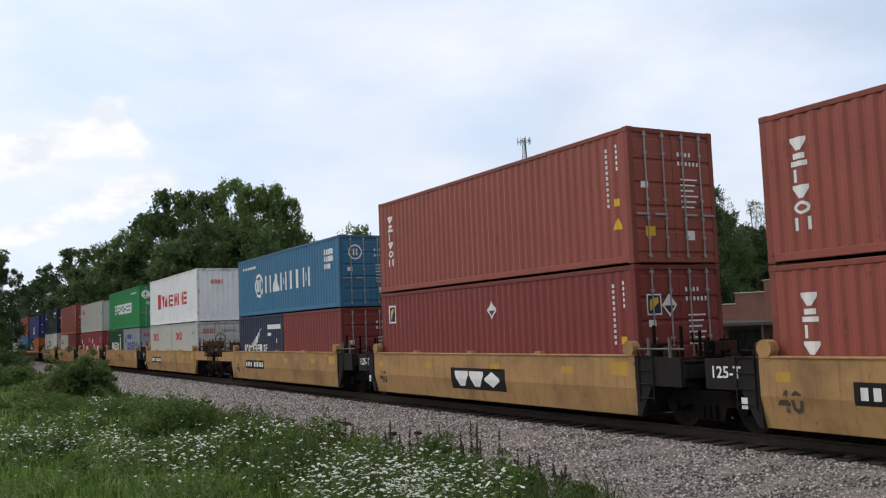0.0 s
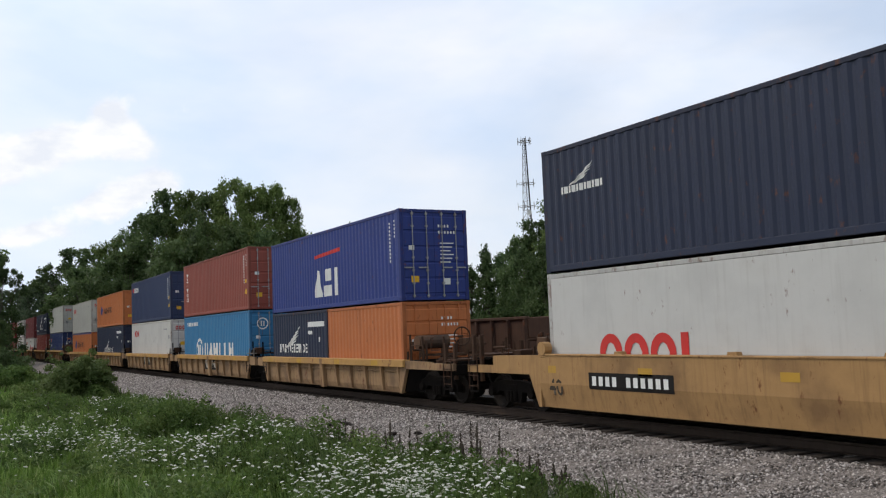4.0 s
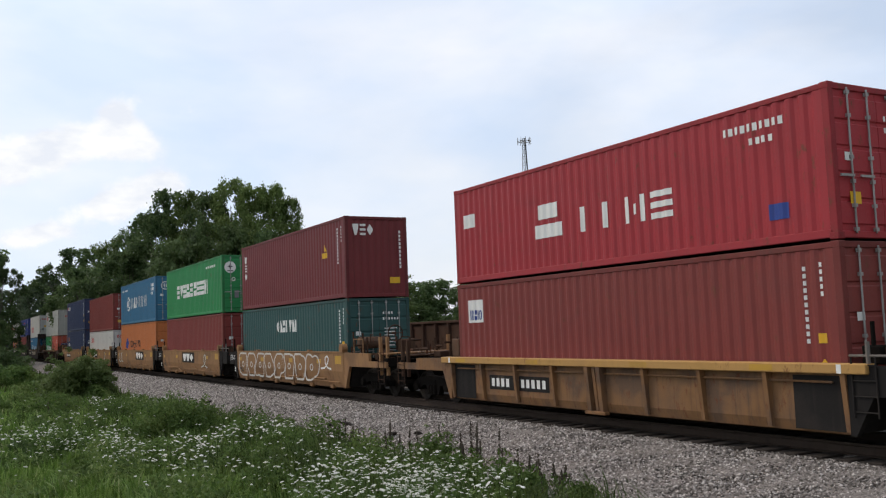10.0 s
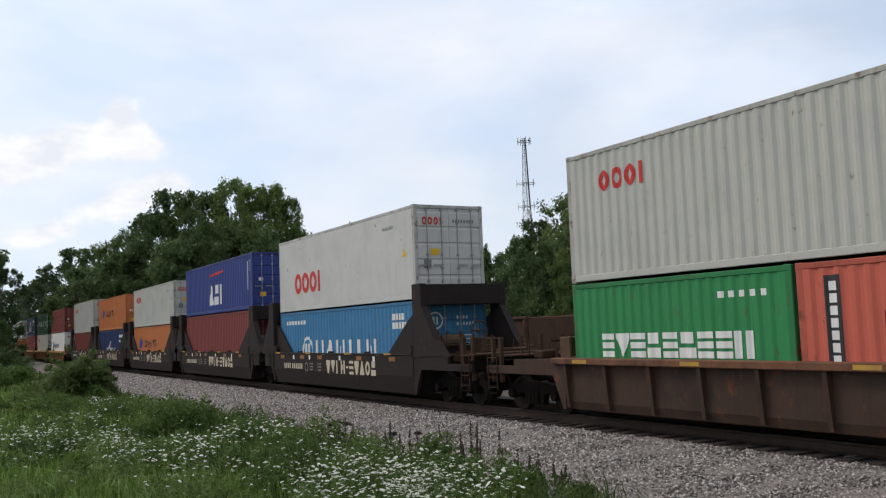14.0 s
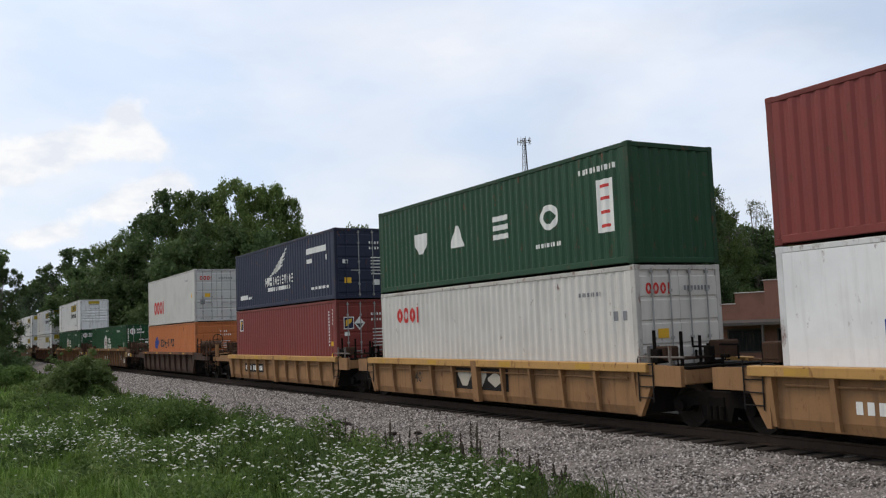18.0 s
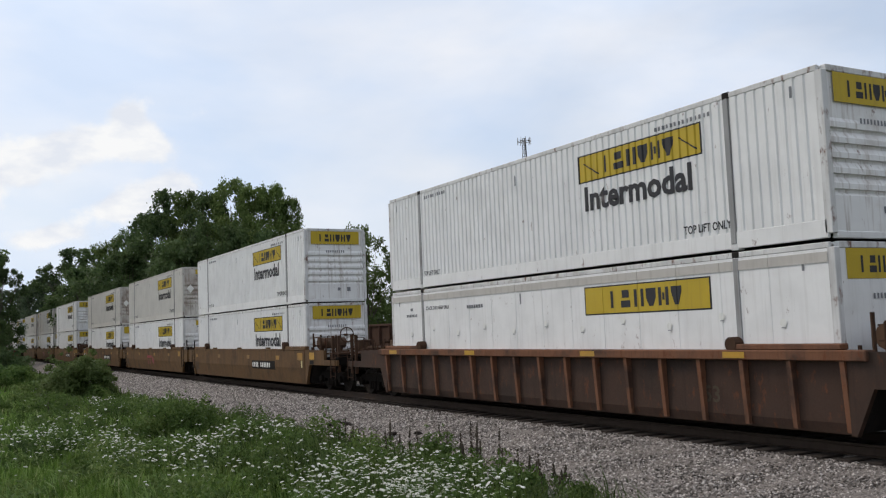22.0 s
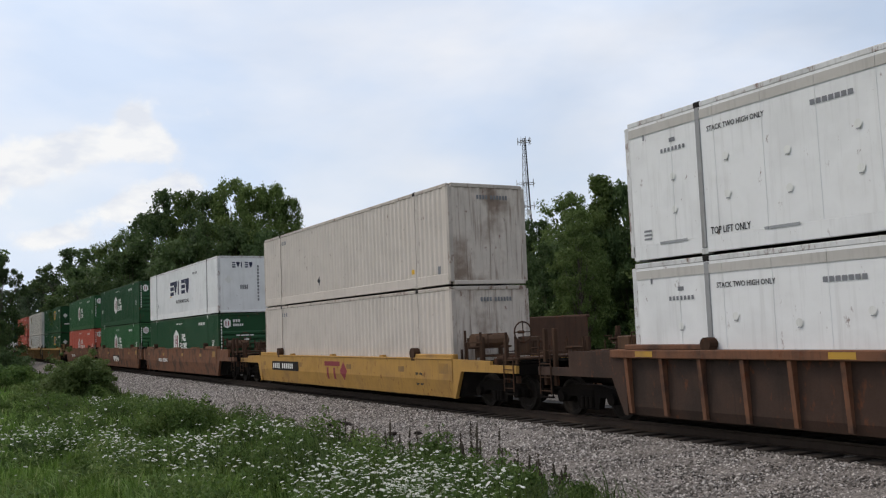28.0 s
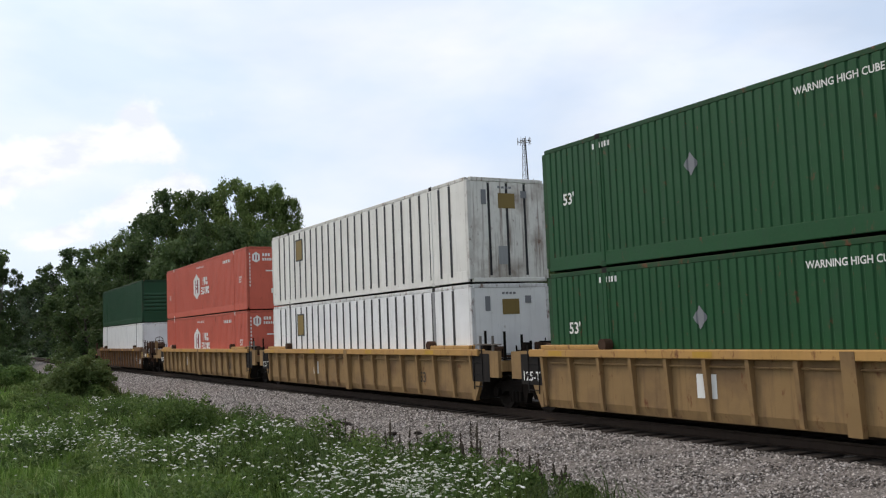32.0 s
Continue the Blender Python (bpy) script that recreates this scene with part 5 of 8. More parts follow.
CARS = {  # kind, half well length, height of the side, chord height, body paint, chord paint, rib pitch, words
    "A": ("smooth", 6.22, 1.34, 0.0, "yellow", "yellow", 0, "yellow smooth-sided"),
    "B": ("ribbed", 6.22, 1.13, 0.22, "pale", "chord", 1.20, "pale yellow rib-sided"),
    "C": ("ribbed", 6.22, 1.24, 0.16, "orange_brown", "chord", 1.54, "rusty orange rib-sided"),
    "D": ("smooth", 6.22, 1.35, 0.0, "tan", "tan", 0, "tan smooth-sided"),
    "E": ("ribbed", 6.22, 1.26, 0.14, "umber", "rust", 1.28, "dark brown rib-sided"),
    "F": ("smooth", 6.22, 1.30, 0.0, "dark", "dark", 0, "dark brown bulkhead"),
    "G": ("ribbed", 6.22, 1.18, 0.18, "tan", "chord", 1.15, "tan rib-sided"),
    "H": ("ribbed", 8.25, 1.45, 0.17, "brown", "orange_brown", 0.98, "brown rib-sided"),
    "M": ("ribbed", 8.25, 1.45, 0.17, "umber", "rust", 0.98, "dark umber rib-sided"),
    "I": ("smooth", 8.25, 1.44, 0.0, "tobacco", "tobacco", 0, "tobacco-brown smooth-sided"),
    "J": ("smooth", 8.25, 1.20, 0.0, "amber", "amber", 0, "yellow smooth-sided"),
    "K": ("smooth", 8.25, 1.46, 0.0, "rust", "rust", 0, "rust-brown smooth-sided"),
    "L": ("ribbed", 8.25, 1.45, 0.17, "straw", "chord", 1.02, "straw-yellow rib-sided"),
}


def build_car(kind, fore, aft, art):
    """fore and aft: 'j' for a joint that shares a truck, 'c' for a coupler."""
    prof, W, top, chord, body, edge, pitch, words = CARS[kind]
    m, me = CAR_PAINT[body], CAR_PAINT[edge]
    root = thing("well_car", f"{words} double-stack well car on rails", "railcar", "well cars of the train")
    long = W > 7
    ej, ec = (1.575, 3.20) if long else (1.58, 3.40)
    sidem = shared(("side", kind), lambda: Shape().prism_x(side_profile(prof, top), -W, W))
    for sy in (-1, 1):
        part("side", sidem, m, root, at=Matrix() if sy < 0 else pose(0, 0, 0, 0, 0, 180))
    part("well_floor", shared(("well_floor", W), lambda: Shape().rounded(-W, W, -1.26, 1.26, 0.14, 0.295, 0.02)), BLACK, root)
    for sx in (-1, 1):
        part("end_wall", shared(("end_wall", W), lambda: Shape().prism_y([(0, 0.16), (0.08, 0.16), (0.45, 1.0), (0.45, 1.1), (0, 1.1)], -1.28, 1.28)), BLACK, root, at=Matrix.Translation((sx * W, 0, 0)) @ (Matrix() if sx > 0 else pose(0, 0, 0, 0, 0, 180)))
    if prof == "ribbed":
        cm = shared(("top_chord", kind), lambda: Shape().rounded(-W - 0.4, W + 0.4, -1.53, -1.27, top - chord, top, 0.015))
        for sy in (-1, 1):
            part("top_chord", cm, me, root, "yellowed top chord", at=Matrix() if sy < 0 else pose(0, 0, 0, 0, 0, 180))
        rm = shared(("rib", kind), lambda: rib_mesh(top, chord))
        n = int(2 * W / pitch)
        if kind == "C":
            post = shared(("centre_post", kind), lambda: Shape().add([(x, y, z) for x in (-0.06, 0.06) for y, z in ((-1.352, top - chord), (-1.545, top - chord), (-1.47, 0.10), (-1.352, 0.10))], [(0, 1, 2, 3), (7, 6, 5, 4), (0, 4, 5, 1), (1, 5, 6, 2), (2, 6, 7, 3), (3, 7, 4, 0)]))
            for x in (-0.20, 0.20):
                part("centre_post", post, m, root, "one of a pair of broad posts", at=(x, 0, 0))
            part("base_plate", shared(("base_plate",), lambda: Shape().rounded(-0.34, 0.34, -1.50, -1.37, 0.07, 0.14, 0.01)), m, root)
        elif kind in "BGL":
            part("centre_post", shared(("centre_post", kind), lambda: Shape().add([(x, y, z) for x in (-0.13, 0.13) for y, z in ((-1.352, top - 0.02), (-1.545, top - 0.02), (-1.47, 0.10), (-1.352, 0.10))], [(0, 1, 2, 3), (7, 6, 5, 4), (0, 4, 5, 1), (1, 5, 6, 2), (2, 6, 7, 3), (3, 7, 4, 0)])), m, root, "broad post at the middle of the side")
        if long:
            cap = shared(("raised_end", kind), lambda: Shape().rounded(-1.1, 1.1, -1.50, -1.29, top + 0.003, top + 0.10, 0.015))
            lug = shared(("corner_lug", kind), lambda: Shape().tube((0, -1.51, 0), (0, -1.30, 0), 0.13, n=12).rounded(-0.12, 0.12, -1.49, -1.31, -0.16, -0.02, 0.02))
            for sx in (-1, 1):
                part("raised_end", cap, me, root, at=(sx * (W - 1.15), 0, 0))
                part("corner_lug", lug, RUSTY, root, "rounded lifting lug", at=(sx * (W - 2.3), 0, top + 0.10))
        for i in range(n + 1):
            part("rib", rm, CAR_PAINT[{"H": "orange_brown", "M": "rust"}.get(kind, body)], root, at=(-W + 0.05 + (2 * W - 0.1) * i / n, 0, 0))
        part("rib", shared(("rib_far", kind), lambda: [s for s in [Shape()] if [s.add([(x + dx, -y, z) for dx in (-0.045, 0.045) for y, z in ((-1.352, top - chord), (-1.50, top - chord), (-1.42, 0.16), (-1.352, 0.16))], [(0, 1, 2, 3), (7, 6, 5, 4), (0, 4, 5, 1), (1, 5, 6, 2), (2, 6, 7, 3), (3, 7, 4, 0)]) for x in [-W + 0.05 + (2 * W - 0.1) * i / n for i in range(n + 1)]]][0]), m, root)
        if kind in "BCG" or kind == "L":
            part("pipe", shared(("pipe", kind), lambda: Shape().tube((-W + 0.3, -1.40, top - chord - 0.14), (W - 0.3, -1.40, top - chord - 0.14), 0.02, n=6)), m, root)
    else:
        lip = shared(("lip", kind), lambda: Shape().rounded(-W, W, -1.49, -1.26, top - 0.035, top + 0.006, 0.01))
        part("lip", lip, m, root)
        if long:
            cap = shared(("raised_end", kind), lambda: Shape().rounded(-1.15, 1.15, -1.46, -1.28, top - 0.1, top + 0.11, 0.02))
            for sx in (-1, 1):
                part("raised_end", cap, m, root, at=(sx * (W - 1.1), 0, 0))
        if kind in "D":
            part("pipe", shared(("pipe", kind), lambda: Shape().path([(-W + 0.2, -1.46, 0.34), (-2.2, -1.45, 0.34), (-1.5, -1.42, 0.16), (-0.8, -1.45, 0.34), (W - 0.4, -1.46, 0.30)], 0.025)), m, root)
            angle = shared(("angle_iron", kind), lambda: Shape().prism_x([(-1.50, 0.385), (-1.50, 0.405), (-1.40, 0.425), (-1.40, 0.385)], -0.62, 0.62))
            for x in (-4.3, -2.9, 1.3, 3.9):
                part("angle_iron", angle, m, root, at=(x, 0, 0))
        for i in range(6 if kind == "D" else 0):
            x = -W + 1.2 + (2 * W - 2.4) * i / (5 if not long else 7)
            part("bracket", shared(("bracket", kind), lambda: Shape().rounded(-0.12, 0.12, -1.44, -1.30, 0.06, 0.20, 0.02)), m, root, at=(x, 0, 0))
        lug = shared(("corner_lug", kind), lambda: Shape().tube((0, -1.50, 0), (0, -1.30, 0), 0.16, n=12).rounded(-0.12, 0.12, -1.48, -1.31, -0.22, -0.02, 0.02))
        for sx in (-1, 1):
            part("corner_lug", lug, m if not long else RUSTY, root, "rounded lifting lug", at=(sx * (W - 2.3 if long else W - 0.15), 0, top + 0.13))
        g = 0.7 if kind == "K" else 0.13
        latch = shared(("guide", kind), lambda: Shape().prism_y([(-g, 0), (g, 0), (g - 0.03, 0.07), (0.03 - g, 0.07)], -1.45, -1.31))
        for x in (-W * 0.55, -W * 0.05, W * 0.45):
            part("container_guide", latch, me, root, at=(x, 0, top))
    if kind == "F":
        bh = shared(("bulkhead",), bulkhead_mesh)
        for sx in (-1, 1):
            part("bulkhead", bh, m, root, "tall dark end bulkhead", at=Matrix.Translation((sx * W, 0, 0)) @ (Matrix() if sx > 0 else pose(0, 0, 0, 0, 0, 180)))
    for sx, e in ((1, fore), (-1, aft)):
        end_gear(root, sx * W, sx, ec if e == "c" else ej, e == "c", m, BLACK if e == "j" and kind in "ACD" else (m if e == "j" else IRON), top, long)
        if e == "c":
            add_truck(root, sx * (W + 1.75))
        elif sx < 0:
            add_truck(root, -(W + ej))
    # paint on the near side
    y = -1.474 if prof == "smooth" else -1.365
    fold = top * 0.5 if prof == "smooth" else 0.0
    if "T" in art or "U" in art or "V" in art:
        x = 2.0 if "U" in art or kind == "C" else (-1.5 if "V" in art else 0.0)
        v = 0.70 if kind == "D" else 0.40
        flat_art(root, "panel", BLACK, rect(x - 1.3, v, 2.7, 0.56), y, "black panel behind the owner's mark", crease=fold)
        flat_art(root, "logo", WHITE if kind in "ADK" else plain("worn_lettering", (0.42, 0.38, 0.31), 0.7), shapes("ttx", x - 1.08, v + 0.08, 0.40, 0.76, 0.34, 0.92), y - 0.004, crease=fold)
    if "t" in art:
        flat_art(root, "logo", MAROON, rect(-1.0, 0.86, 1.4, 0.16) + rect(-0.80, 0.40, 0.17, 0.40) + rect(-0.18, 0.40, 0.17, 0.40) + diamond(0.72, 0.70, 0.62, 0.64), y, crease=fold)
    if "P" in art:
        x = -W + (1.95 if not long else {"I": 10.1, "K": 3.4}.get(kind, 1.6))
        z = 0.68 if prof == "smooth" else 0.52
        if kind != "K":
            flat_art(root, "number_panel", BLACK, rect(x - 0.12, z - 0.08, 2.6 if not long else 3.1, 0.36), y, "black panel of the car's marks", crease=fold)
        flat_art(root, "marking", WHITE, blocks(4, x, z, 0.2, 0.22, 0.6) + blocks(6, x + 1.1, z, 0.2, 0.22, 0.6), y - 0.004, crease=fold)
    if "p" in art:
        x = -W + (1.6 if not long else 5.0)
        z = 0.80 if prof == "smooth" else 0.45
        flat_art(root, "marking", WHITE, blocks(4, x, z, 0.2, 0.2, 0.6) + blocks(6, x + 1.1, z, 0.2, 0.2, 0.6), y - 0.002, crease=fold)
    if "G" in art:
        bubbles(root, -W + 0.3, W - 2.4, 0.26, 1.29, 5, y - 0.004)
        squiggle(root, W - 2.1, W - 0.6, 0.7, 1.25, 8, y - 0.003, WHITE)
    if "s" in art:
        squiggle(root, *((-W + 0.6, -W + 2.4) if "U" in art else (W - 3.4, W - 1.6)), 0.45, 1.2, 11, y - 0.003, plain("faded_spray", (0.5, 0.55, 0.52), 0.6))
    if "W" in art:
        flat_art(root, "lettering", plain("cream_lettering", (0.55, 0.48, 0.36), 0.6), shapes("tvim", -0.55, 0.60, 0.46, 0.44) + rect(1.22, 0.80, 0.2, 0.07) + shapes("3t^or", 1.5, 0.60, 0.46, 0.44), y)
        flat_art(root, "marking", plain("cream_lettering", (0.55, 0.48, 0.36), 0.6), blocks(4, -5.0, 0.7, 0.2, 0.2, 0.6) + blocks(6, -4.1, 0.7, 0.2, 0.2, 0.6), y, crease=fold)
        flat_art(root, "label", plain("faded_orange", (0.26, 0.12, 0.04), 0.6), [q for x in (-5.4, -3.2, -1.4, 2.1, 4.6) for q in rect(x, 1.08, 0.42, 0.14)], y)
        flat_art(root, "label", WHITE, [q for x in (-4.0, -2.3, 0.6, 3.4) for q in rect(x, 1.06, 0.16, 0.16)], y, crease=fold)
        flat_art(root, "stencil", plain("grey_stencil", (0.20, 0.18, 0.16), 0.7), disc(-2.55, 0.78, 0.17, 0.75) + [q for r_ in range(3) for x in (-2.2, -1.4) for q in blocks(3, x, 0.66 + 0.11 * r_, 0.06, 0.12, 0.7)], y, "small grey stencilled data", crease=fold)
        flat_art(root, "label", plain("grey_stencil", (0.20, 0.18, 0.16), 0.7), [q for x in (-4.9, -3.4, -1.0, 1.5, 3.6) for q in rect(x, 1.25, 0.32, 0.025)], y)
    if kind in "ADIJK":
        flat_art(root, "reflector", SALVAGE if kind in "AD" else FADED, [q for x, w_ in ((-W + 0.35, 0.3), (-W * 0.45, 0.42), (W * 0.12, 0.4), (W * 0.6, 0.42), (W - 0.75, 0.55)) for q in rect(x, top - 0.42, w_, 0.16 if x < W - 1 else 0.28)], y, crease=fold)
        part("lettering", text_mesh("40" if not long else "53", 0.52), plain("grimy_black", (0.06, 0.045, 0.03), 0.7), root, at=pose(-W + 0.35 if kind != "J" else W - 2.2, y + 0.040, 0.42, 7.5))
    else:
        flat_art(root, "reflector", SALVAGE, [q for x in (-W + 0.4, -W * 0.4, W * 0.2, W * 0.7) for q in rect(x, top - chord + 0.03, 0.5, chord - 0.06)], -1.534)
        if kind in "CGHLM":
            part("lettering", text_mesh("40" if not long else "53", 0.42), plain("grimy_black", (0.06, 0.045, 0.03), 0.7), root, at=(W - 3.15 if long else -W + (2.12 if kind == "C" else 2.6), y - 0.003, 0.5))
    if kind == "H":
        flat_art(root, "label", WHITE, rect(W - 2.45, 0.62, 0.5, 0.28) + rect(W - 0.80, 0.42, 0.24, 0.28), y, crease=fold)
        flat_art(root, "warning_frame", WHITE, rect(W - 1.42, 0.40, 0.46, 0.40) + disc(W - 1.19, 0.96, 0.085, 0.6), y, "white-framed warning label", crease=fold)
        flat_art(root, "warning_ground", BLACK, rect(W - 1.38, 0.44, 0.38, 0.32), y - 0.004)
        flat_art(root, "warning_symbol", WHITE, rect(W - 1.33, 0.46, 0.06, 0.20) + rect(W - 1.33, 0.62, 0.22, 0.06) + rect(W - 1.16, 0.46, 0.06, 0.14), y - 0.008)
        flat_art(root, "reflector", SALVAGE, rect(W + 2.05, 0.90, 0.62, 0.24) + rect(-W - 2.67, 0.90, 0.62, 0.24), -1.454, "yellow reflector on the end sill")
        flat_art(root, "label", WHITE, rect(W + 1.35, 0.94, 0.42, 0.18), -1.454)
        flat_art(root, "stencil", plain("faded_yellow", (0.42, 0.30, 0.10), 0.6), [q for k in range(4) for q in rect(W + 0.25, 0.88 + 0.09 * k, 0.55, 0.05)], -1.454)
    if kind == "I":
        for sx, e in ((1, fore), (-1, aft)):
            if e == "c":
                flat_art(root, "reflector", SALVAGE, rect(sx * (W + 0.72) - 0.25, 1.06, 0.5, 0.26), -1.454, "orange-yellow reflector on the end sill")
                flat_art(root, "label", WHITE if sx < 0 else BLACK, rect(sx * (W + 0.70) - 0.2, 0.88, 0.4, 0.14), -1.454)
                flat_art(root, "label", plain("faded_cream", (0.50, 0.44, 0.22), 0.6), rect(sx * (W - 0.30) - 0.07, 0.74, 0.14, 0.26), y, crease=fold)
    if kind == "L":
        flat_art(root, "label", WHITE, rect(-W + 4.85, 0.55, 0.5, 0.45), y, crease=fold)
        flat_art(root, "panel", BLACK, rect(-W - 0.85, 0.62, 0.85, 0.72) + rect(W + 0.02, 0.62, 0.85, 0.72), -1.457, "black stencil panel")
        part("lettering", text_mesh("125-T", 0.30, 0.74), WHITE, root, at=(-W - 0.80, -1.461, 0.72))
    if kind in "ACD" and aft == "j":
        part("lettering", text_mesh("125-T", 0.30), WHITE, root, "white stencilled 125-T", at=(-W - 1.15, -1.458, 0.95))
        flat_art(root, "label", WHITE, rect(-W - 0.45, 0.42, 0.14, 0.2), -1.458)
    if kind == "C":
        flat_art(root, "panel", BLACK, rect(-W + 0.1, 0.16, 1.05, top - chord - 0.2) + rect(W - 1.1, 0.16, 1.0, top - chord - 0.2), y - 0.003, "black end panel", crease=fold)
        flat_art(root, "chord_stripe", WHITE, rect(-W + 0.02, top - chord + 0.01, 0.09, chord - 0.02) + rect(W - 0.12, top - chord + 0.01, 0.09, chord - 0.02), -1.535)
    return root


CAR_LIBRARY = {}


def car(kind, fore, aft, art):
    key = (kind, fore, aft, art)
    if key in CAR_LIBRARY:
        return copy_thing(CAR_LIBRARY[key], Matrix())
    CAR_LIBRARY[key] = build_car(kind, fore, aft, art)
    return CAR_LIBRARY[key]


HC, STD = 2.896, 2.591
# short names of boxes: paint, what is painted on it, feet, height, side, end wall, marks on the end wall
BOX = {
    "upword": ("rust_red", "upword", 40, HC), "upword8": ("rust_red", "upword", 40, STD), "flagmark": ("brown_red", "flagmark", 40, HC, "iso", "doors", "doors_flag"), "flagmark_d": ("brown_red", "diamond", 40, HC, "iso", "doors", "doors_flag"),
    "red8": ("brown_red", "marking", 40, STD), "red9": ("brown_red", "marking", 40, HC), "dred9": ("dark_red", "marking", 40, HC), "red20": ("brown_red", "", 20, STD),
    "ringed8": ("mid_blue", "ringed", 40, STD, "iso", "doors", "doors_ring"), "ringed9": ("mid_blue", "ringed", 40, HC, "iso", "doors", "doors_ring"), "ringedL": ("sky_blue", "ringed_low", 40, STD, "iso", "doors", "doors_ring"), "ringedF": ("sky_blue", "ringed_front", 40, HC, "iso", "doors", "doors_ring"),
    "redword": ("white", "redword", 40, HC, "iso", "iso", "plain_r"), "redword20": ("dirty_white", "redword20", 20, STD, "iso", "doors", "doors_r"),
    "redmark8": ("grey", "redmark", 40, STD, "iso", "doors", "doors_r"), "redmark9": ("grey", "redmark", 40, HC, "iso", "doors", "doors_r"), "redmark8p": ("grey", "redmark", 40, STD, "iso", "iso", "plain_r"),
    "redmark9p": ("grey", "redmark", 40, HC, "iso", "iso", "plain_r"), "redmarkw9": ("dirty_white", "redmark", 40, HC, "iso", "doors", "doors_r"), "redmarkw8": ("dirty_white", "redmark", 40, STD, "iso", "doors", "doors_r"),
    "redmark20": ("grey", "redmark20", 20, STD, "iso", "doors", "doors_r"), "redmarkR": ("reefer", "redmark_big", 40, HC, "smooth", "doors", "doors_r"), "redmarkS": ("reefer", "redmark", 40, STD, "smooth", "doors", "doors_r"),
    "slab": ("bright_green", "slabword", 40, HC, "iso", "doors", "doors_star"), "slab20": ("bright_green", "slabword20", 20, STD), "spaced20": ("bottle_green", "spaced20", 20, STD), "spaced": ("bottle_green", "spaced", 40, STD, "iso", "iso", ""),
    "bluemark20": ("cool_grey", "bluemark20", 20, STD, "iso", "doors", "doors_r"), "capword20": ("capword_pink", "capword20", 20, STD), "capword": ("capword_red", "capword", 40, STD), "bluelabel": ("brown_red", "bluelabel", 40, HC),
    "wing8": ("deep_navy", "wing", 40, STD), "wingS": ("deep_navy", "wing_small", 40, HC), "wingL": ("deep_navy", "wing_low", 40, HC), "wingL8": ("dark_blue", "wing_low", 40, STD), "wing20": ("deep_navy", "wing20", 20, STD),
    "anchor8": ("orange", "anchor", 40, STD), "anchorL": ("orange", "anchor_low", 40, STD), "anchorT": ("orange", "anchor_tarp", 40, STD), "anchorL9": ("orange", "anchor_low", 40, HC), "orange20": ("orange", "", 20, STD), "anchorW": ("white", "anchor_white", 40, HC, "smooth", "doors", "doors_r"),
    "cornerword": ("navy", "cornerword", 40, HC), "crossed": ("dark_blue", "crossed", 40, HC, "iso", "doors", "doors_cross"), "crossedN": ("navy", "crossed", 40, HC, "iso", "doors", "doors_cross"), "threebig": ("royal", "threebig", 40, HC), "threebig8": ("royal", "threebig", 40, STD),
    "upright": ("dark_red", "upright", 40, HC, "iso", "iso", "upright"), "midword": ("teal", "midword", 40, HC), "banner20": ("salmon", "banner20", 20, STD, "iso", "doors", "doors_navy"),
    "goldpanel": ("white", "goldpanel", 53, HC, "domestic", "ribbed", "goldpanel"), "goldpanels": ("white", "goldpanel", 53, HC, "domestic", "ribbed", "goldpanel_small"), "goldpanelgs": ("dirty_white", "goldpanel", 53, HC, "domestic", "ribbed", "goldpanel_small"), "goldpanelg": ("dirty_white", "goldpanel", 53, HC, "domestic", "ribbed", "goldpanel"),
    "goldpanelp": ("white", "goldpanel_plain", 53, HC, "sheet", "smooth", "goldpanel"), "uw": ("ivory", "white_plain", 53, HC, "iso", "iso", "white_plain"), "slant": ("white", "slant", 53, HC, "domestic", "smooth", "slant"),
    "hexa": ("deep_green", "hexa", 53, HC, "domestic", "ribbed", "hexa"), "hexaD": ("deep_green", "hexa", 53, HC, "domestic", "doors", "hexa"), "hexal": ("lgreen", "hexa", 53, HC, "domestic", "ribbed", "hexa"), "hexao": ("salmon", "hexa_long", 53, HC, "domestic", "smooth", "hexa"), "hexar": ("salmon", "hexa", 53, HC, "domestic", "smooth", "hexa"),
    "squaremark": ("mid_green", "squaremark", 53, HC, "domestic", "ribbed", "squaremark"), "squarew": ("white", "square_white", 53, HC, "post", "smooth", "square_white"), "squared": ("cream", "square_white", 53, HC, "post", "post", "square_white"), "dgreen": ("bottle_green", "", 53, HC, "domestic", "ribbed", ""), "wlow": ("white", "", 53, HC, "domestic", "smooth", ""),
}
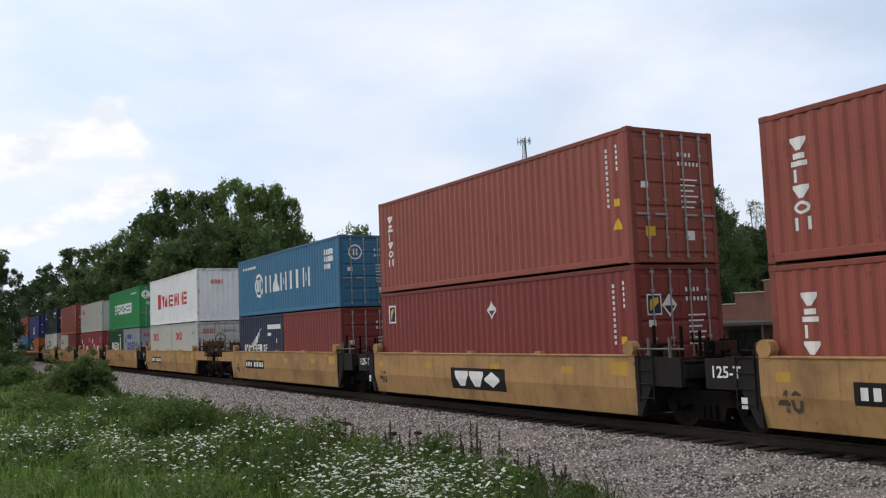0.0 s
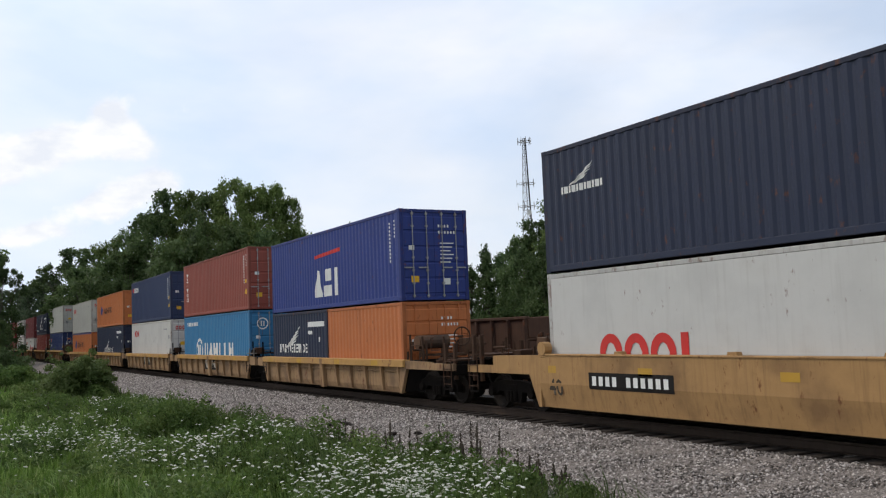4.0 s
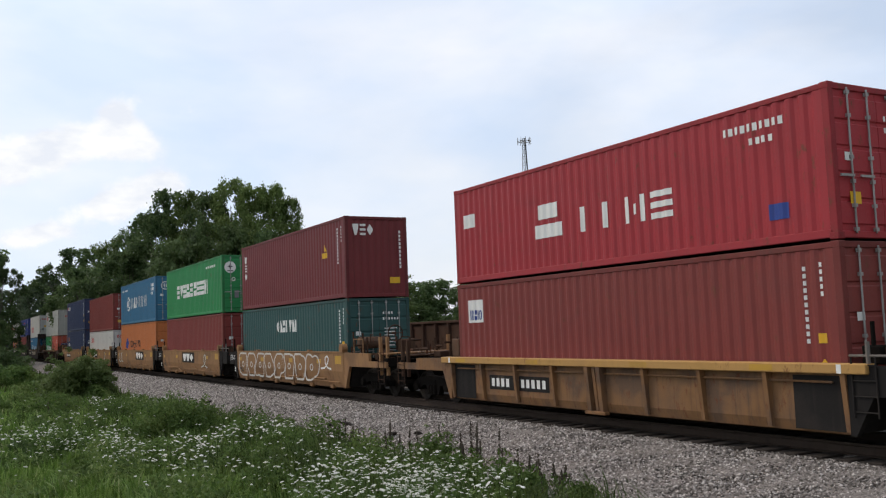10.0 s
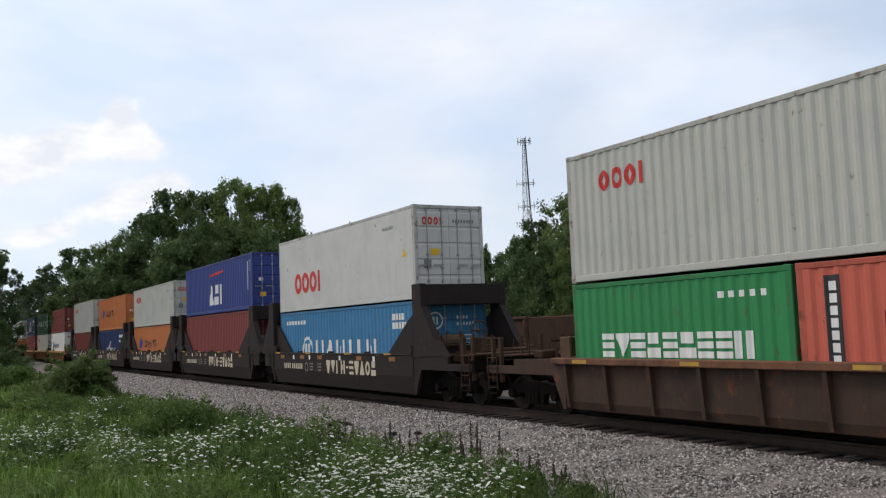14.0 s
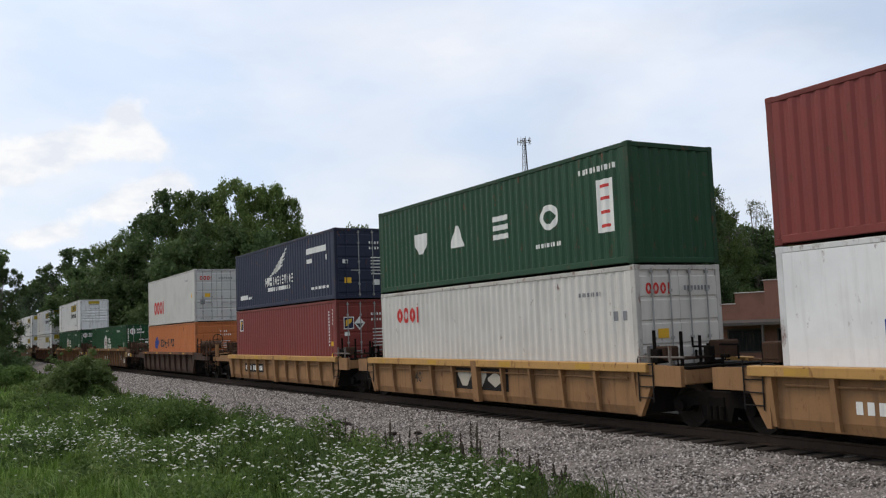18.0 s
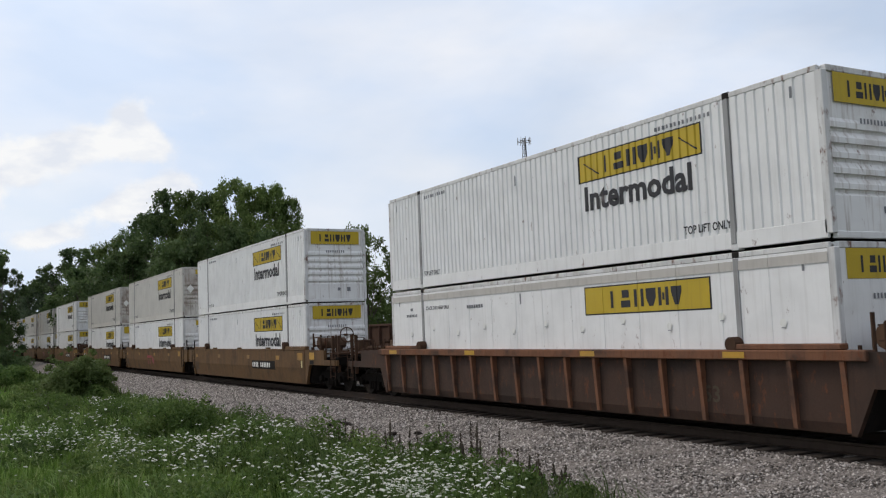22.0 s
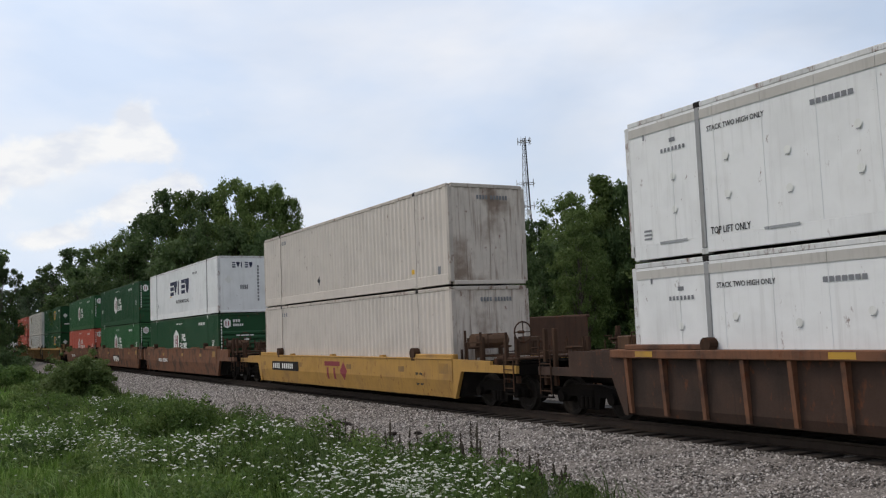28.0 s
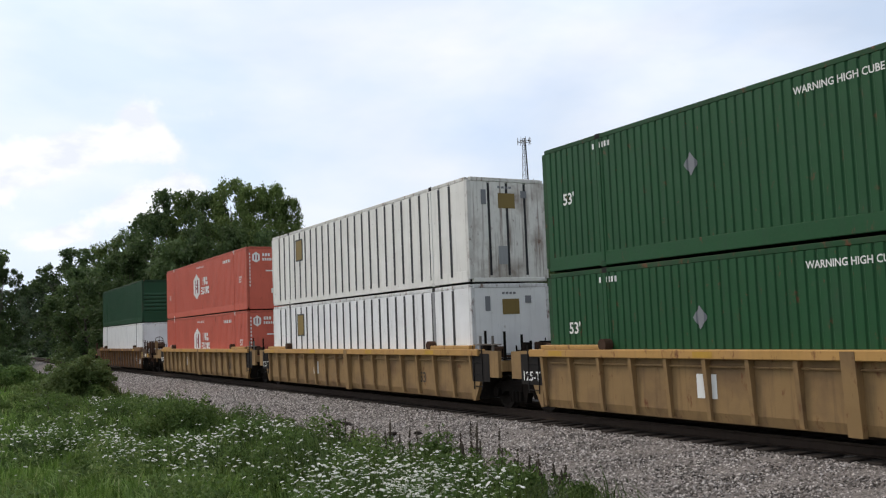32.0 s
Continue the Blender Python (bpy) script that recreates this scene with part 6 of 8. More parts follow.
# rear end of the upper box at 0 s, car, front and rear end of the car, paint on the car, upper box, lower box or boxes (rear one first)
TRAIN = [
    (-11.05, "A", "jj", "tP", "upword8", "upword8"), (-26.68, "A", "jj", "T", "upword", "flagmark_d"), (-42.22, "A", "jc", "P", "ringed8", "wing20 red20"),
    (-62.07, "A", "cj", "P", "redword", "redmark20 redmark20"), (-77.75, "A", "jj", "t", "slab", "spaced20 bluemark20"), (-93.48, "A", "jj", "t", "redmark8p", "capword20 capword20"), (-109.10, "A", "jj", "t", "upword", "redmark20 red20"), (-124.80, "A", "jc", "P", "wingS", "redmarkR"),
    (-144.62, "B", "cj", "", "threebig", "wing20 orange20"), (-160.07, "B", "jj", "T", "upword", "ringedF"), (-175.60, "B", "jj", "T", "cornerword", "redmarkw9"), (-191.12, "B", "jj", "T", "anchor8", "wingL"), (-206.60, "B", "jc", "p", "redmark9", "anchorT"),
    (-226.60, "C", "cj", "p", "redmark9", "crossed"), (-242.30, "C", "jj", "T", "wing8", "flagmark"), (-258.07, "C", "jj", "T", "dred9", "redmark20 redword20"), (-274.00, "C", "jj", "T", "redmarkw8", "redmarkw9"), (-289.74, "C", "jc", "P", "capword", "bluelabel"),
    (-309.60, "D", "cj", "G", "upright", "midword"), (-325.12, "D", "jj", "Ts", "slab", "red9"), (-340.50, "D", "jj", "Us", "ringed9", "anchorL9"), (-356.10, "D", "jj", "Vs", "red9", "redmarkS"), (-371.47, "D", "jc", "P", "cornerword", "crossedN"),
    (-391.75, "E", "cc", "", "redmark9p", "slab20 banner20"),
    (-411.55, "F", "cj", "W", "redmarkR", "ringedL"), (-427.40, "F", "jj", "W", "threebig8", "red9"), (-442.70, "F", "jj", "W", "redmark8", "anchorL"), (-457.99, "F", "jj", "W", "anchor8", "wingL8"), (-473.35, "F", "jc", "W", "redmark9", "red8"),
    (-493.12, "G", "cj", "p", "red8", "anchorW"), (-508.93, "G", "jj", "T", "spaced", "redmarkw9"), (-524.88, "G", "jc", "P", "wing8", "flagmark"),
    (-544.81, "E", "cc", "", "redmarkR", "anchorL"),
    (-568.45, "H", "cc", "T", "", "hexaD"), (-591.85, "H", "cc", "", "goldpanels", "hexa"), (-615.47, "M", "cc", "", "goldpanel", "goldpanelp"),
    (-639.10, "I", "cj", "P", "goldpanel", "goldpanel"), (-658.65, "I", "jj", "t", "goldpanelgs", "goldpanels"), (-678.30, "I", "jc", "P", "goldpanelgs", "goldpanel"), (-701.94, "I", "cj", "P", "goldpanel", "goldpanel"), (-721.52, "I", "jj", "t", "goldpanelgs", "goldpanel"), (-741.20, "I", "jc", "", "goldpanelg", "goldpanel"),
    (-764.75, "M", "cc", "", "goldpanelp", "goldpanelp"), (-788.40, "J", "cc", "tP", "uw", "uw"),
    (-811.90, "K", "cj", "P", "slant", "hexa"), (-831.70, "K", "jj", "T", "hexa", "hexal"), (-851.50, "K", "jc", "P", "hexal", "hexao"),
    (-875.05, "L", "cj", "", "squaremark", "squaremark"), (-894.70, "L", "jj", "", "squared", "squarew"), (-914.40, "L", "jc", "", "hexar", "hexar"), (-938.00, "H", "cc", "", "dgreen", "wlow"),
]
ROLLING = []


def build_train():
    floor = 0.30
    for s, kind, ends, art, up, low in TRAIN:
        L = 16.154 if CARS[kind][1] > 7 else 12.192
        x = s + L / 2
        c = car(kind, ends[0], ends[1], art)
        ROLLING.append((c, Vector((x, TRACK_Y, 0.0))))
        z = floor
        names = low.split()
        for i, n in enumerate(names):
            b = container(*BOX[n])
            dx = 0.0 if len(names) == 1 else (-3.048 - 0.019 if i == 0 else 3.048 + 0.019)
            ROLLING.append((b, Vector((x + dx, TRACK_Y, z))))
        z += BOX[names[0]][3] + 0.02
        if up:
            b = container(*BOX[up])
            ROLLING.append((b, Vector((x, TRACK_Y, z))))
    for ob, p in ROLLING:
        ob.matrix_basis = Matrix.Translation(p)


build_train()

# ---------------------------------------------------------------- ground, track bed and track
GROUND_Z = -0.87
RNG = np.random.default_rng(4)


def ground_height(x, y):
    """The verge lies below the track; it rises under the camera's stand and rolls a little."""
    r = np.hypot(x + 1.0, y)
    rise = np.clip((7.0 - r) / 5.0, 0, 1)
    rise = rise * rise * (3 - 2 * rise) * 1.25
    return GROUND_Z + rise + 0.05 * np.sin(x * 0.37 + 1.1 * np.sin(y * 0.3)) * np.clip((9.3 - y) / 3, 0, 1) - 0.25 * np.clip((y - 22) / 20, 0, 1)


def build_ground():
    def axis(lo, hi, step, far):
        a = np.arange(lo, hi, step)
        out, d = [], step
        v = lo
        while v > -far:
            d *= 1.5
            v -= d
            out.append(v)
        up, v, d = [], hi, step
        while v < far:
            up.append(v)
            d *= 1.5
            v += d
        return np.concatenate([out[::-1], a, up])
    xs, ys = axis(-80, 12, 1.0, 4000), axis(-12, 24, 0.6, 4000)
    X, Y = np.meshgrid(xs, ys, indexing="ij")
    V = np.stack([X, Y, ground_height(X, Y)], -1).reshape(-1, 3)
    n, m = X.shape
    i = np.arange((n - 1) * m).reshape(n - 1, m)[:, :-1].ravel()
    F = np.stack([i, i + m, i + m + 1, i + 1], -1)
    mat = speckled("verge_soil", [(0.30, (0.022, 0.035, 0.010)), (0.48, (0.045, 0.075, 0.018)), (0.60, (0.085, 0.105, 0.035)), (0.72, (0.13, 0.11, 0.06))], 3.0, 0.95, 0.6, coarse=0.05)
    tagged(new("ground", big("ground", V, F, mat, True)), "grassy green verge and field", "ground", kind="structure")


def ballast_height(y):
    return np.interp(y, [8.5, 9.25, 12.3, 12.5, 16.6, 16.9, 18.3], [-1.0, -0.86, -0.345, -0.315, -0.315, -0.36, -0.95])


def build_bed():
    xs = np.concatenate([np.arange(-520, -70, 6.0), np.arange(-70, 10, 0.5), np.arange(10, 200, 6.0)])
    ys = np.array([8.5, 8.8, 9.1, 9.4, 9.9, 10.3, 10.7, 11.1, 11.5, 11.9, 12.2, 12.5, 13.2, 13.9, 14.6, 15.3, 15.9, 16.6, 17.0, 18.3])
    X, Y = np.meshgrid(xs, ys, indexing="ij")
    wob = 0.25 * np.sin(X * 0.8 + 1.3 * np.sin(X * 0.31)) * (np.abs(Y - 8.9) < 0.5)
    Z = ballast_height(Y) + RNG.normal(0, 0.012, X.shape)
    V = np.stack([X, Y + wob, Z], -1).reshape(-1, 3)
    n, m = X.shape
    i = np.arange((n - 1) * m).reshape(n - 1, m)[:, :-1].ravel()
    F = np.stack([i, i + m, i + m + 1, i + 1], -1)
    mat = speckled("ballast_bed", [(0.34, (0.03, 0.027, 0.024)), (0.46, (0.15, 0.132, 0.119)), (0.56, (0.245, 0.219, 0.20)), (0.68, (0.39, 0.356, 0.33))], 22.0, 0.95, 1.0, detail=3.0, coarse=2.3, dist=0.05)
    tagged(new("track_bed", big("track_bed", V, F, mat, False)), "grey crushed-stone bed under the railway", "ballast", kind="structure")
    # oily stones, coloured darker still for the shade under and beyond the train
    oil_shade = speckled("shaded_oily_ballast", [(0.34, (0.008, 0.006, 0.005)), (0.5, (0.024, 0.019, 0.015)), (0.7, (0.055, 0.044, 0.036))], 22.0, 0.95, 1.0, detail=3.0, coarse=2.3, dist=0.05)
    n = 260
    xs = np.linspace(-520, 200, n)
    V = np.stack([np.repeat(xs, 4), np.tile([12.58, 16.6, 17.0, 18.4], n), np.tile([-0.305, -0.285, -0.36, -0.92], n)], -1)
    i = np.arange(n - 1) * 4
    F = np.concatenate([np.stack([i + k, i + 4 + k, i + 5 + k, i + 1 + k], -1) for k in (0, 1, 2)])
    tagged(new("oily_bed", big("oily_bed", V, F, oil_shade)), "dark oily stones with the shade of the train in their colour", "ballast", kind="structure")
    # loose stones where the bed shows
    N = 100000
    r = np.exp(RNG.uniform(math.log(9.0), math.log(75.0), N))
    y = RNG.uniform(8.75, 12.66, N)
    x = -np.sqrt(np.maximum(r * r - y * y, 0.0)) + RNG.uniform(-0.5, 0.5, N)
    z = ballast_height(y) + 0.006
    size = RNG.uniform(0.012, 0.031, N) * (1 + r / 60)
    base = np.array([(1, 0, 0), (-1, 0, 0), (0, 1, 0), (0, -1, 0), (0, 0, 1), (0, 0, -1)], float)
    V = base[None] * RNG.uniform(0.55, 1.2, (N, 6, 1)) + RNG.normal(0, 0.18, (N, 6, 3))
    V[:, :, 2] *= 0.7
    a = RNG.uniform(0, 6.283, N)
    ca, sa = np.cos(a)[:, None], np.sin(a)[:, None]
    V[:, :, 0], V[:, :, 1] = V[:, :, 0] * ca - V[:, :, 1] * sa, V[:, :, 0] * sa + V[:, :, 1] * ca
    V = V * size[:, None, None] + np.stack([x, y, z], -1)[:, None]
    T = np.array([(0, 2, 4), (2, 1, 4), (1, 3, 4), (3, 0, 4), (2, 0, 5), (1, 2, 5), (3, 1, 5), (0, 3, 5)])
    F = (T[None] + (np.arange(N) * 6)[:, None, None]).reshape(-1, 3)
    mat = islands("ballast_stone", [(0.0, (0.05, 0.044, 0.039)), (0.35, (0.175, 0.155, 0.141)), (0.7, (0.315, 0.284, 0.262)), (1.0, (0.60, 0.555, 0.52))], 0.95)
    tagged(new("ballast_stones", big("ballast_stones", V.reshape(-1, 3), F, mat)), "loose grey crushed stones on the track bed", "ballast", kind="stuff")


def build_track():
    root = thing("railway_track", "railway track of steel rails on dark wooden ties", "track", kind="structure", at=Matrix.Translation((0, TRACK_Y, RAIL_Z)))
    steel = grime("rail_steel", (0.05, 0.034, 0.025), dirt=(0.02, 0.015, 0.012), rough=0.7, amount=0.5, spec=0.2)
    for y in (-0.755, 0.755):
        s = Shape().prism_x([(y - 0.036, 0), (y + 0.036, 0), (y + 0.036, -0.035), (y + 0.009, -0.05), (y + 0.009, -0.165), (y + 0.07, -0.18), (y + 0.07, -0.192), (y - 0.07, -0.192), (y - 0.07, -0.18), (y - 0.009, -0.165), (y - 0.009, -0.05), (y - 0.036, -0.035)], -520, 200)
        part("rail", s, steel, root)
    wood = grime("tie_wood", (0.026, 0.020, 0.016), dirt=(0.045, 0.036, 0.03), rough=0.9, amount=0.5, streak=0.2, bump=0.2)
    tie = Shape().rounded(-0.115, 0.115, -1.36, 1.36, -0.36, -0.188, 0.012).mesh("tie")
    rnd = random.Random(3)
    for i in range(240):
        part("tie", tie, wood, root, at=Matrix.Translation((3.0 - 0.53 * i + rnd.uniform(-0.03, 0.03), rnd.uniform(-0.07, 0.07), rnd.uniform(0.0, 0.012))) @ pose(0, 0, 0, 0, 0, rnd.uniform(-1.5, 1.5)))


def build_scraps():
    wood = MATS["tie_wood"] if "tie_wood" in MATS else grime("tie_wood", (0.026, 0.020, 0.016), dirt=(0.045, 0.036, 0.03), rough=0.9, amount=0.5, streak=0.2, bump=0.2)
    for i, (x, y, n, turn) in enumerate(SCRAPS):
        s = Shape().prism_y([(-n, 0.0), (-n * 0.7, 0.05), (n * 0.2, 0.075), (n, 0.03), (n * 0.8, -0.02)], -0.06, 0.05)
        z = float(ballast_height(np.array(y))) + 0.03
        ob = new("wood_scrap", s.mesh("wood_scrap"))
        ob.data.materials[0] = wood
        ob.matrix_basis = pose(x, y, z, 0, -14 if i % 2 else 9, turn)
        tagged(ob, "dark splintered scrap of old tie on the stones", "scrap", "wood scraps on the ballast")


SCRAPS = ((-24.6, 10.5, 0.30, 20), (-25.2, 10.2, 0.14, -30), (-28.0, 10.0, 0.22, 35), (-21.4, 10.4, 0.20, -12), (-20.6, 10.7, 0.12, 60), (-38.5, 10.2, 0.25, 10))
build_ground()
build_bed()
build_scraps()


# ---------------------------------------------------------------- plants
def leafage(name, dark, mid, light):
    """Leaves: the green drifts from bough to bough and a little from leaf to leaf; some light passes through."""
    m, nt, b = tree_of(name)
    N, L = nt.nodes.new, nt.links.new
    g, r, co, nz, mx = N("ShaderNodeNewGeometry"), N("ShaderNodeValToRGB"), N("ShaderNodeTexCoord"), N("ShaderNodeTexNoise"), N("ShaderNodeMix")
    nz.inputs["Scale"].default_value, nz.inputs["Detail"].default_value = 0.45, 3.0
    L(co.outputs["Object"], nz.inputs["Vector"])
    sp = N("ShaderNodeMapRange")
    sp.inputs[1].default_value, sp.inputs[2].default_value = 0.3, 0.7
    L(nz.outputs[0], sp.inputs[0])
    mx.inputs[0].default_value = 0.4
    L(sp.outputs[0], mx.inputs[2])
    L(g.outputs["Random Per Island"], mx.inputs[3])
    e = r.color_ramp.elements
    e.new(0.5)
    for k, (p, c) in enumerate(((0.1, dark), (0.5, mid), (0.9, light))):
        e[k].position, e[k].color = p, (*c, 1)
    L(mx.outputs[0], r.inputs[0])
    hv, info, q = N("ShaderNodeHueSaturation"), N("ShaderNodeObjectInfo"), N("ShaderNodeMapRange")
    q.inputs[3].default_value, q.inputs[4].default_value = 0.78, 1.2
    L(info.outputs["Random"], q.inputs[0])
    L(q.outputs[0], hv.inputs["Value"])
    L(r.outputs[0], hv.inputs["Color"])
    L(hv.outputs[0], b.inputs["Base Color"])
    b.inputs["Roughness"].default_value, b.inputs["Specular IOR Level"].default_value = 0.6, 0.2
    t, x = N("ShaderNodeBsdfTranslucent"), N("ShaderNodeMixShader")
    L(hv.outputs[0], t.inputs[0])
    x.inputs[0].default_value = 0.4
    L(b.outputs[0], x.inputs[1])
    L(t.outputs[0], x.inputs[2])
    L(x.outputs[0], nt.nodes["Material Output"].inputs[0])
    return m


def leaf_cloud(rng, centres, radii, count, size, flat=0.75):
    """Leaves as small bent quads, set mostly near the skin of many clumps."""
    k = rng.choice(len(centres), count, p=radii ** 2 / np.sum(radii ** 2))
    d = rng.normal(size=(count, 3))
    d /= np.linalg.norm(d, axis=1)[:, None]
    rad = radii[k] * rng.uniform(0.25, 1.08, count) ** 0.5
    P = centres[k] + d * rad[:, None] * np.array([1, 1, flat])
    nrm = d + rng.normal(0, 0.7, (count, 3)) + np.array([0, 0, 0.35])
    nrm /= np.linalg.norm(nrm, axis=1)[:, None]
    t = np.cross(nrm, rng.normal(size=(count, 3)))
    t /= np.linalg.norm(t, axis=1)[:, None]
    b = np.cross(nrm, t)
    s = (size * rng.uniform(0.6, 1.3, count))[:, None]
    V = np.stack([P - t * s, P - b * s * 0.55 + nrm * s * 0.12, P + t * s, P + b * s * 0.55 + nrm * s * 0.12], 1).reshape(-1, 3)
    return V, np.arange(count * 4).reshape(-1, 4)


FOLIAGE = {
    "deep": leafage("leaves_deep", (0.044, 0.076, 0.028), (0.092, 0.142, 0.054), (0.150, 0.205, 0.085)),
    "mid": leafage("leaves_mid", (0.058, 0.094, 0.026), (0.125, 0.178, 0.054), (0.195, 0.25, 0.09)),
    "far": leafage("leaves_far", (0.042, 0.070, 0.036), (0.068, 0.098, 0.052), (0.09, 0.12, 0.07)),
    "pale": leafage("leaves_pale", (0.10, 0.12, 0.07), (0.17, 0.19, 0.13), (0.24, 0.26, 0.19)),
    "weed": leafage("leaves_weed", (0.034, 0.070, 0.015), (0.095, 0.155, 0.037), (0.200, 0.265, 0.080)),
}
BARK = speckled("bark", [(0.3, (0.03, 0.024, 0.018)), (0.5, (0.09, 0.075, 0.06)), (0.7, (0.16, 0.14, 0.12))], 6.0, 0.95, 0.9)


def quads_at(rng, P, size):
    """A leaf at each place, turned at random, a little more often facing up."""
    count = len(P)
    nrm = rng.normal(0, 1.0, (count, 3)) + np.array([0, 0, 0.5])
    nrm /= np.linalg.norm(nrm, axis=1)[:, None]
    t = np.cross(nrm, rng.normal(size=(count, 3)))
    t /= np.linalg.norm(t, axis=1)[:, None]
    b = np.cross(nrm, t)
    q = (size * rng.uniform(0.5, 1.3, count))[:, None]
    return np.stack([P - t * q, P - b * q * 0.6 + nrm * q * 0.15, P + t * q, P + b * q * 0.6 + nrm * q * 0.15], 1).reshape(-1, 3)


def tree_parts(seed, h, spread, low, n_limb, leaves, size, shape="round", n_clump=95):
    """A tapered trunk with limbs; the limbs carry clumps, the clumps twigs, and the twigs sprays of leaves."""
    rng = np.random.default_rng(seed)
    s = Shape()
    lean = rng.normal(0, 0.02, 2) * h
    pts = [Vector((lean[0] * f * f + 0.12 * math.sin(5 * f + seed), lean[1] * f * f, h * 0.86 * f)) for f in np.linspace(0, 1, 7)]
    rad = [0.018 * h * (1 - 0.9 * f) for f in np.linspace(0, 1, 7)]
    for i in range(6):
        s.tube(pts[i], pts[i + 1], rad[i], rad[i + 1], n=8, cap=False)
    # clumps of several sizes inside a crown that bulges differently on every side
    f = rng.beta(1.3, 1.0, n_clump)
    if shape == "round":
        wide = np.sqrt(np.clip(1 - ((f - 0.44) / 0.60) ** 2, 0.02, 1))
    elif shape == "cone":
        wide = np.clip(1.04 - f, 0, 1) ** 0.8 * np.clip(f * 6 + 0.35, 0, 1)
    else:
        wide = (0.5 + 0.38 * np.sin(f * 9 + seed)) * np.clip((1.05 - f) * 4, 0.1, 1)
    a = rng.uniform(0, 6.283, n_clump)
    bulge = 1 + 0.22 * np.sin(2 * a + seed) + 0.16 * np.sin(3 * a + 5 * f + 2.0 * seed) + 0.14 * np.sin(11 * f + a)
    r = spread * wide * bulge * rng.uniform(0.12, 1.0, n_clump) ** 0.55
    C = np.stack([r * np.cos(a), r * np.sin(a), h * (low + (1 - low) * f)], -1)
    C[:, 0] += lean[0] * f * f
    C[:, 1] += lean[1] * f * f
    rc = spread * rng.choice([0.17, 0.24, 0.33], n_clump, p=[0.35, 0.4, 0.25]) * rng.uniform(0.8, 1.2, n_clump) * (1.12 - 0.5 * f)
    if shape == "ragged":
        rc *= 0.72
    n_twig = 16
    d = rng.normal(size=(n_clump, n_twig, 3))
    d /= np.linalg.norm(d, axis=2)[:, :, None]
    T = C[:, None] + d * (rc[:, None] * rng.uniform(0.25, 1.1, (n_clump, n_twig)))[:, :, None] * np.array([1, 1, 0.85])
    T = T.reshape(-1, 3)
    rt = np.repeat(rc, n_twig) * rng.uniform(0.22, 0.55, len(T))
    k = rng.choice(len(T), leaves, p=rt ** 1.5 / np.sum(rt ** 1.5))
    P = T[k] + rng.normal(0, 0.62, (leaves, 3)) * rt[k][:, None] * np.array([1, 1, 0.8])
    P[:, 2] *= h / np.quantile(P[:, 2], 0.9985)
    P = P[P[:, 2] < h * 1.02]
    P[:, 2] = np.maximum(P[:, 2], 0.05)
    V = quads_at(rng, P, size)
    for i in rng.choice(n_clump, min(n_limb, n_clump), replace=False):
        c = Vector(C[i])
        j = max(1, min(5, int(6 * max(0.1, c.z / h - 0.2))))
        mid = pts[j].lerp(c, 0.5) + Vector((0, 0, -0.02 * h))
        s.tube(pts[j], mid, rad[j] * 0.55, rad[j] * 0.3, n=5, cap=False)
        s.tube(mid, c, rad[j] * 0.3, 0.015, n=5, cap=False)
    return s, V, np.arange(len(P) * 4).reshape(-1, 4)


TREE_KINDS = {}


def tree_kind(key, foliage, *args):
    s, V, F = tree_parts(*args)
    TREE_KINDS[key] = (s.mesh("trunk", True), big("crown", V, F, None), FOLIAGE[foliage], args[1])


tree_kind("broad_a", "deep", 11, 18.0, 5.0, 0.10, 30, 24000, 0.18, "round", 130)
tree_kind("broad_b", "mid", 12, 18.0, 4.6, 0.12, 30, 24000, 0.17, "round", 150)
tree_kind("broad_c", "deep", 13, 18.0, 4.4, 0.08, 30, 24000, 0.17, "round", 125)
tree_kind("tall", "mid", 14, 16.0, 3.4, 0.08, 30, 20000, 0.16, "cone", 130)
tree_kind("thin", "mid", 15, 12.0, 3.6, 0.10, 24, 11000, 0.14, "round", 70)
tree_kind("open", "mid", 21, 17.0, 4.2, 0.12, 14, 23000, 0.155, "round", 120)
tree_kind("wide", "deep", 16, 12.0, 4.4, 0.02, 26, 15000, 0.19, "round", 115)
tree_kind("low", "deep", 22, 6.0, 3.2, 0.02, 16, 3500, 0.22, "round", 60)
tree_kind("pine", "deep", 17, 12.0, 3.0, 0.10, 30, 11000, 0.14, "cone", 90)
tree_kind("far", "far", 18, 18.0, 5.6, 0.02, 20, 9000, 0.34, "round", 110)
tree_kind("bare", "pale", 19, 14.0, 4.6, 0.25, 60, 4000, 0.10, "ragged", 70)


def tree(kind, x, y, h, turn=0.0, wide=1.0, label="leafy green deciduous tree in a wood", base=None):
    trunk, crown, mat, h0 = TREE_KINDS[kind]
    k = h / h0
    root = thing("tree", label, "tree", "trees behind the railway", at=pose(x, y, (GROUND_Z - 0.25 if base is None else base), 0, 0, turn) @ Matrix.Diagonal((k * wide, k * wide, k, 1)))
    part("trunk", trunk, BARK, root, "grey-brown trunk and limbs")
    part("crown", crown, mat, root)
    return root


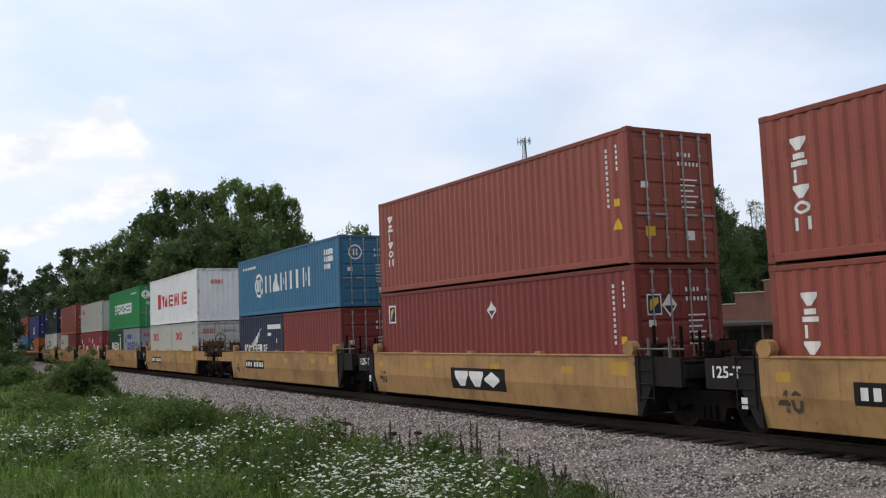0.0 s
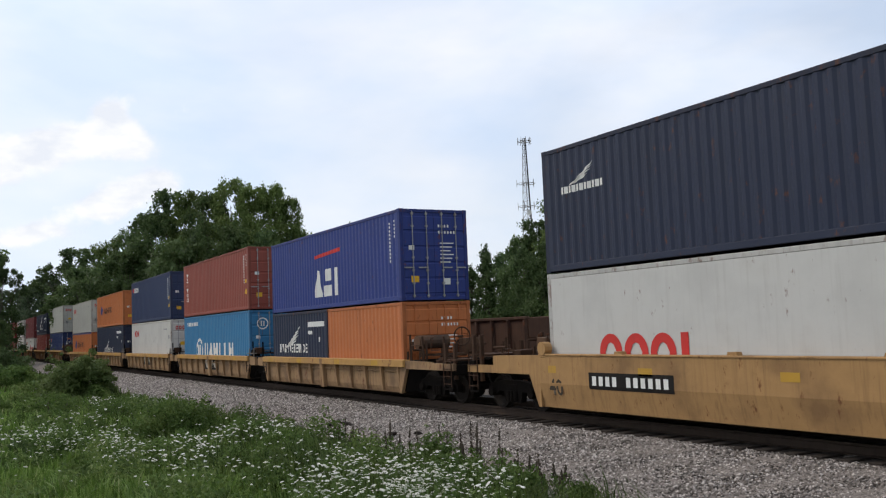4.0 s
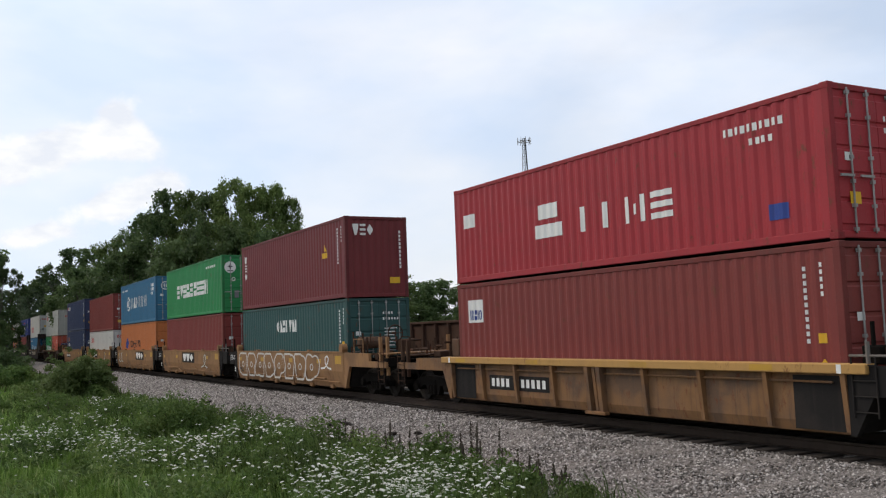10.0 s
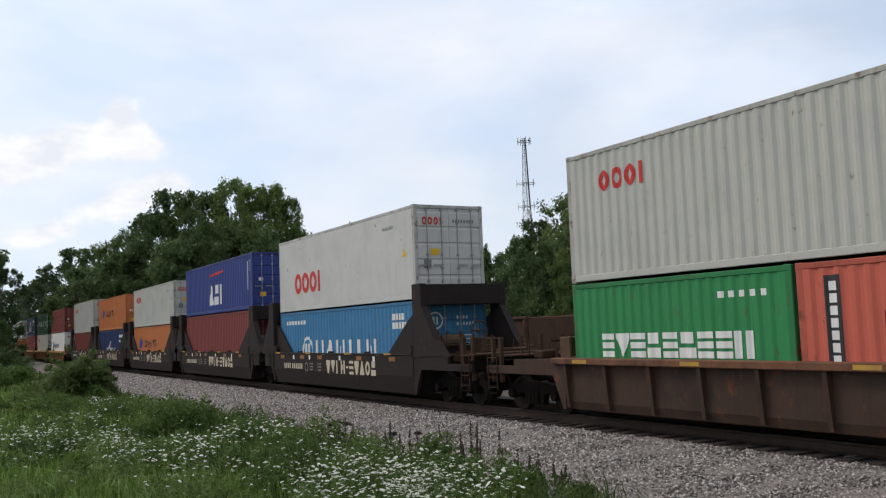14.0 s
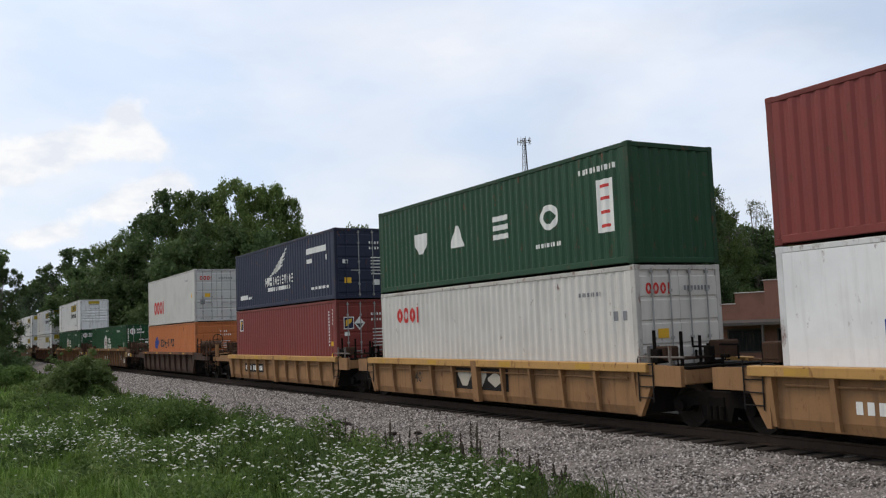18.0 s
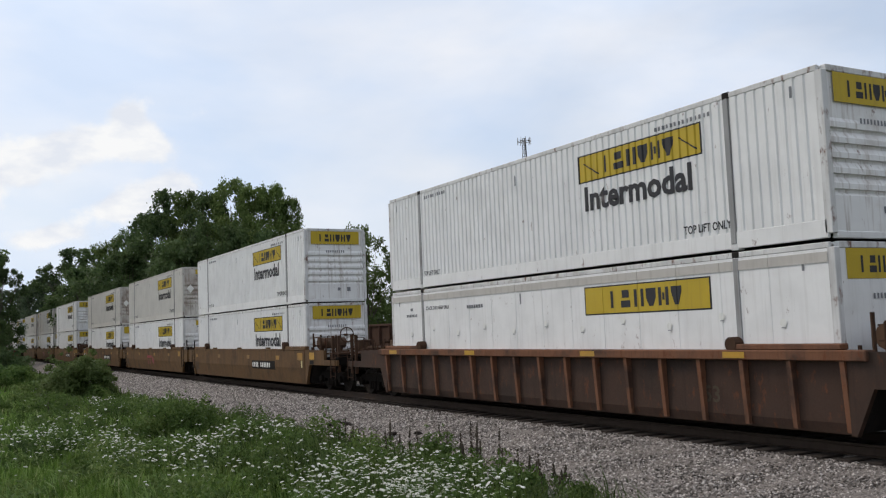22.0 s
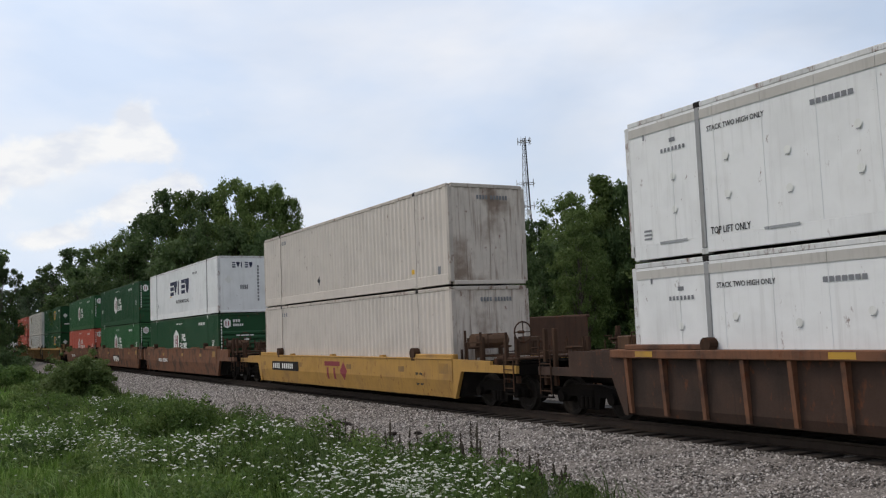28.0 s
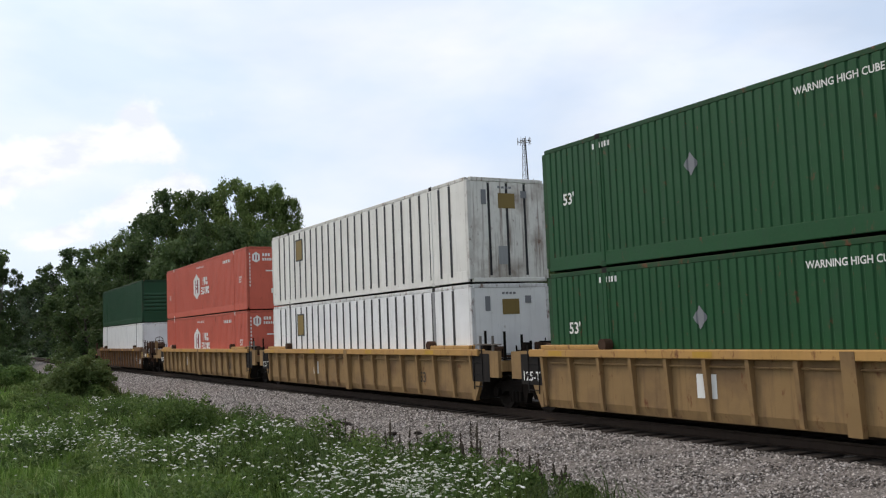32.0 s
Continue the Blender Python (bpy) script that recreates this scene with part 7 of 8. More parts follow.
def build_trees():
    rows = [  # direction, distance, height, kind, width
        (-0.9971, 0.0758, 300, 19.7, "far", 0.75), (-0.9958, 0.0911, 270, 18.9, "far", 0.71), (-0.9948, 0.1014, 220, 18.2, "far", 0.71), (-0.9922, 0.1250, 150, 17.5, "broad_c", 0.89), (-0.9892, 0.1463, 142, 16.7, "broad_a", 0.62),
        (-0.9862, 0.1653, 132, 16.9, "broad_b", 0.74), (-0.9831, 0.1828, 124, 17.7, "broad_c", 0.63), (-0.9799, 0.1995, 114, 17.9, "broad_a", 0.51), (-0.9753, 0.2208, 106, 19.8, "broad_c", 0.66), (-0.9703, 0.2421, 105, 19.3, "broad_b", 0.56),
        (-0.9653, 0.2612, 101, 18.5, "broad_a", 0.55), (-0.9588, 0.2842, 99, 19.8, "broad_b", 0.55), (-0.9527, 0.3040, 97, 18.5, "open", 0.54), (-0.9468, 0.3217, 95, 18.5, "open", 0.47), (-0.9410, 0.3385, 94, 17.0, "open", 0.44),
        (-0.9365, 0.3506, 94, 14.8, "thin", 0.32), (-0.9331, 0.3597, 96, 12.9, "thin", 0.33), (-0.9904, 0.1382, 118, 12.0, "wide", 0.86), (-0.9829, 0.1842, 108, 13.1, "wide", 0.81), (-0.9729, 0.2313, 98, 13.3, "wide", 0.75),
        (-0.9610, 0.2765, 94, 14.3, "wide", 0.63), (-0.9487, 0.3161, 92, 13.4, "wide", 0.62), (-0.9390, 0.3439, 92, 10.8, "wide", 0.56), (-0.9234, 0.3839, 112, 8.9, "wide", 1.05), (-0.9083, 0.4182, 86, 13.1, "thin", 0.51),
        (-0.8984, 0.4393, 90, 9.5, "thin", 0.78), (-0.8861, 0.4635, 104, 8.5, "wide", 1.03), (-0.8713, 0.4907, 106, 8.7, "wide", 0.93), (-0.8570, 0.5153, 100, 9.9, "pine", 0.69), (-0.8475, 0.5308, 96, 11.7, "pine", 0.53),
        (-0.8360, 0.5487, 98, 10.9, "wide", 0.60), (-0.8246, 0.5657, 92, 12.0, "wide", 0.58), (-0.8099, 0.5865, 88, 13.1, "broad_c", 0.76), (-0.7956, 0.6058, 85, 15.1, "broad_b", 0.61), (-0.7746, 0.6324, 80, 15.8, "tall", 0.78),
        (-0.7856, 0.6187, 78, 12.8, "broad_b", 0.65), (-0.7559, 0.6547, 79, 14.9, "wide", 0.43), (-0.7354, 0.6776, 76, 15.7, "tall", 0.80), (-0.7222, 0.6917, 80, 14.5, "broad_a", 0.52), (-0.7060, 0.7082, 78, 13.8, "broad_c", 0.63),
        (-0.6866, 0.7270, 100, 16.0, "bare", 0.43), (-0.6654, 0.7465, 100, 15.2, "bare", 0.53), (-0.6790, 0.7342, 104, 13.1, "wide", 0.73), (-0.6585, 0.7526, 102, 12.3, "wide", 0.68), (-0.6409, 0.7676, 104, 12.6, "broad_c", 0.87),
        (-0.6258, 0.7800, 100, 9.2, "wide", 0.63), (-0.6101, 0.7923, 106, 7.6, "pine", 0.87), (-0.7898, 0.6134, 72, 11.1, "broad_b", 0.62), (-0.8124, 0.5831, 76, 9.9, "wide", 0.60), (-0.7538, 0.6571, 78, 10.9, "wide", 0.62),
        (-0.7238, 0.6900, 76, 10.9, "broad_b", 0.60), (-0.7044, 0.7098, 88, 14.3, "open", 0.50), (-0.6844, 0.7291, 90, 13.2, "open", 0.50), (-0.6584, 0.7527, 100, 12.3, "pine", 0.90), (-0.6422, 0.7666, 104, 11.7, "pine", 0.90), (-0.7691, 0.6392, 84, 12.1, "broad_c", 0.60)]
    for i, (dx, dy, d, h, kind, w) in enumerate(rows):
        tree(kind, dx * d, dy * d, h, i * 77.0, w * 1.25, {"far": "hazy green tree far down the line", "pine": "dark green conifer in a wood", "bare": "sparse tree with thin twigs and few leaves", "thin": "open airy young tree with gaps"}.get(kind, "leafy green deciduous tree in a wood"))
    # undergrowth along the foot of the wood
    rnd = random.Random(6)
    for i in range(30):
        f = i / 29
        a = radians(-84 + 37 * f)
        d = 130 - 48 * f + rnd.uniform(-6, 6)
        tree("low", math.sin(a) * d, max(24.0, math.cos(a) * d), rnd.uniform(4.0, 7.0), rnd.uniform(0, 360), 1.1, "low green undergrowth at the edge of a wood")
    # unseen trees carry the wood on along the near side, added to shade the line
    for i in range(9):
        x = -74.0 - 14.5 * i
        tree(("broad_c", "broad_a", "wide")[i % 3], x, -0.0617 * x - 6.2 - 0.4 * (i % 2), 15.0 + 1.7 * (i * 5 % 3), i * 67.0, 0.8, "dark leafy tree beside the track")
    tree("broad_c", -128.0, 8.0, 14.6, 40, 0.72, "dark leafy tree beside the track")
    tree("wide", -118.0, 7.2, 6.0, 10, 0.8, "dark leafy shrub beside the track")
    tree("wide", -95.0, 3.2, 3.4, 190, 1.0, "dark leafy shrub beside the track")


build_trees()


def shrub(x, y, h, w, foliage, leaves, seed, label, size=0.06):
    rng = np.random.default_rng(seed)
    n = 60
    a, f = rng.uniform(0, 6.283, n), rng.uniform(0.03, 0.95, n)
    r = np.sqrt(rng.uniform(0, 1, n)) * w * 0.5 * np.sqrt(1 - 0.75 * f ** 2)
    cs = np.stack([r * np.cos(a), r * np.sin(a), f * h * 0.9], -1)
    rs = rng.uniform(0.11, 0.21, n) * w * (1.1 - 0.4 * f)
    k = 34  # young shoots stand past the outline
    sa, sf = rng.uniform(0, 6.283, k), rng.uniform(0.35, 1.0, k)
    sr = w * 0.5 * np.sqrt(1 - 0.75 * sf ** 2) * rng.uniform(0.85, 1.15, k)
    shoots = np.stack([sr * np.cos(sa), sr * np.sin(sa), sf * h * rng.uniform(0.95, 1.2, k)], -1)
    V, F = leaf_cloud(rng, np.concatenate([cs, shoots]), np.concatenate([rs, rng.uniform(0.03, 0.075, k) * w]), leaves, size)
    V[:, 2] = np.maximum(V[:, 2], 0.02)
    s = Shape()
    for c in cs[::2]:
        s.tube((0.1 * c[0], 0.1 * c[1], -0.05), tuple(c), 0.018, 0.006, n=5, cap=False)
    z = float(ground_height(np.array(x), np.array(y)))
    root = thing("shrub", label, "shrub", "shrubs on the verge", at=pose(x, y, z))
    part("branchwork", s, BARK, root)
    part("foliage", big("foliage", V, F, None), FOLIAGE[foliage], root)


shrub(-47.5, 6.35, 2.3, 3.3, "mid", 34000, 1, "dense rounded green shrub on the grassy verge", 0.062)
shrub(-56.5, 5.6, 0.9, 2.6, "weed", 3600, 2, "low green shrub on the grassy verge", 0.07)
shrub(-27.0, 6.2, 1.2, 2.5, "weed", 12000, 3, "dense rounded leafy weed clump on the verge", 0.042)
shrub(-28.6, 8.6, 0.7, 1.9, "weed", 2400, 4, "open pale weed clump beside the ballast", 0.035)
shrub(-37.5, 6.9, 0.75, 1.8, "weed", 2600, 5, "leafy green weed clump beside the ballast", 0.045)
shrub(-66.0, 4.6, 1.5, 3.4, "weed", 6000, 6, "low green shrub on the grassy verge", 0.08)
shrub(-84.0, 5.4, 2.6, 4.2, "deep", 8000, 8, "dense dark green shrub on the grassy verge", 0.11)
for i, (x_, y_, h_, w_) in enumerate(((-23.6, 7.4, 0.85, 1.5), (-20.0, 7.0, 0.8, 1.3), (-16.5, 9.0, 0.85, 0.8), (-33.0, 5.2, 0.9, 2.2), (-40.0, 4.2, 1.0, 2.6), (-18.4, 5.6, 0.7, 1.2), (-15.4, 8.7, 0.55, 0.9), (-21.5, 4.8, 0.75, 1.4), (-13.3, 9.0, 0.4, 0.6), (-12.2, 9.3, 0.3, 0.45))):
    shrub(x_, y_, h_, w_, "weed", int(1800 + 900 * w_), 40 + i, "leafy green weed clump on the verge", 0.034)


def verge_points(n, lo, hi, seed, ymax=9.15):
    """Places on the verge, thinning out with the distance from the stand."""
    rng = np.random.default_rng(seed)
    r = np.exp(rng.uniform(math.log(lo), math.log(hi), n))
    a = rng.uniform(radians(-98), radians(-38), n)
    x, y = r * np.sin(a), r * np.cos(a)
    keep = (y < ymax + 0.35 * np.sin(x * 1.7) - 0.75 * np.clip((x + 16.0) / 4, 0, 1)) & (x < 3)
    return x[keep], y[keep], rng


def patches(x, y):
    """0 where light grass grows, 1 where dark leafy weeds stand; changes over a few metres."""
    v = np.sin(x * 0.55 + 1.7 * np.sin(y * 0.6 + 0.4)) + np.sin(y * 1.25 - x * 0.31 + 0.8) + 0.6 * np.sin(x * 1.9 + y * 1.3)
    return 1 / (1 + np.exp(-3.0 * (0.55 * v + 1.1 * (y - 5.7) / 1.5)))


def blades(name, n, seed, colours, label, lo, hi, dark):
    x, y, rng = verge_points(n, 8.0, 95.0, seed)
    m = patches(x, y)
    keep = rng.uniform(0, 1, len(x)) < (m if dark else 1.0 - 0.85 * m)
    x, y, m = x[keep], y[keep], m[keep]
    n = len(x)
    z = ground_height(x, y)
    tuft = 0.5 + 0.3 * np.sin(x * 2.3 + 3 * np.sin(y * 1.9)) * np.cos(y * 2.9 - x * 0.7) + 0.3 * np.sin(x * 0.9 + 2 * np.sin(y * 0.8)) * np.sin(y * 1.1 + 1.0)
    h = rng.uniform(lo, hi, n) * (0.45 + 0.75 * tuft) * np.where(y > 8.4, 0.5, 1.0)
    r = np.hypot(x, y)
    w = 0.004 + 0.00055 * r
    a = rng.uniform(0, 6.283, n) * 0.5 + 2.2 + 1.3 * np.sin(x * 1.3 + y * 2.1)
    bend = rng.uniform(0.15, 1.0, n) * h
    t = np.stack([np.cos(a), np.sin(a), np.zeros(n)], -1)
    b = np.stack([-np.sin(a), np.cos(a), np.zeros(n)], -1)
    P = np.stack([x, y, z - 0.02], -1)
    up = np.array([0, 0, 1.0])
    v0, v1 = P - t * w[:, None], P + t * w[:, None]
    q = P + up * (h * 0.6)[:, None] + b * (bend * 0.3)[:, None]
    v2, v3 = q + t * (w * 0.8)[:, None], q - t * (w * 0.8)[:, None]
    e = P + up * (h * (1 - 0.25 * bend / h))[:, None] + b * bend[:, None]
    v4, v5 = e + t * (w * 0.12)[:, None], e - t * (w * 0.12)[:, None]
    V = np.stack([v0, v1, v2, v3, v4, v5], 1).reshape(-1, 3)
    k = (np.arange(n) * 6)[:, None, None]
    F = (np.array([(0, 1, 2, 3), (3, 2, 4, 5)])[None] + k).reshape(-1, 4)
    tagged(new(name, big(name, V, F, islands(name + "_blades", colours, 0.6, 0.4))), label, "grass", kind="stuff")


def build_grass():
    blades("grass", 150000, 21, [(0.0, (0.062, 0.122, 0.020)), (0.5, (0.130, 0.220, 0.048)), (0.95, (0.235, 0.325, 0.10)), (1.0, (0.40, 0.40, 0.24))], "long light green grass on the verge", 0.22, 0.62, False)
    blades("tall_weeds", 120000, 22, [(0.0, (0.030, 0.056, 0.012)), (0.6, (0.072, 0.116, 0.028)), (1.0, (0.15, 0.20, 0.06))], "tall dark green weeds on the verge", 0.35, 0.95, True)
    # leafy weed plants
    cx, cy, rng = verge_points(360, 9.0, 80.0, 23, 8.9)
    ch, cr = rng.uniform(0.35, 1.0, len(cx)), rng.uniform(0.3, 0.8, len(cx))
    j = rng.integers(0, len(cx), 4600)
    u, v = np.sqrt(rng.uniform(0, 1, 4600)), rng.uniform(0, 6.283, 4600)
    x, y = cx[j] + cr[j] * u * np.cos(v) * (1 + 0.02 * np.hypot(cx[j], cy[j])), np.minimum(cy[j] + cr[j] * u * np.sin(v), 9.15 - 0.8 * np.clip((cx[j] + 16.0) / 4, 0, 1))
    n, k = len(x), 36
    h = ch[j] * (1.05 - 0.55 * u ** 2) * rng.uniform(0.7, 1.15, n)
    z = ground_height(x, y)
    f = rng.uniform(0.1, 1.0, (n, k))
    a = rng.uniform(0, 6.283, (n, k))
    rad = (0.05 + 0.16 * rng.uniform(0, 1, (n, k)) * np.sin(np.clip(f * 2.6, 0, 3.0))) * (h[:, None] + 0.3)
    P = np.stack([x[:, None] + rad * np.cos(a), y[:, None] + rad * np.sin(a), z[:, None] + f * h[:, None]], -1).reshape(-1, 3)
    N = len(P)
    nrm = np.stack([np.cos(a), np.sin(a), np.full(a.shape, 0.8)], -1).reshape(-1, 3) + rng.normal(0, 0.5, (N, 3))
    nrm /= np.linalg.norm(nrm, axis=1)[:, None]
    t = np.cross(nrm, rng.normal(size=(N, 3)))
    t /= np.linalg.norm(t, axis=1)[:, None]
    b = np.cross(nrm, t)
    s = (0.018 + 0.0013 * np.repeat(np.hypot(x, y), k))[:, None] * rng.uniform(0.6, 1.4, (N, 1))
    V = np.stack([P - t * s, P - b * s * 0.45, P + t * s, P + b * s * 0.45], 1).reshape(-1, 3)
    tagged(new("leafy_weeds", big("leafy_weeds", V, np.arange(N * 4).reshape(-1, 4), FOLIAGE["weed"])), "leafy green weeds among the grass", "weeds", kind="stuff")


def build_flowers():
    x, y, rng = verge_points(110000, 9.5, 62.0, 33, 9.0)
    spots = ((-37.4, 5.8, 2.2, 0.42, 2.0), (-37.6, 7.7, 1.8, 0.5, 1.6), (-25.5, 3.0, 2.4, 0.55, 1.5), (-24.0, 3.9, 1.6, 0.4, 1.2), (-20.9, 3.75, 1.3, 0.45, 1.9), (-20.7, 5.1, 1.1, 0.4, 1.5), (-22.3, 6.3, 1.0, 0.4, 1.0), (-22.2, 7.4, 1.3, 0.45, 1.9), (-15.4, 5.1, 1.3, 0.5, 0.3), (-17.5, 4.2, 1.5, 0.5, 0.5),
             (-15.6, 6.7, 1.6, 0.7, 0.85), (-13.2, 5.6, 1.2, 0.7, 0.75), (-13.4, 6.6, 1.6, 0.6, 1.0), (-12.9, 7.3, 1.2, 0.5, 0.9), (-13.7, 8.0, 0.9, 0.35, 0.5), (-11.6, 6.2, 1.2, 0.7, 0.9), (-27.0, 2.1, 3.0, 0.6, 0.6), (-30.0, 4.4, 3.0, 0.8, 0.3))
    dense = 0.007 + sum(w * np.exp(-((x - cx) / sx) ** 2 - ((y - cy) / sy) ** 2) for cx, cy, sx, sy, w in spots)
    dense = dense * (0.35 + 0.65 * (np.sin(x * 2.1 + 1.0) * np.sin(y * 3.3 + x * 0.4) > -0.2))
    keep = rng.uniform(0, 1, len(x)) < dense * 0.46
    x, y = x[keep], y[keep]
    n = len(x)
    z = ground_height(x, y)
    h = rng.uniform(0.36, 0.80, n)
    lean = rng.normal(0, 0.07, (n, 2))
    top = np.stack([x + lean[:, 0], y + lean[:, 1], z + h], -1)
    m = 9
    rad = rng.uniform(0.009, 0.030, n) * (1 + 0.026 * np.hypot(x, y))
    tilt = rng.normal(0, 0.25, (n, 2))
    V = []
    ang = np.linspace(0, 6.283, m, endpoint=False)
    for rr, dz in ((0.05, 0.26), (0.62, 0.22), (1.0, -0.04)):
        for j in range(m):
            q = np.zeros((n, 3))
            jit = rng.uniform(0.72, 1.18, n)
            q[:, 0], q[:, 1] = rad * rr * np.cos(ang[j]) * jit, rad * rr * np.sin(ang[j]) * jit
            q[:, 2] = rad * dz * jit + q[:, 0] * tilt[:, 0] + q[:, 1] * tilt[:, 1]
            V.append(top + q)
    V = np.stack(V, 1)
    quads = [(r * m + j, r * m + (j + 1) % m, (r + 1) * m + (j + 1) % m, (r + 1) * m + j) for r in (0, 1) for j in range(m)]
    F = (np.array(quads)[None] + (np.arange(n) * 3 * m)[:, None, None]).reshape(-1, 4)
    mat = islands("white_umbels", [(0.0, (0.50, 0.54, 0.42)), (0.5, (0.74, 0.75, 0.67)), (1.0, (0.84, 0.84, 0.80))], 0.8, 0.25)
    tagged(new("wildflowers", big("wildflowers", V.reshape(-1, 3), F, mat)), "white flat-headed wildflowers among the grass", "flowers", kind="stuff")
    P = np.stack([x, y, z], -1)
    w = 0.003 + 0.00025 * np.hypot(x, y)
    side = np.stack([w, w * 0, w * 0], -1)
    V = np.stack([P - side, P + side, top + side * 0.6, top - side * 0.6], 1).reshape(-1, 3)
    mat = islands("flower_stems", [(0.0, (0.05, 0.10, 0.025)), (1.0, (0.11, 0.17, 0.05))], 0.7)
    tagged(new("flower_stems", big("flower_stems", V, np.arange(n * 4).reshape(-1, 4), mat)), "thin green stems of wildflowers", "flowers", kind="stuff")


def build_stalks():
    rnd = random.Random(9)
    brown = grime("dead_stalk", (0.06, 0.05, 0.035), rough=0.9, amount=0.4, streak=0.2)
    leaf = FOLIAGE["weed"]
    for i in range(46):
        x = -12.6 - 9.5 * (i / 45) + rnd.uniform(-0.5, 0.5)
        y = 9.35 + rnd.uniform(-0.5, 0.45)
        h = rnd.uniform(0.4, 1.0) * (1.15 if -17.5 < x < -14.8 else 0.8)
        z = float(np.maximum(ground_height(np.array(x), np.array(y)), ballast_height(np.array(y)) if y > 8.6 else -5.0))
        s = Shape()
        lx, ly = rnd.uniform(-0.08, 0.08), rnd.uniform(-0.06, 0.06)
        s.tube((0, 0, -0.05), (lx, ly, h * 0.7), 0.008, 0.006, n=5)
        s.tube((lx, ly, h * 0.7), (lx * 1.2, ly * 1.2, h), 0.006, 0.004, n=5)
        for k in range(26):
            f = rnd.uniform(0.45, 1.0)
            a = rnd.uniform(0, 6.28)
            r = 0.03 * (1.2 - f)
            c = (lx * f + r * math.cos(a), ly * f + r * math.sin(a), h * f)
            s.rounded(c[0] - 0.011, c[0] + 0.011, c[1] - 0.011, c[1] + 0.011, c[2] - 0.015, c[2] + 0.015, 0.004)
        root = thing("weed_stalk", "tall dark dried weed stalk with seed head", "weed", "dried weeds beside the ballast", at=pose(x, y, z))
        part("stem", s, brown, root)
        V, F = leaf_cloud(np.random.default_rng(i), np.array([[0, 0, h * 0.25], [lx, ly, h * 0.45]]), np.array([0.12, 0.08]), 60, 0.035)
        part("leaves", big("leaves", V, F, None), leaf, root)


build_grass()
build_flowers()
build_stalks()


# ---------------------------------------------------------------- buildings and mast beyond the track
def build_shop():
    brick = grime("brick_wall", (0.20, 0.098, 0.070), dirt=(0.10, 0.055, 0.042), rough=0.9, amount=0.4, streak=0.25, bump=0.2, vary=0.12)
    cap = grime("coping", (0.45, 0.42, 0.38), rough=0.8)
    dark = grime("canopy", (0.07, 0.06, 0.055), rough=0.8)
    glass = grime("shop_glass", (0.012, 0.013, 0.015), rough=0.2, amount=0.1, spec=0.2)
    a = math.degrees(math.atan2(0.452, 0.892))
    root = thing("brick_shop", "low brown brick shop with stepped parapet and dark canopy", "building", at=pose(-45.6, 51.8, -1.15, 0, 0, a))
    g = 1.15
    for x0, x1, z in ((-4.0, -2.1, 2.94 + g), (-2.1, 0.0, 3.71 + g), (0.0, 26.0, 4.53 + g)):
        part("wall", Shape().box(x0, x1, 0.0, 0.35, 0.0, z), brick, root)
        part("coping", Shape().rounded(x0 - 0.05, x1 + 0.05, -0.06, 0.42, z, z + 0.07, 0.02), cap, root, "pale stone coping")
    part("wall", Shape().box(-4.0, -3.65, 0.35, 16.0, 0.0, 2.9 + g), brick, root)
    part("wall", Shape().box(25.65, 26.0, 0.35, 16.0, 0.0, 4.0 + g), brick, root)
    part("wall", Shape().box(-4.0, 26.0, 16.0, 16.35, 0.0, 3.6 + g), brick, root)
    part("roof", Shape().box(-3.6, 25.6, 0.4, 16.0, 2.6 + g, 2.75 + g), dark, root)
    part("canopy", Shape().prism_x([(-2.4, 1.42 + g), (-2.4, 1.62 + g), (0.0, 1.80 + g), (0.0, 1.5 + g)], -3.6, 25.6), dark, root, "dark flat canopy over the shop front")
    for i in range(9):
        x = -3.2 + 3.5 * i
        part("post", Shape().rounded(x - 0.08, x + 0.08, -2.3, -2.14, 0.0, 1.43 + g, 0.015), dark, root, "dark canopy post")
        if i < 8:
            w = part("window", Shape().box(x + 0.5, x + 2.9, -0.03, 0.02, 0.7, 2.2), glass, root, "dark shop window")
            part("frame", Shape().box(x + 0.42, x + 0.5, -0.06, 0.0, 0.6, 2.3).box(x + 2.9, x + 2.98, -0.06, 0.0, 0.6, 2.3).box(x + 0.42, x + 2.98, -0.06, 0.0, 2.2, 2.3).box(x + 0.42, x + 2.98, -0.06, 0.0, 0.6, 0.7), dark, w)
    lamp = part("wall_lamp", Shape().lathe_y((7.3, -0.3, 3.15 + g), [(0.05, -0.05), (0.15, 0.0), (0.15, 0.05)], 12).tube((7.3, 0.0, 3.4 + g), (7.3, -0.3, 3.4 + g), 0.03), cap, root, "white wall lamp")


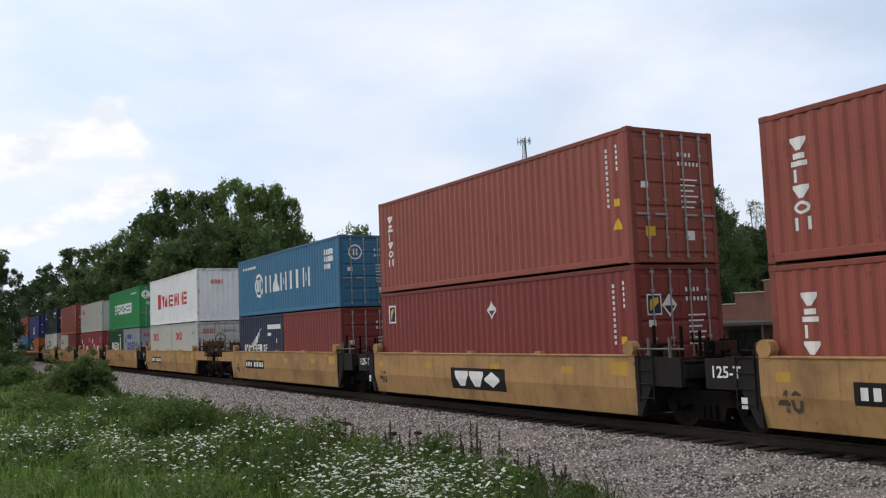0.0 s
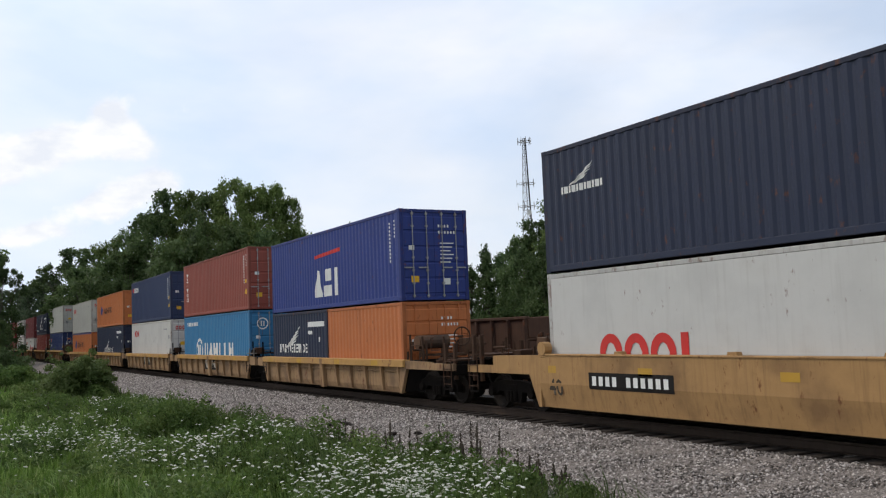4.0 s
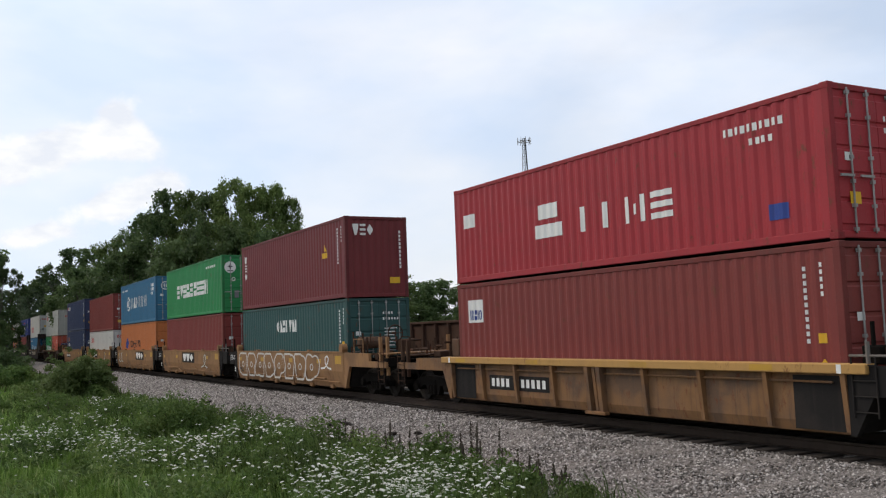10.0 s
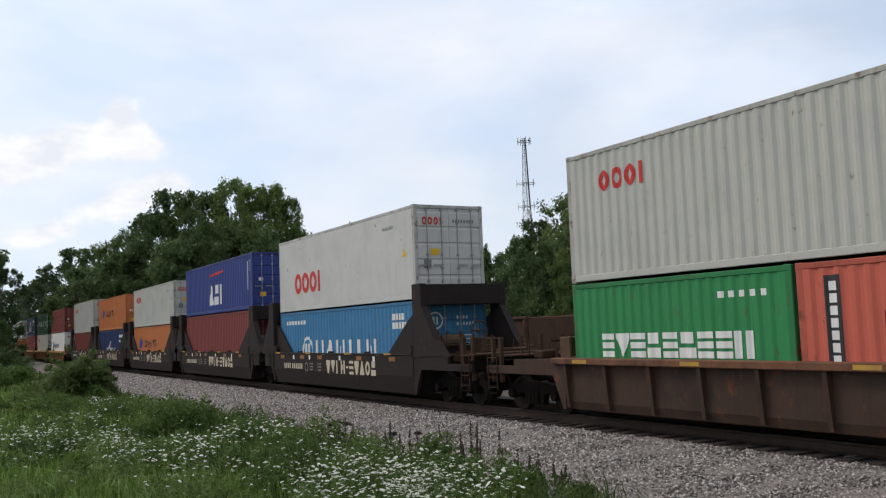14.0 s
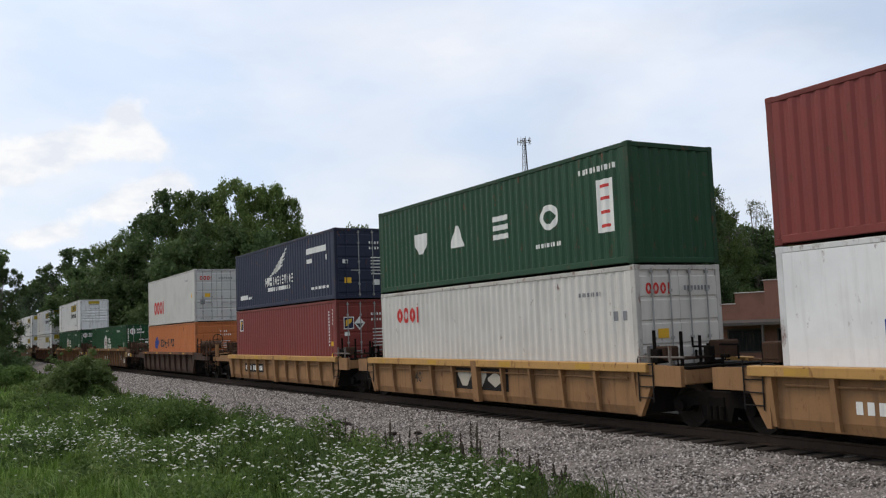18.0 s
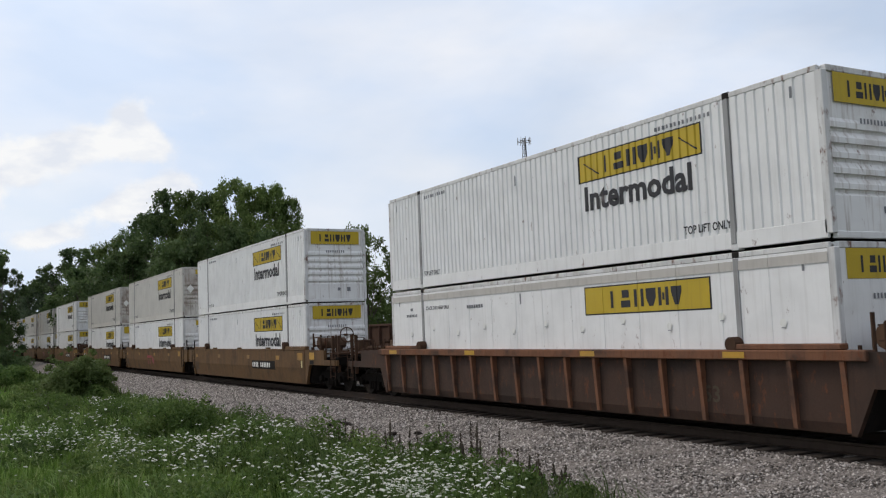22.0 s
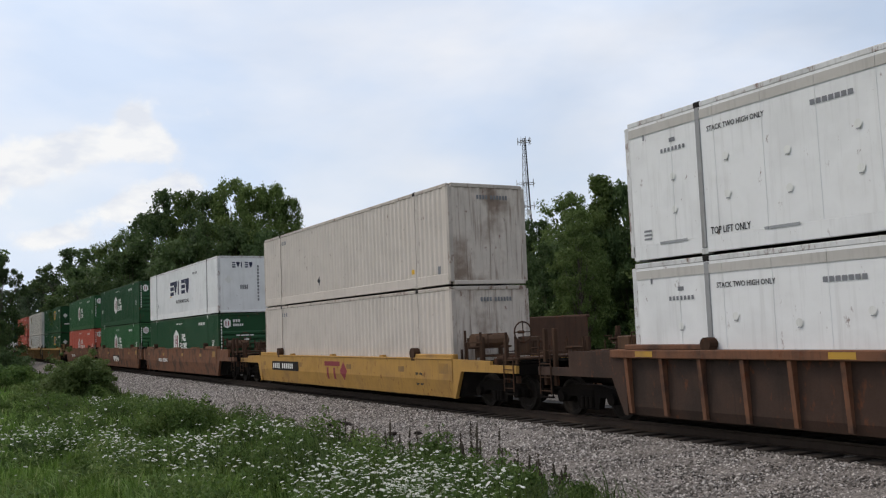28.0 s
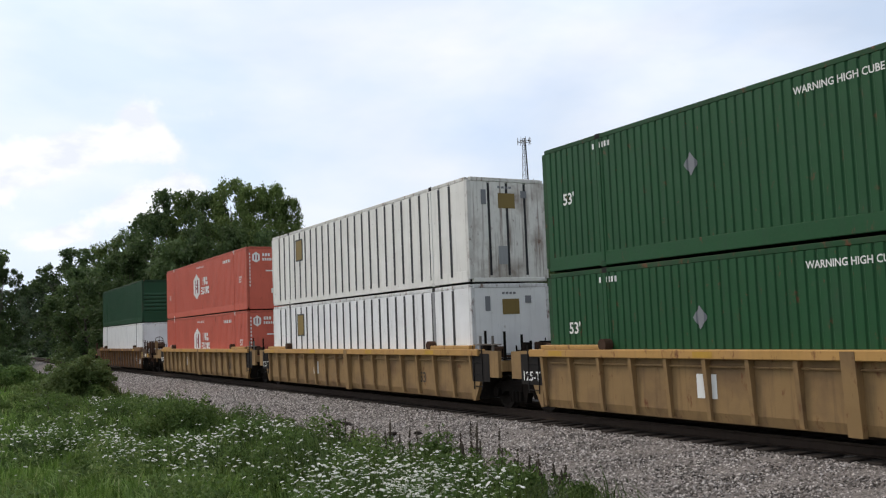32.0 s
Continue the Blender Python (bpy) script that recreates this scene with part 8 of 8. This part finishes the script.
def build_mast():
    d = 260.0
    x, y = -0.821 * d, 0.571 * d
    h = 0.205 * d + 2.03 + 1.5
    grey = grime("mast_steel", (0.22, 0.21, 0.21), rough=0.5, metal=0.5, amount=0.3)
    pale = grime("antenna_white", (0.6, 0.6, 0.6), rough=0.5)
    root = thing("radio_mast", "tall grey lattice mobile-phone mast with antennas", "mast", at=pose(x, y, -1.5, 0, 0, 20))
    n = 22
    def leg(k, f):
        r = 2.7 * (1 - f) + 0.5 * f
        a = math.tau * k / 3
        return Vector((r * math.cos(a), r * math.sin(a), h * f))
    for k in range(3):
        part("leg", Shape().tube(leg(k, 0), leg(k, 1), 0.11, 0.07, n=8), grey, root)
    for i in range(n):
        s = Shape()
        for k in range(3):
            a, b = i / n, (i + 1) / n
            s.tube(leg(k, a), leg((k + 1) % 3, b), 0.035, n=5)
            s.tube(leg((k + 1) % 3, a), leg(k, b), 0.035, n=5)
            s.tube(leg(k, b), leg((k + 1) % 3, b), 0.05, n=5)
        part("brace", s, grey, root)
    part("cable_run", Shape().tube((2.3, 0.0, 2), (0.42, 0.0, h), 0.24, 0.18, n=6), DARK, root)
    for f, r, m in ((0.985, 1.9, 9), (0.77, 2.6, 5), (0.655, 2.5, 5)):
        part("platform", Shape().ring((0, 0, h * f), r, 0.06, "z", 12, 5).tube((-r, 0, h * f), (r, 0, h * f), 0.06).tube((0, -r, h * f), (0, r, h * f), 0.06), grey, root)
        for i in range(m):
            a = math.tau * i / m
            part("antenna", Shape().rounded(r * math.cos(a) - 0.08, r * math.cos(a) + 0.08, r * math.sin(a) - 0.06, r * math.sin(a) + 0.06, h * f - 0.9, h * f + 1.1, 0.03), pale if i % 2 else grey, root)
    part("dish", Shape().lathe_y((1.6, -1.3, h * 0.62), [(0.15, 0.3), (0.75, 0.0), (0.75, 0.08)], 16), pale, root)


def build_gondola():
    rust = grime("gondola_rust", (0.085, 0.046, 0.031), dirt=(0.025, 0.018, 0.015), rough=0.85, amount=0.6, streak=0.5, rust=0.4)
    root = thing("gondola_wagon", "rusty brown open wagon standing on a siding", "railcar", at=pose(-35.5, 21.0, 0.0))
    for sy in (-1, 1):
        part("side", Shape().rounded(-7.0, 7.0, sy * 1.4 - 0.04, sy * 1.4 + 0.04, 0.95, 2.25, 0.01), rust, root)
        part("rim", Shape().rounded(-7.05, 7.05, sy * 1.42 - 0.09, sy * 1.42 + 0.09, 2.25, 2.36, 0.015), rust, root)
    for i in range(13):
        part("post", Shape().rounded(-6.95 + 1.158 * i - 0.06, -6.95 + 1.158 * i + 0.06, -1.56, -1.43, 0.95, 2.25, 0.01), rust, root)
    part("floor", Shape().rounded(-7.0, 7.0, -1.4, 1.4, 0.85, 1.0, 0.02), rust, root)
    for sx in (-1, 1):
        part("end", Shape().rounded(sx * 7.0 - 0.05, sx * 7.0 + 0.05, -1.4, 1.4, 0.95, 2.3, 0.01), rust, root)
        add_truck(root, sx * 5.2, 0.0)
    t = thing("siding_track", "rusty siding track behind the train", "track", kind="structure", at=pose(-35.5, 21.0, 0.0))
    part("bed", Shape().prism_x([(-2.6, -1.0), (2.6, -1.0), (1.6, -0.17), (-1.6, -0.17)], -40, 40), MATS["ballast_bed"], t)
    for y in (-0.755, 0.755):
        part("rail", Shape().rounded(-40, 40, y - 0.036, y + 0.036, -0.18, 0.0, 0.01), MATS["gondola_rust"], t)


def build_cables():
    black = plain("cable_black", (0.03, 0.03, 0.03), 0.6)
    for k, (a, b) in enumerate((((-190.0, 21.0, 13.4), (-85.0, 21.0, 7.6)), ((-190.0, 21.6, 12.6), (-85.0, 21.6, 7.0)))):
        a, b = Vector(a), Vector(b)
        pts = [a.lerp(b, f) - Vector((0, 0, 1.2 * 4 * f * (1 - f))) for f in np.linspace(0, 1, 13)]
        s = Shape().path(pts, 0.03, n=5)
        ob = new("overhead_cable", s.mesh("overhead_cable"))
        ob.data.materials.clear()
        ob.data.materials.append(black)
        tagged(ob, "thin black overhead cable before the trees", "cable", "overhead cables")
    for z in (7.0, 6.2):
        a, b = Vector((-65.4, 78.6, z + 1.75)), Vector((-20.0, 60.0, z + 0.6))
        s = Shape().path([a.lerp(b, f) - Vector((0, 0, 0.5 * 4 * f * (1 - f))) for f in np.linspace(0, 1, 9)], 0.02, n=5)
        ob = new("overhead_cable", s.mesh("overhead_cable"))
        ob.data.materials.clear()
        ob.data.materials.append(black)
        tagged(ob, "thin black overhead cable above the shop", "cable", "overhead cables")


build_shop()
build_mast()
build_gondola()
build_cables()
build_track()


# ---------------------------------------------------------------- fair-weather clouds low in the sky, far off
def build_clouds():
    R = 2400.0
    k = R / 1618.25
    puffs = ((195, 192, 46, 34), (165, 238, 70, 46), (232, 256, 60, 40), (95, 258, 74, 40), (20, 275, 80, 46), (215, 345, 78, 42), (272, 322, 46, 30), (150, 372, 60, 26), (85, 408, 64, 26), (15, 420, 50, 24), (-60, 300, 90, 60))
    m, nt, b = tree_of("cumulus")
    nt.nodes.remove(b)
    N, L = nt.nodes.new, nt.links.new
    co = N("ShaderNodeTexCoord")
    nz = N("ShaderNodeTexNoise")
    nz.inputs["Scale"].default_value, nz.inputs["Detail"].default_value, nz.inputs["Roughness"].default_value = 0.012, 6.0, 0.55
    L(co.outputs["Object"], nz.inputs["Vector"])
    total = None
    for px, py, rx, ry in puffs:
        mp = N("ShaderNodeMapping")
        x, y = (px - 784) * k, (441 - py) * k
        mp.inputs["Scale"].default_value = (1 / (rx * k * 1.3), 1 / (ry * k * 1.3), 0.0)
        mp.inputs["Location"].default_value = (-x / (rx * k * 1.3), -y / (ry * k * 1.3), 0)
        L(co.outputs["Object"], mp.inputs[0])
        g = N("ShaderNodeTexGradient")
        g.gradient_type = "SPHERICAL"
        L(mp.outputs[0], g.inputs[0])
        if total is None:
            total = g.outputs["Fac"]
        else:
            a = N("ShaderNodeMath")
            a.operation = "ADD"
            L(total, a.inputs[0])
            L(g.outputs["Fac"], a.inputs[1])
            total = a.outputs[0]
    cap = N("ShaderNodeMath")
    cap.operation = "MINIMUM"
    L(total, cap.inputs[0])
    cap.inputs[1].default_value = 0.9
    amp = N("ShaderNodeMapRange")
    amp.inputs[1].default_value, amp.inputs[2].default_value, amp.inputs[3].default_value, amp.inputs[4].default_value = 0.25, 0.75, -0.36, 0.36
    L(nz.outputs[0], amp.inputs[0])
    mass = N("ShaderNodeMath")
    mass.operation = "ADD"
    L(cap.outputs[0], mass.inputs[0])
    L(amp.outputs[0], mass.inputs[1])
    alpha = N("ShaderNodeMapRange")
    alpha.interpolation_type = "SMOOTHSTEP"
    alpha.inputs[1].default_value, alpha.inputs[2].default_value, alpha.inputs[4].default_value = 0.22, 0.80, 0.95
    L(mass.outputs[0], alpha.inputs[0])
    shade = N("ShaderNodeValToRGB")
    shade.color_ramp.elements[0].position, shade.color_ramp.elements[0].color = 0.38, (0.82, 0.855, 0.93, 1)
    shade.color_ramp.elements[1].position, shade.color_ramp.elements[1].color = 0.58, (1.0, 1.0, 1.0, 1)
    fold = N("ShaderNodeTexNoise")
    fold.inputs["Scale"].default_value, fold.inputs["Detail"].default_value = 0.007, 4.0
    lift = N("ShaderNodeVectorMath")
    lift.operation = "MULTIPLY"
    lift.inputs[1].default_value = (1.0, 2.2, 1.0)
    L(co.outputs["Object"], lift.inputs[0])
    L(lift.outputs[0], fold.inputs["Vector"])
    L(fold.outputs[0], shade.inputs[0])
    em, tr, mx = N("ShaderNodeEmission"), N("ShaderNodeBsdfTransparent"), N("ShaderNodeMixShader")
    L(shade.outputs[0], em.inputs[0])
    L(alpha.outputs[0], mx.inputs[0])
    L(tr.outputs[0], mx.inputs[1])
    L(em.outputs[0], mx.inputs[2])
    L(mx.outputs[0], nt.nodes["Material Output"].inputs[0])
    x0, x1, y0, y1 = (-300 - 784) * k, (460 - 784) * k, (441 - 500) * k, (441 - 90) * k
    me = bpy.data.meshes.new("cloud_backdrop")
    me.from_pydata([(x0, y0, 0), (x1, y0, 0), (x1, y1, 0), (x0, y1, 0)], [], [(0, 1, 2, 3)])
    me.materials.append(m)
    ob = new("cloud_backdrop", me)
    tagged(ob, "white fair-weather clouds low in a hazy sky", "sky", kind="structure")
    turn = look(EYE, EYE + Vector((-0.86773, 0.48947, 0.08637)), -2.2255)
    ob.matrix_basis = turn @ Matrix.Translation((0, 0, -R))
    return ob, turn, R, k


CLOUDS = build_clouds()


# ---------------------------------------------------------------- the train runs
def motions():
    # the train gains and loses a little on its even pace
    lag = {0.0: 0.0, 8.0: 0.0, 16.0: 0.0, 17.0: 0.0, 18.0: -0.16, 19.0: 0.0, 20.0: -0.08, 21.0: 0.0, 25.0: 0.0, 29.0: 0.03, 30.0: 0.24, 31.0: 0.05, 32.0: 0.0}
    for ob, p in ROLLING:
        walk(ob, [(t, Matrix.Translation(p + Vector((SPEED * t + d, 0, 0)))) for t, d in lag.items()])
    ob, turn, R, k = CLOUDS
    walk(ob, [(t, turn @ Matrix.Translation((dx * k, -0.12 * dx * k, -R))) for t, dx in ((0.0, 0.0), (8.0, 15.0), (16.0, 29.0), (24.0, 43.0), (32.0, 56.0))])


motions()
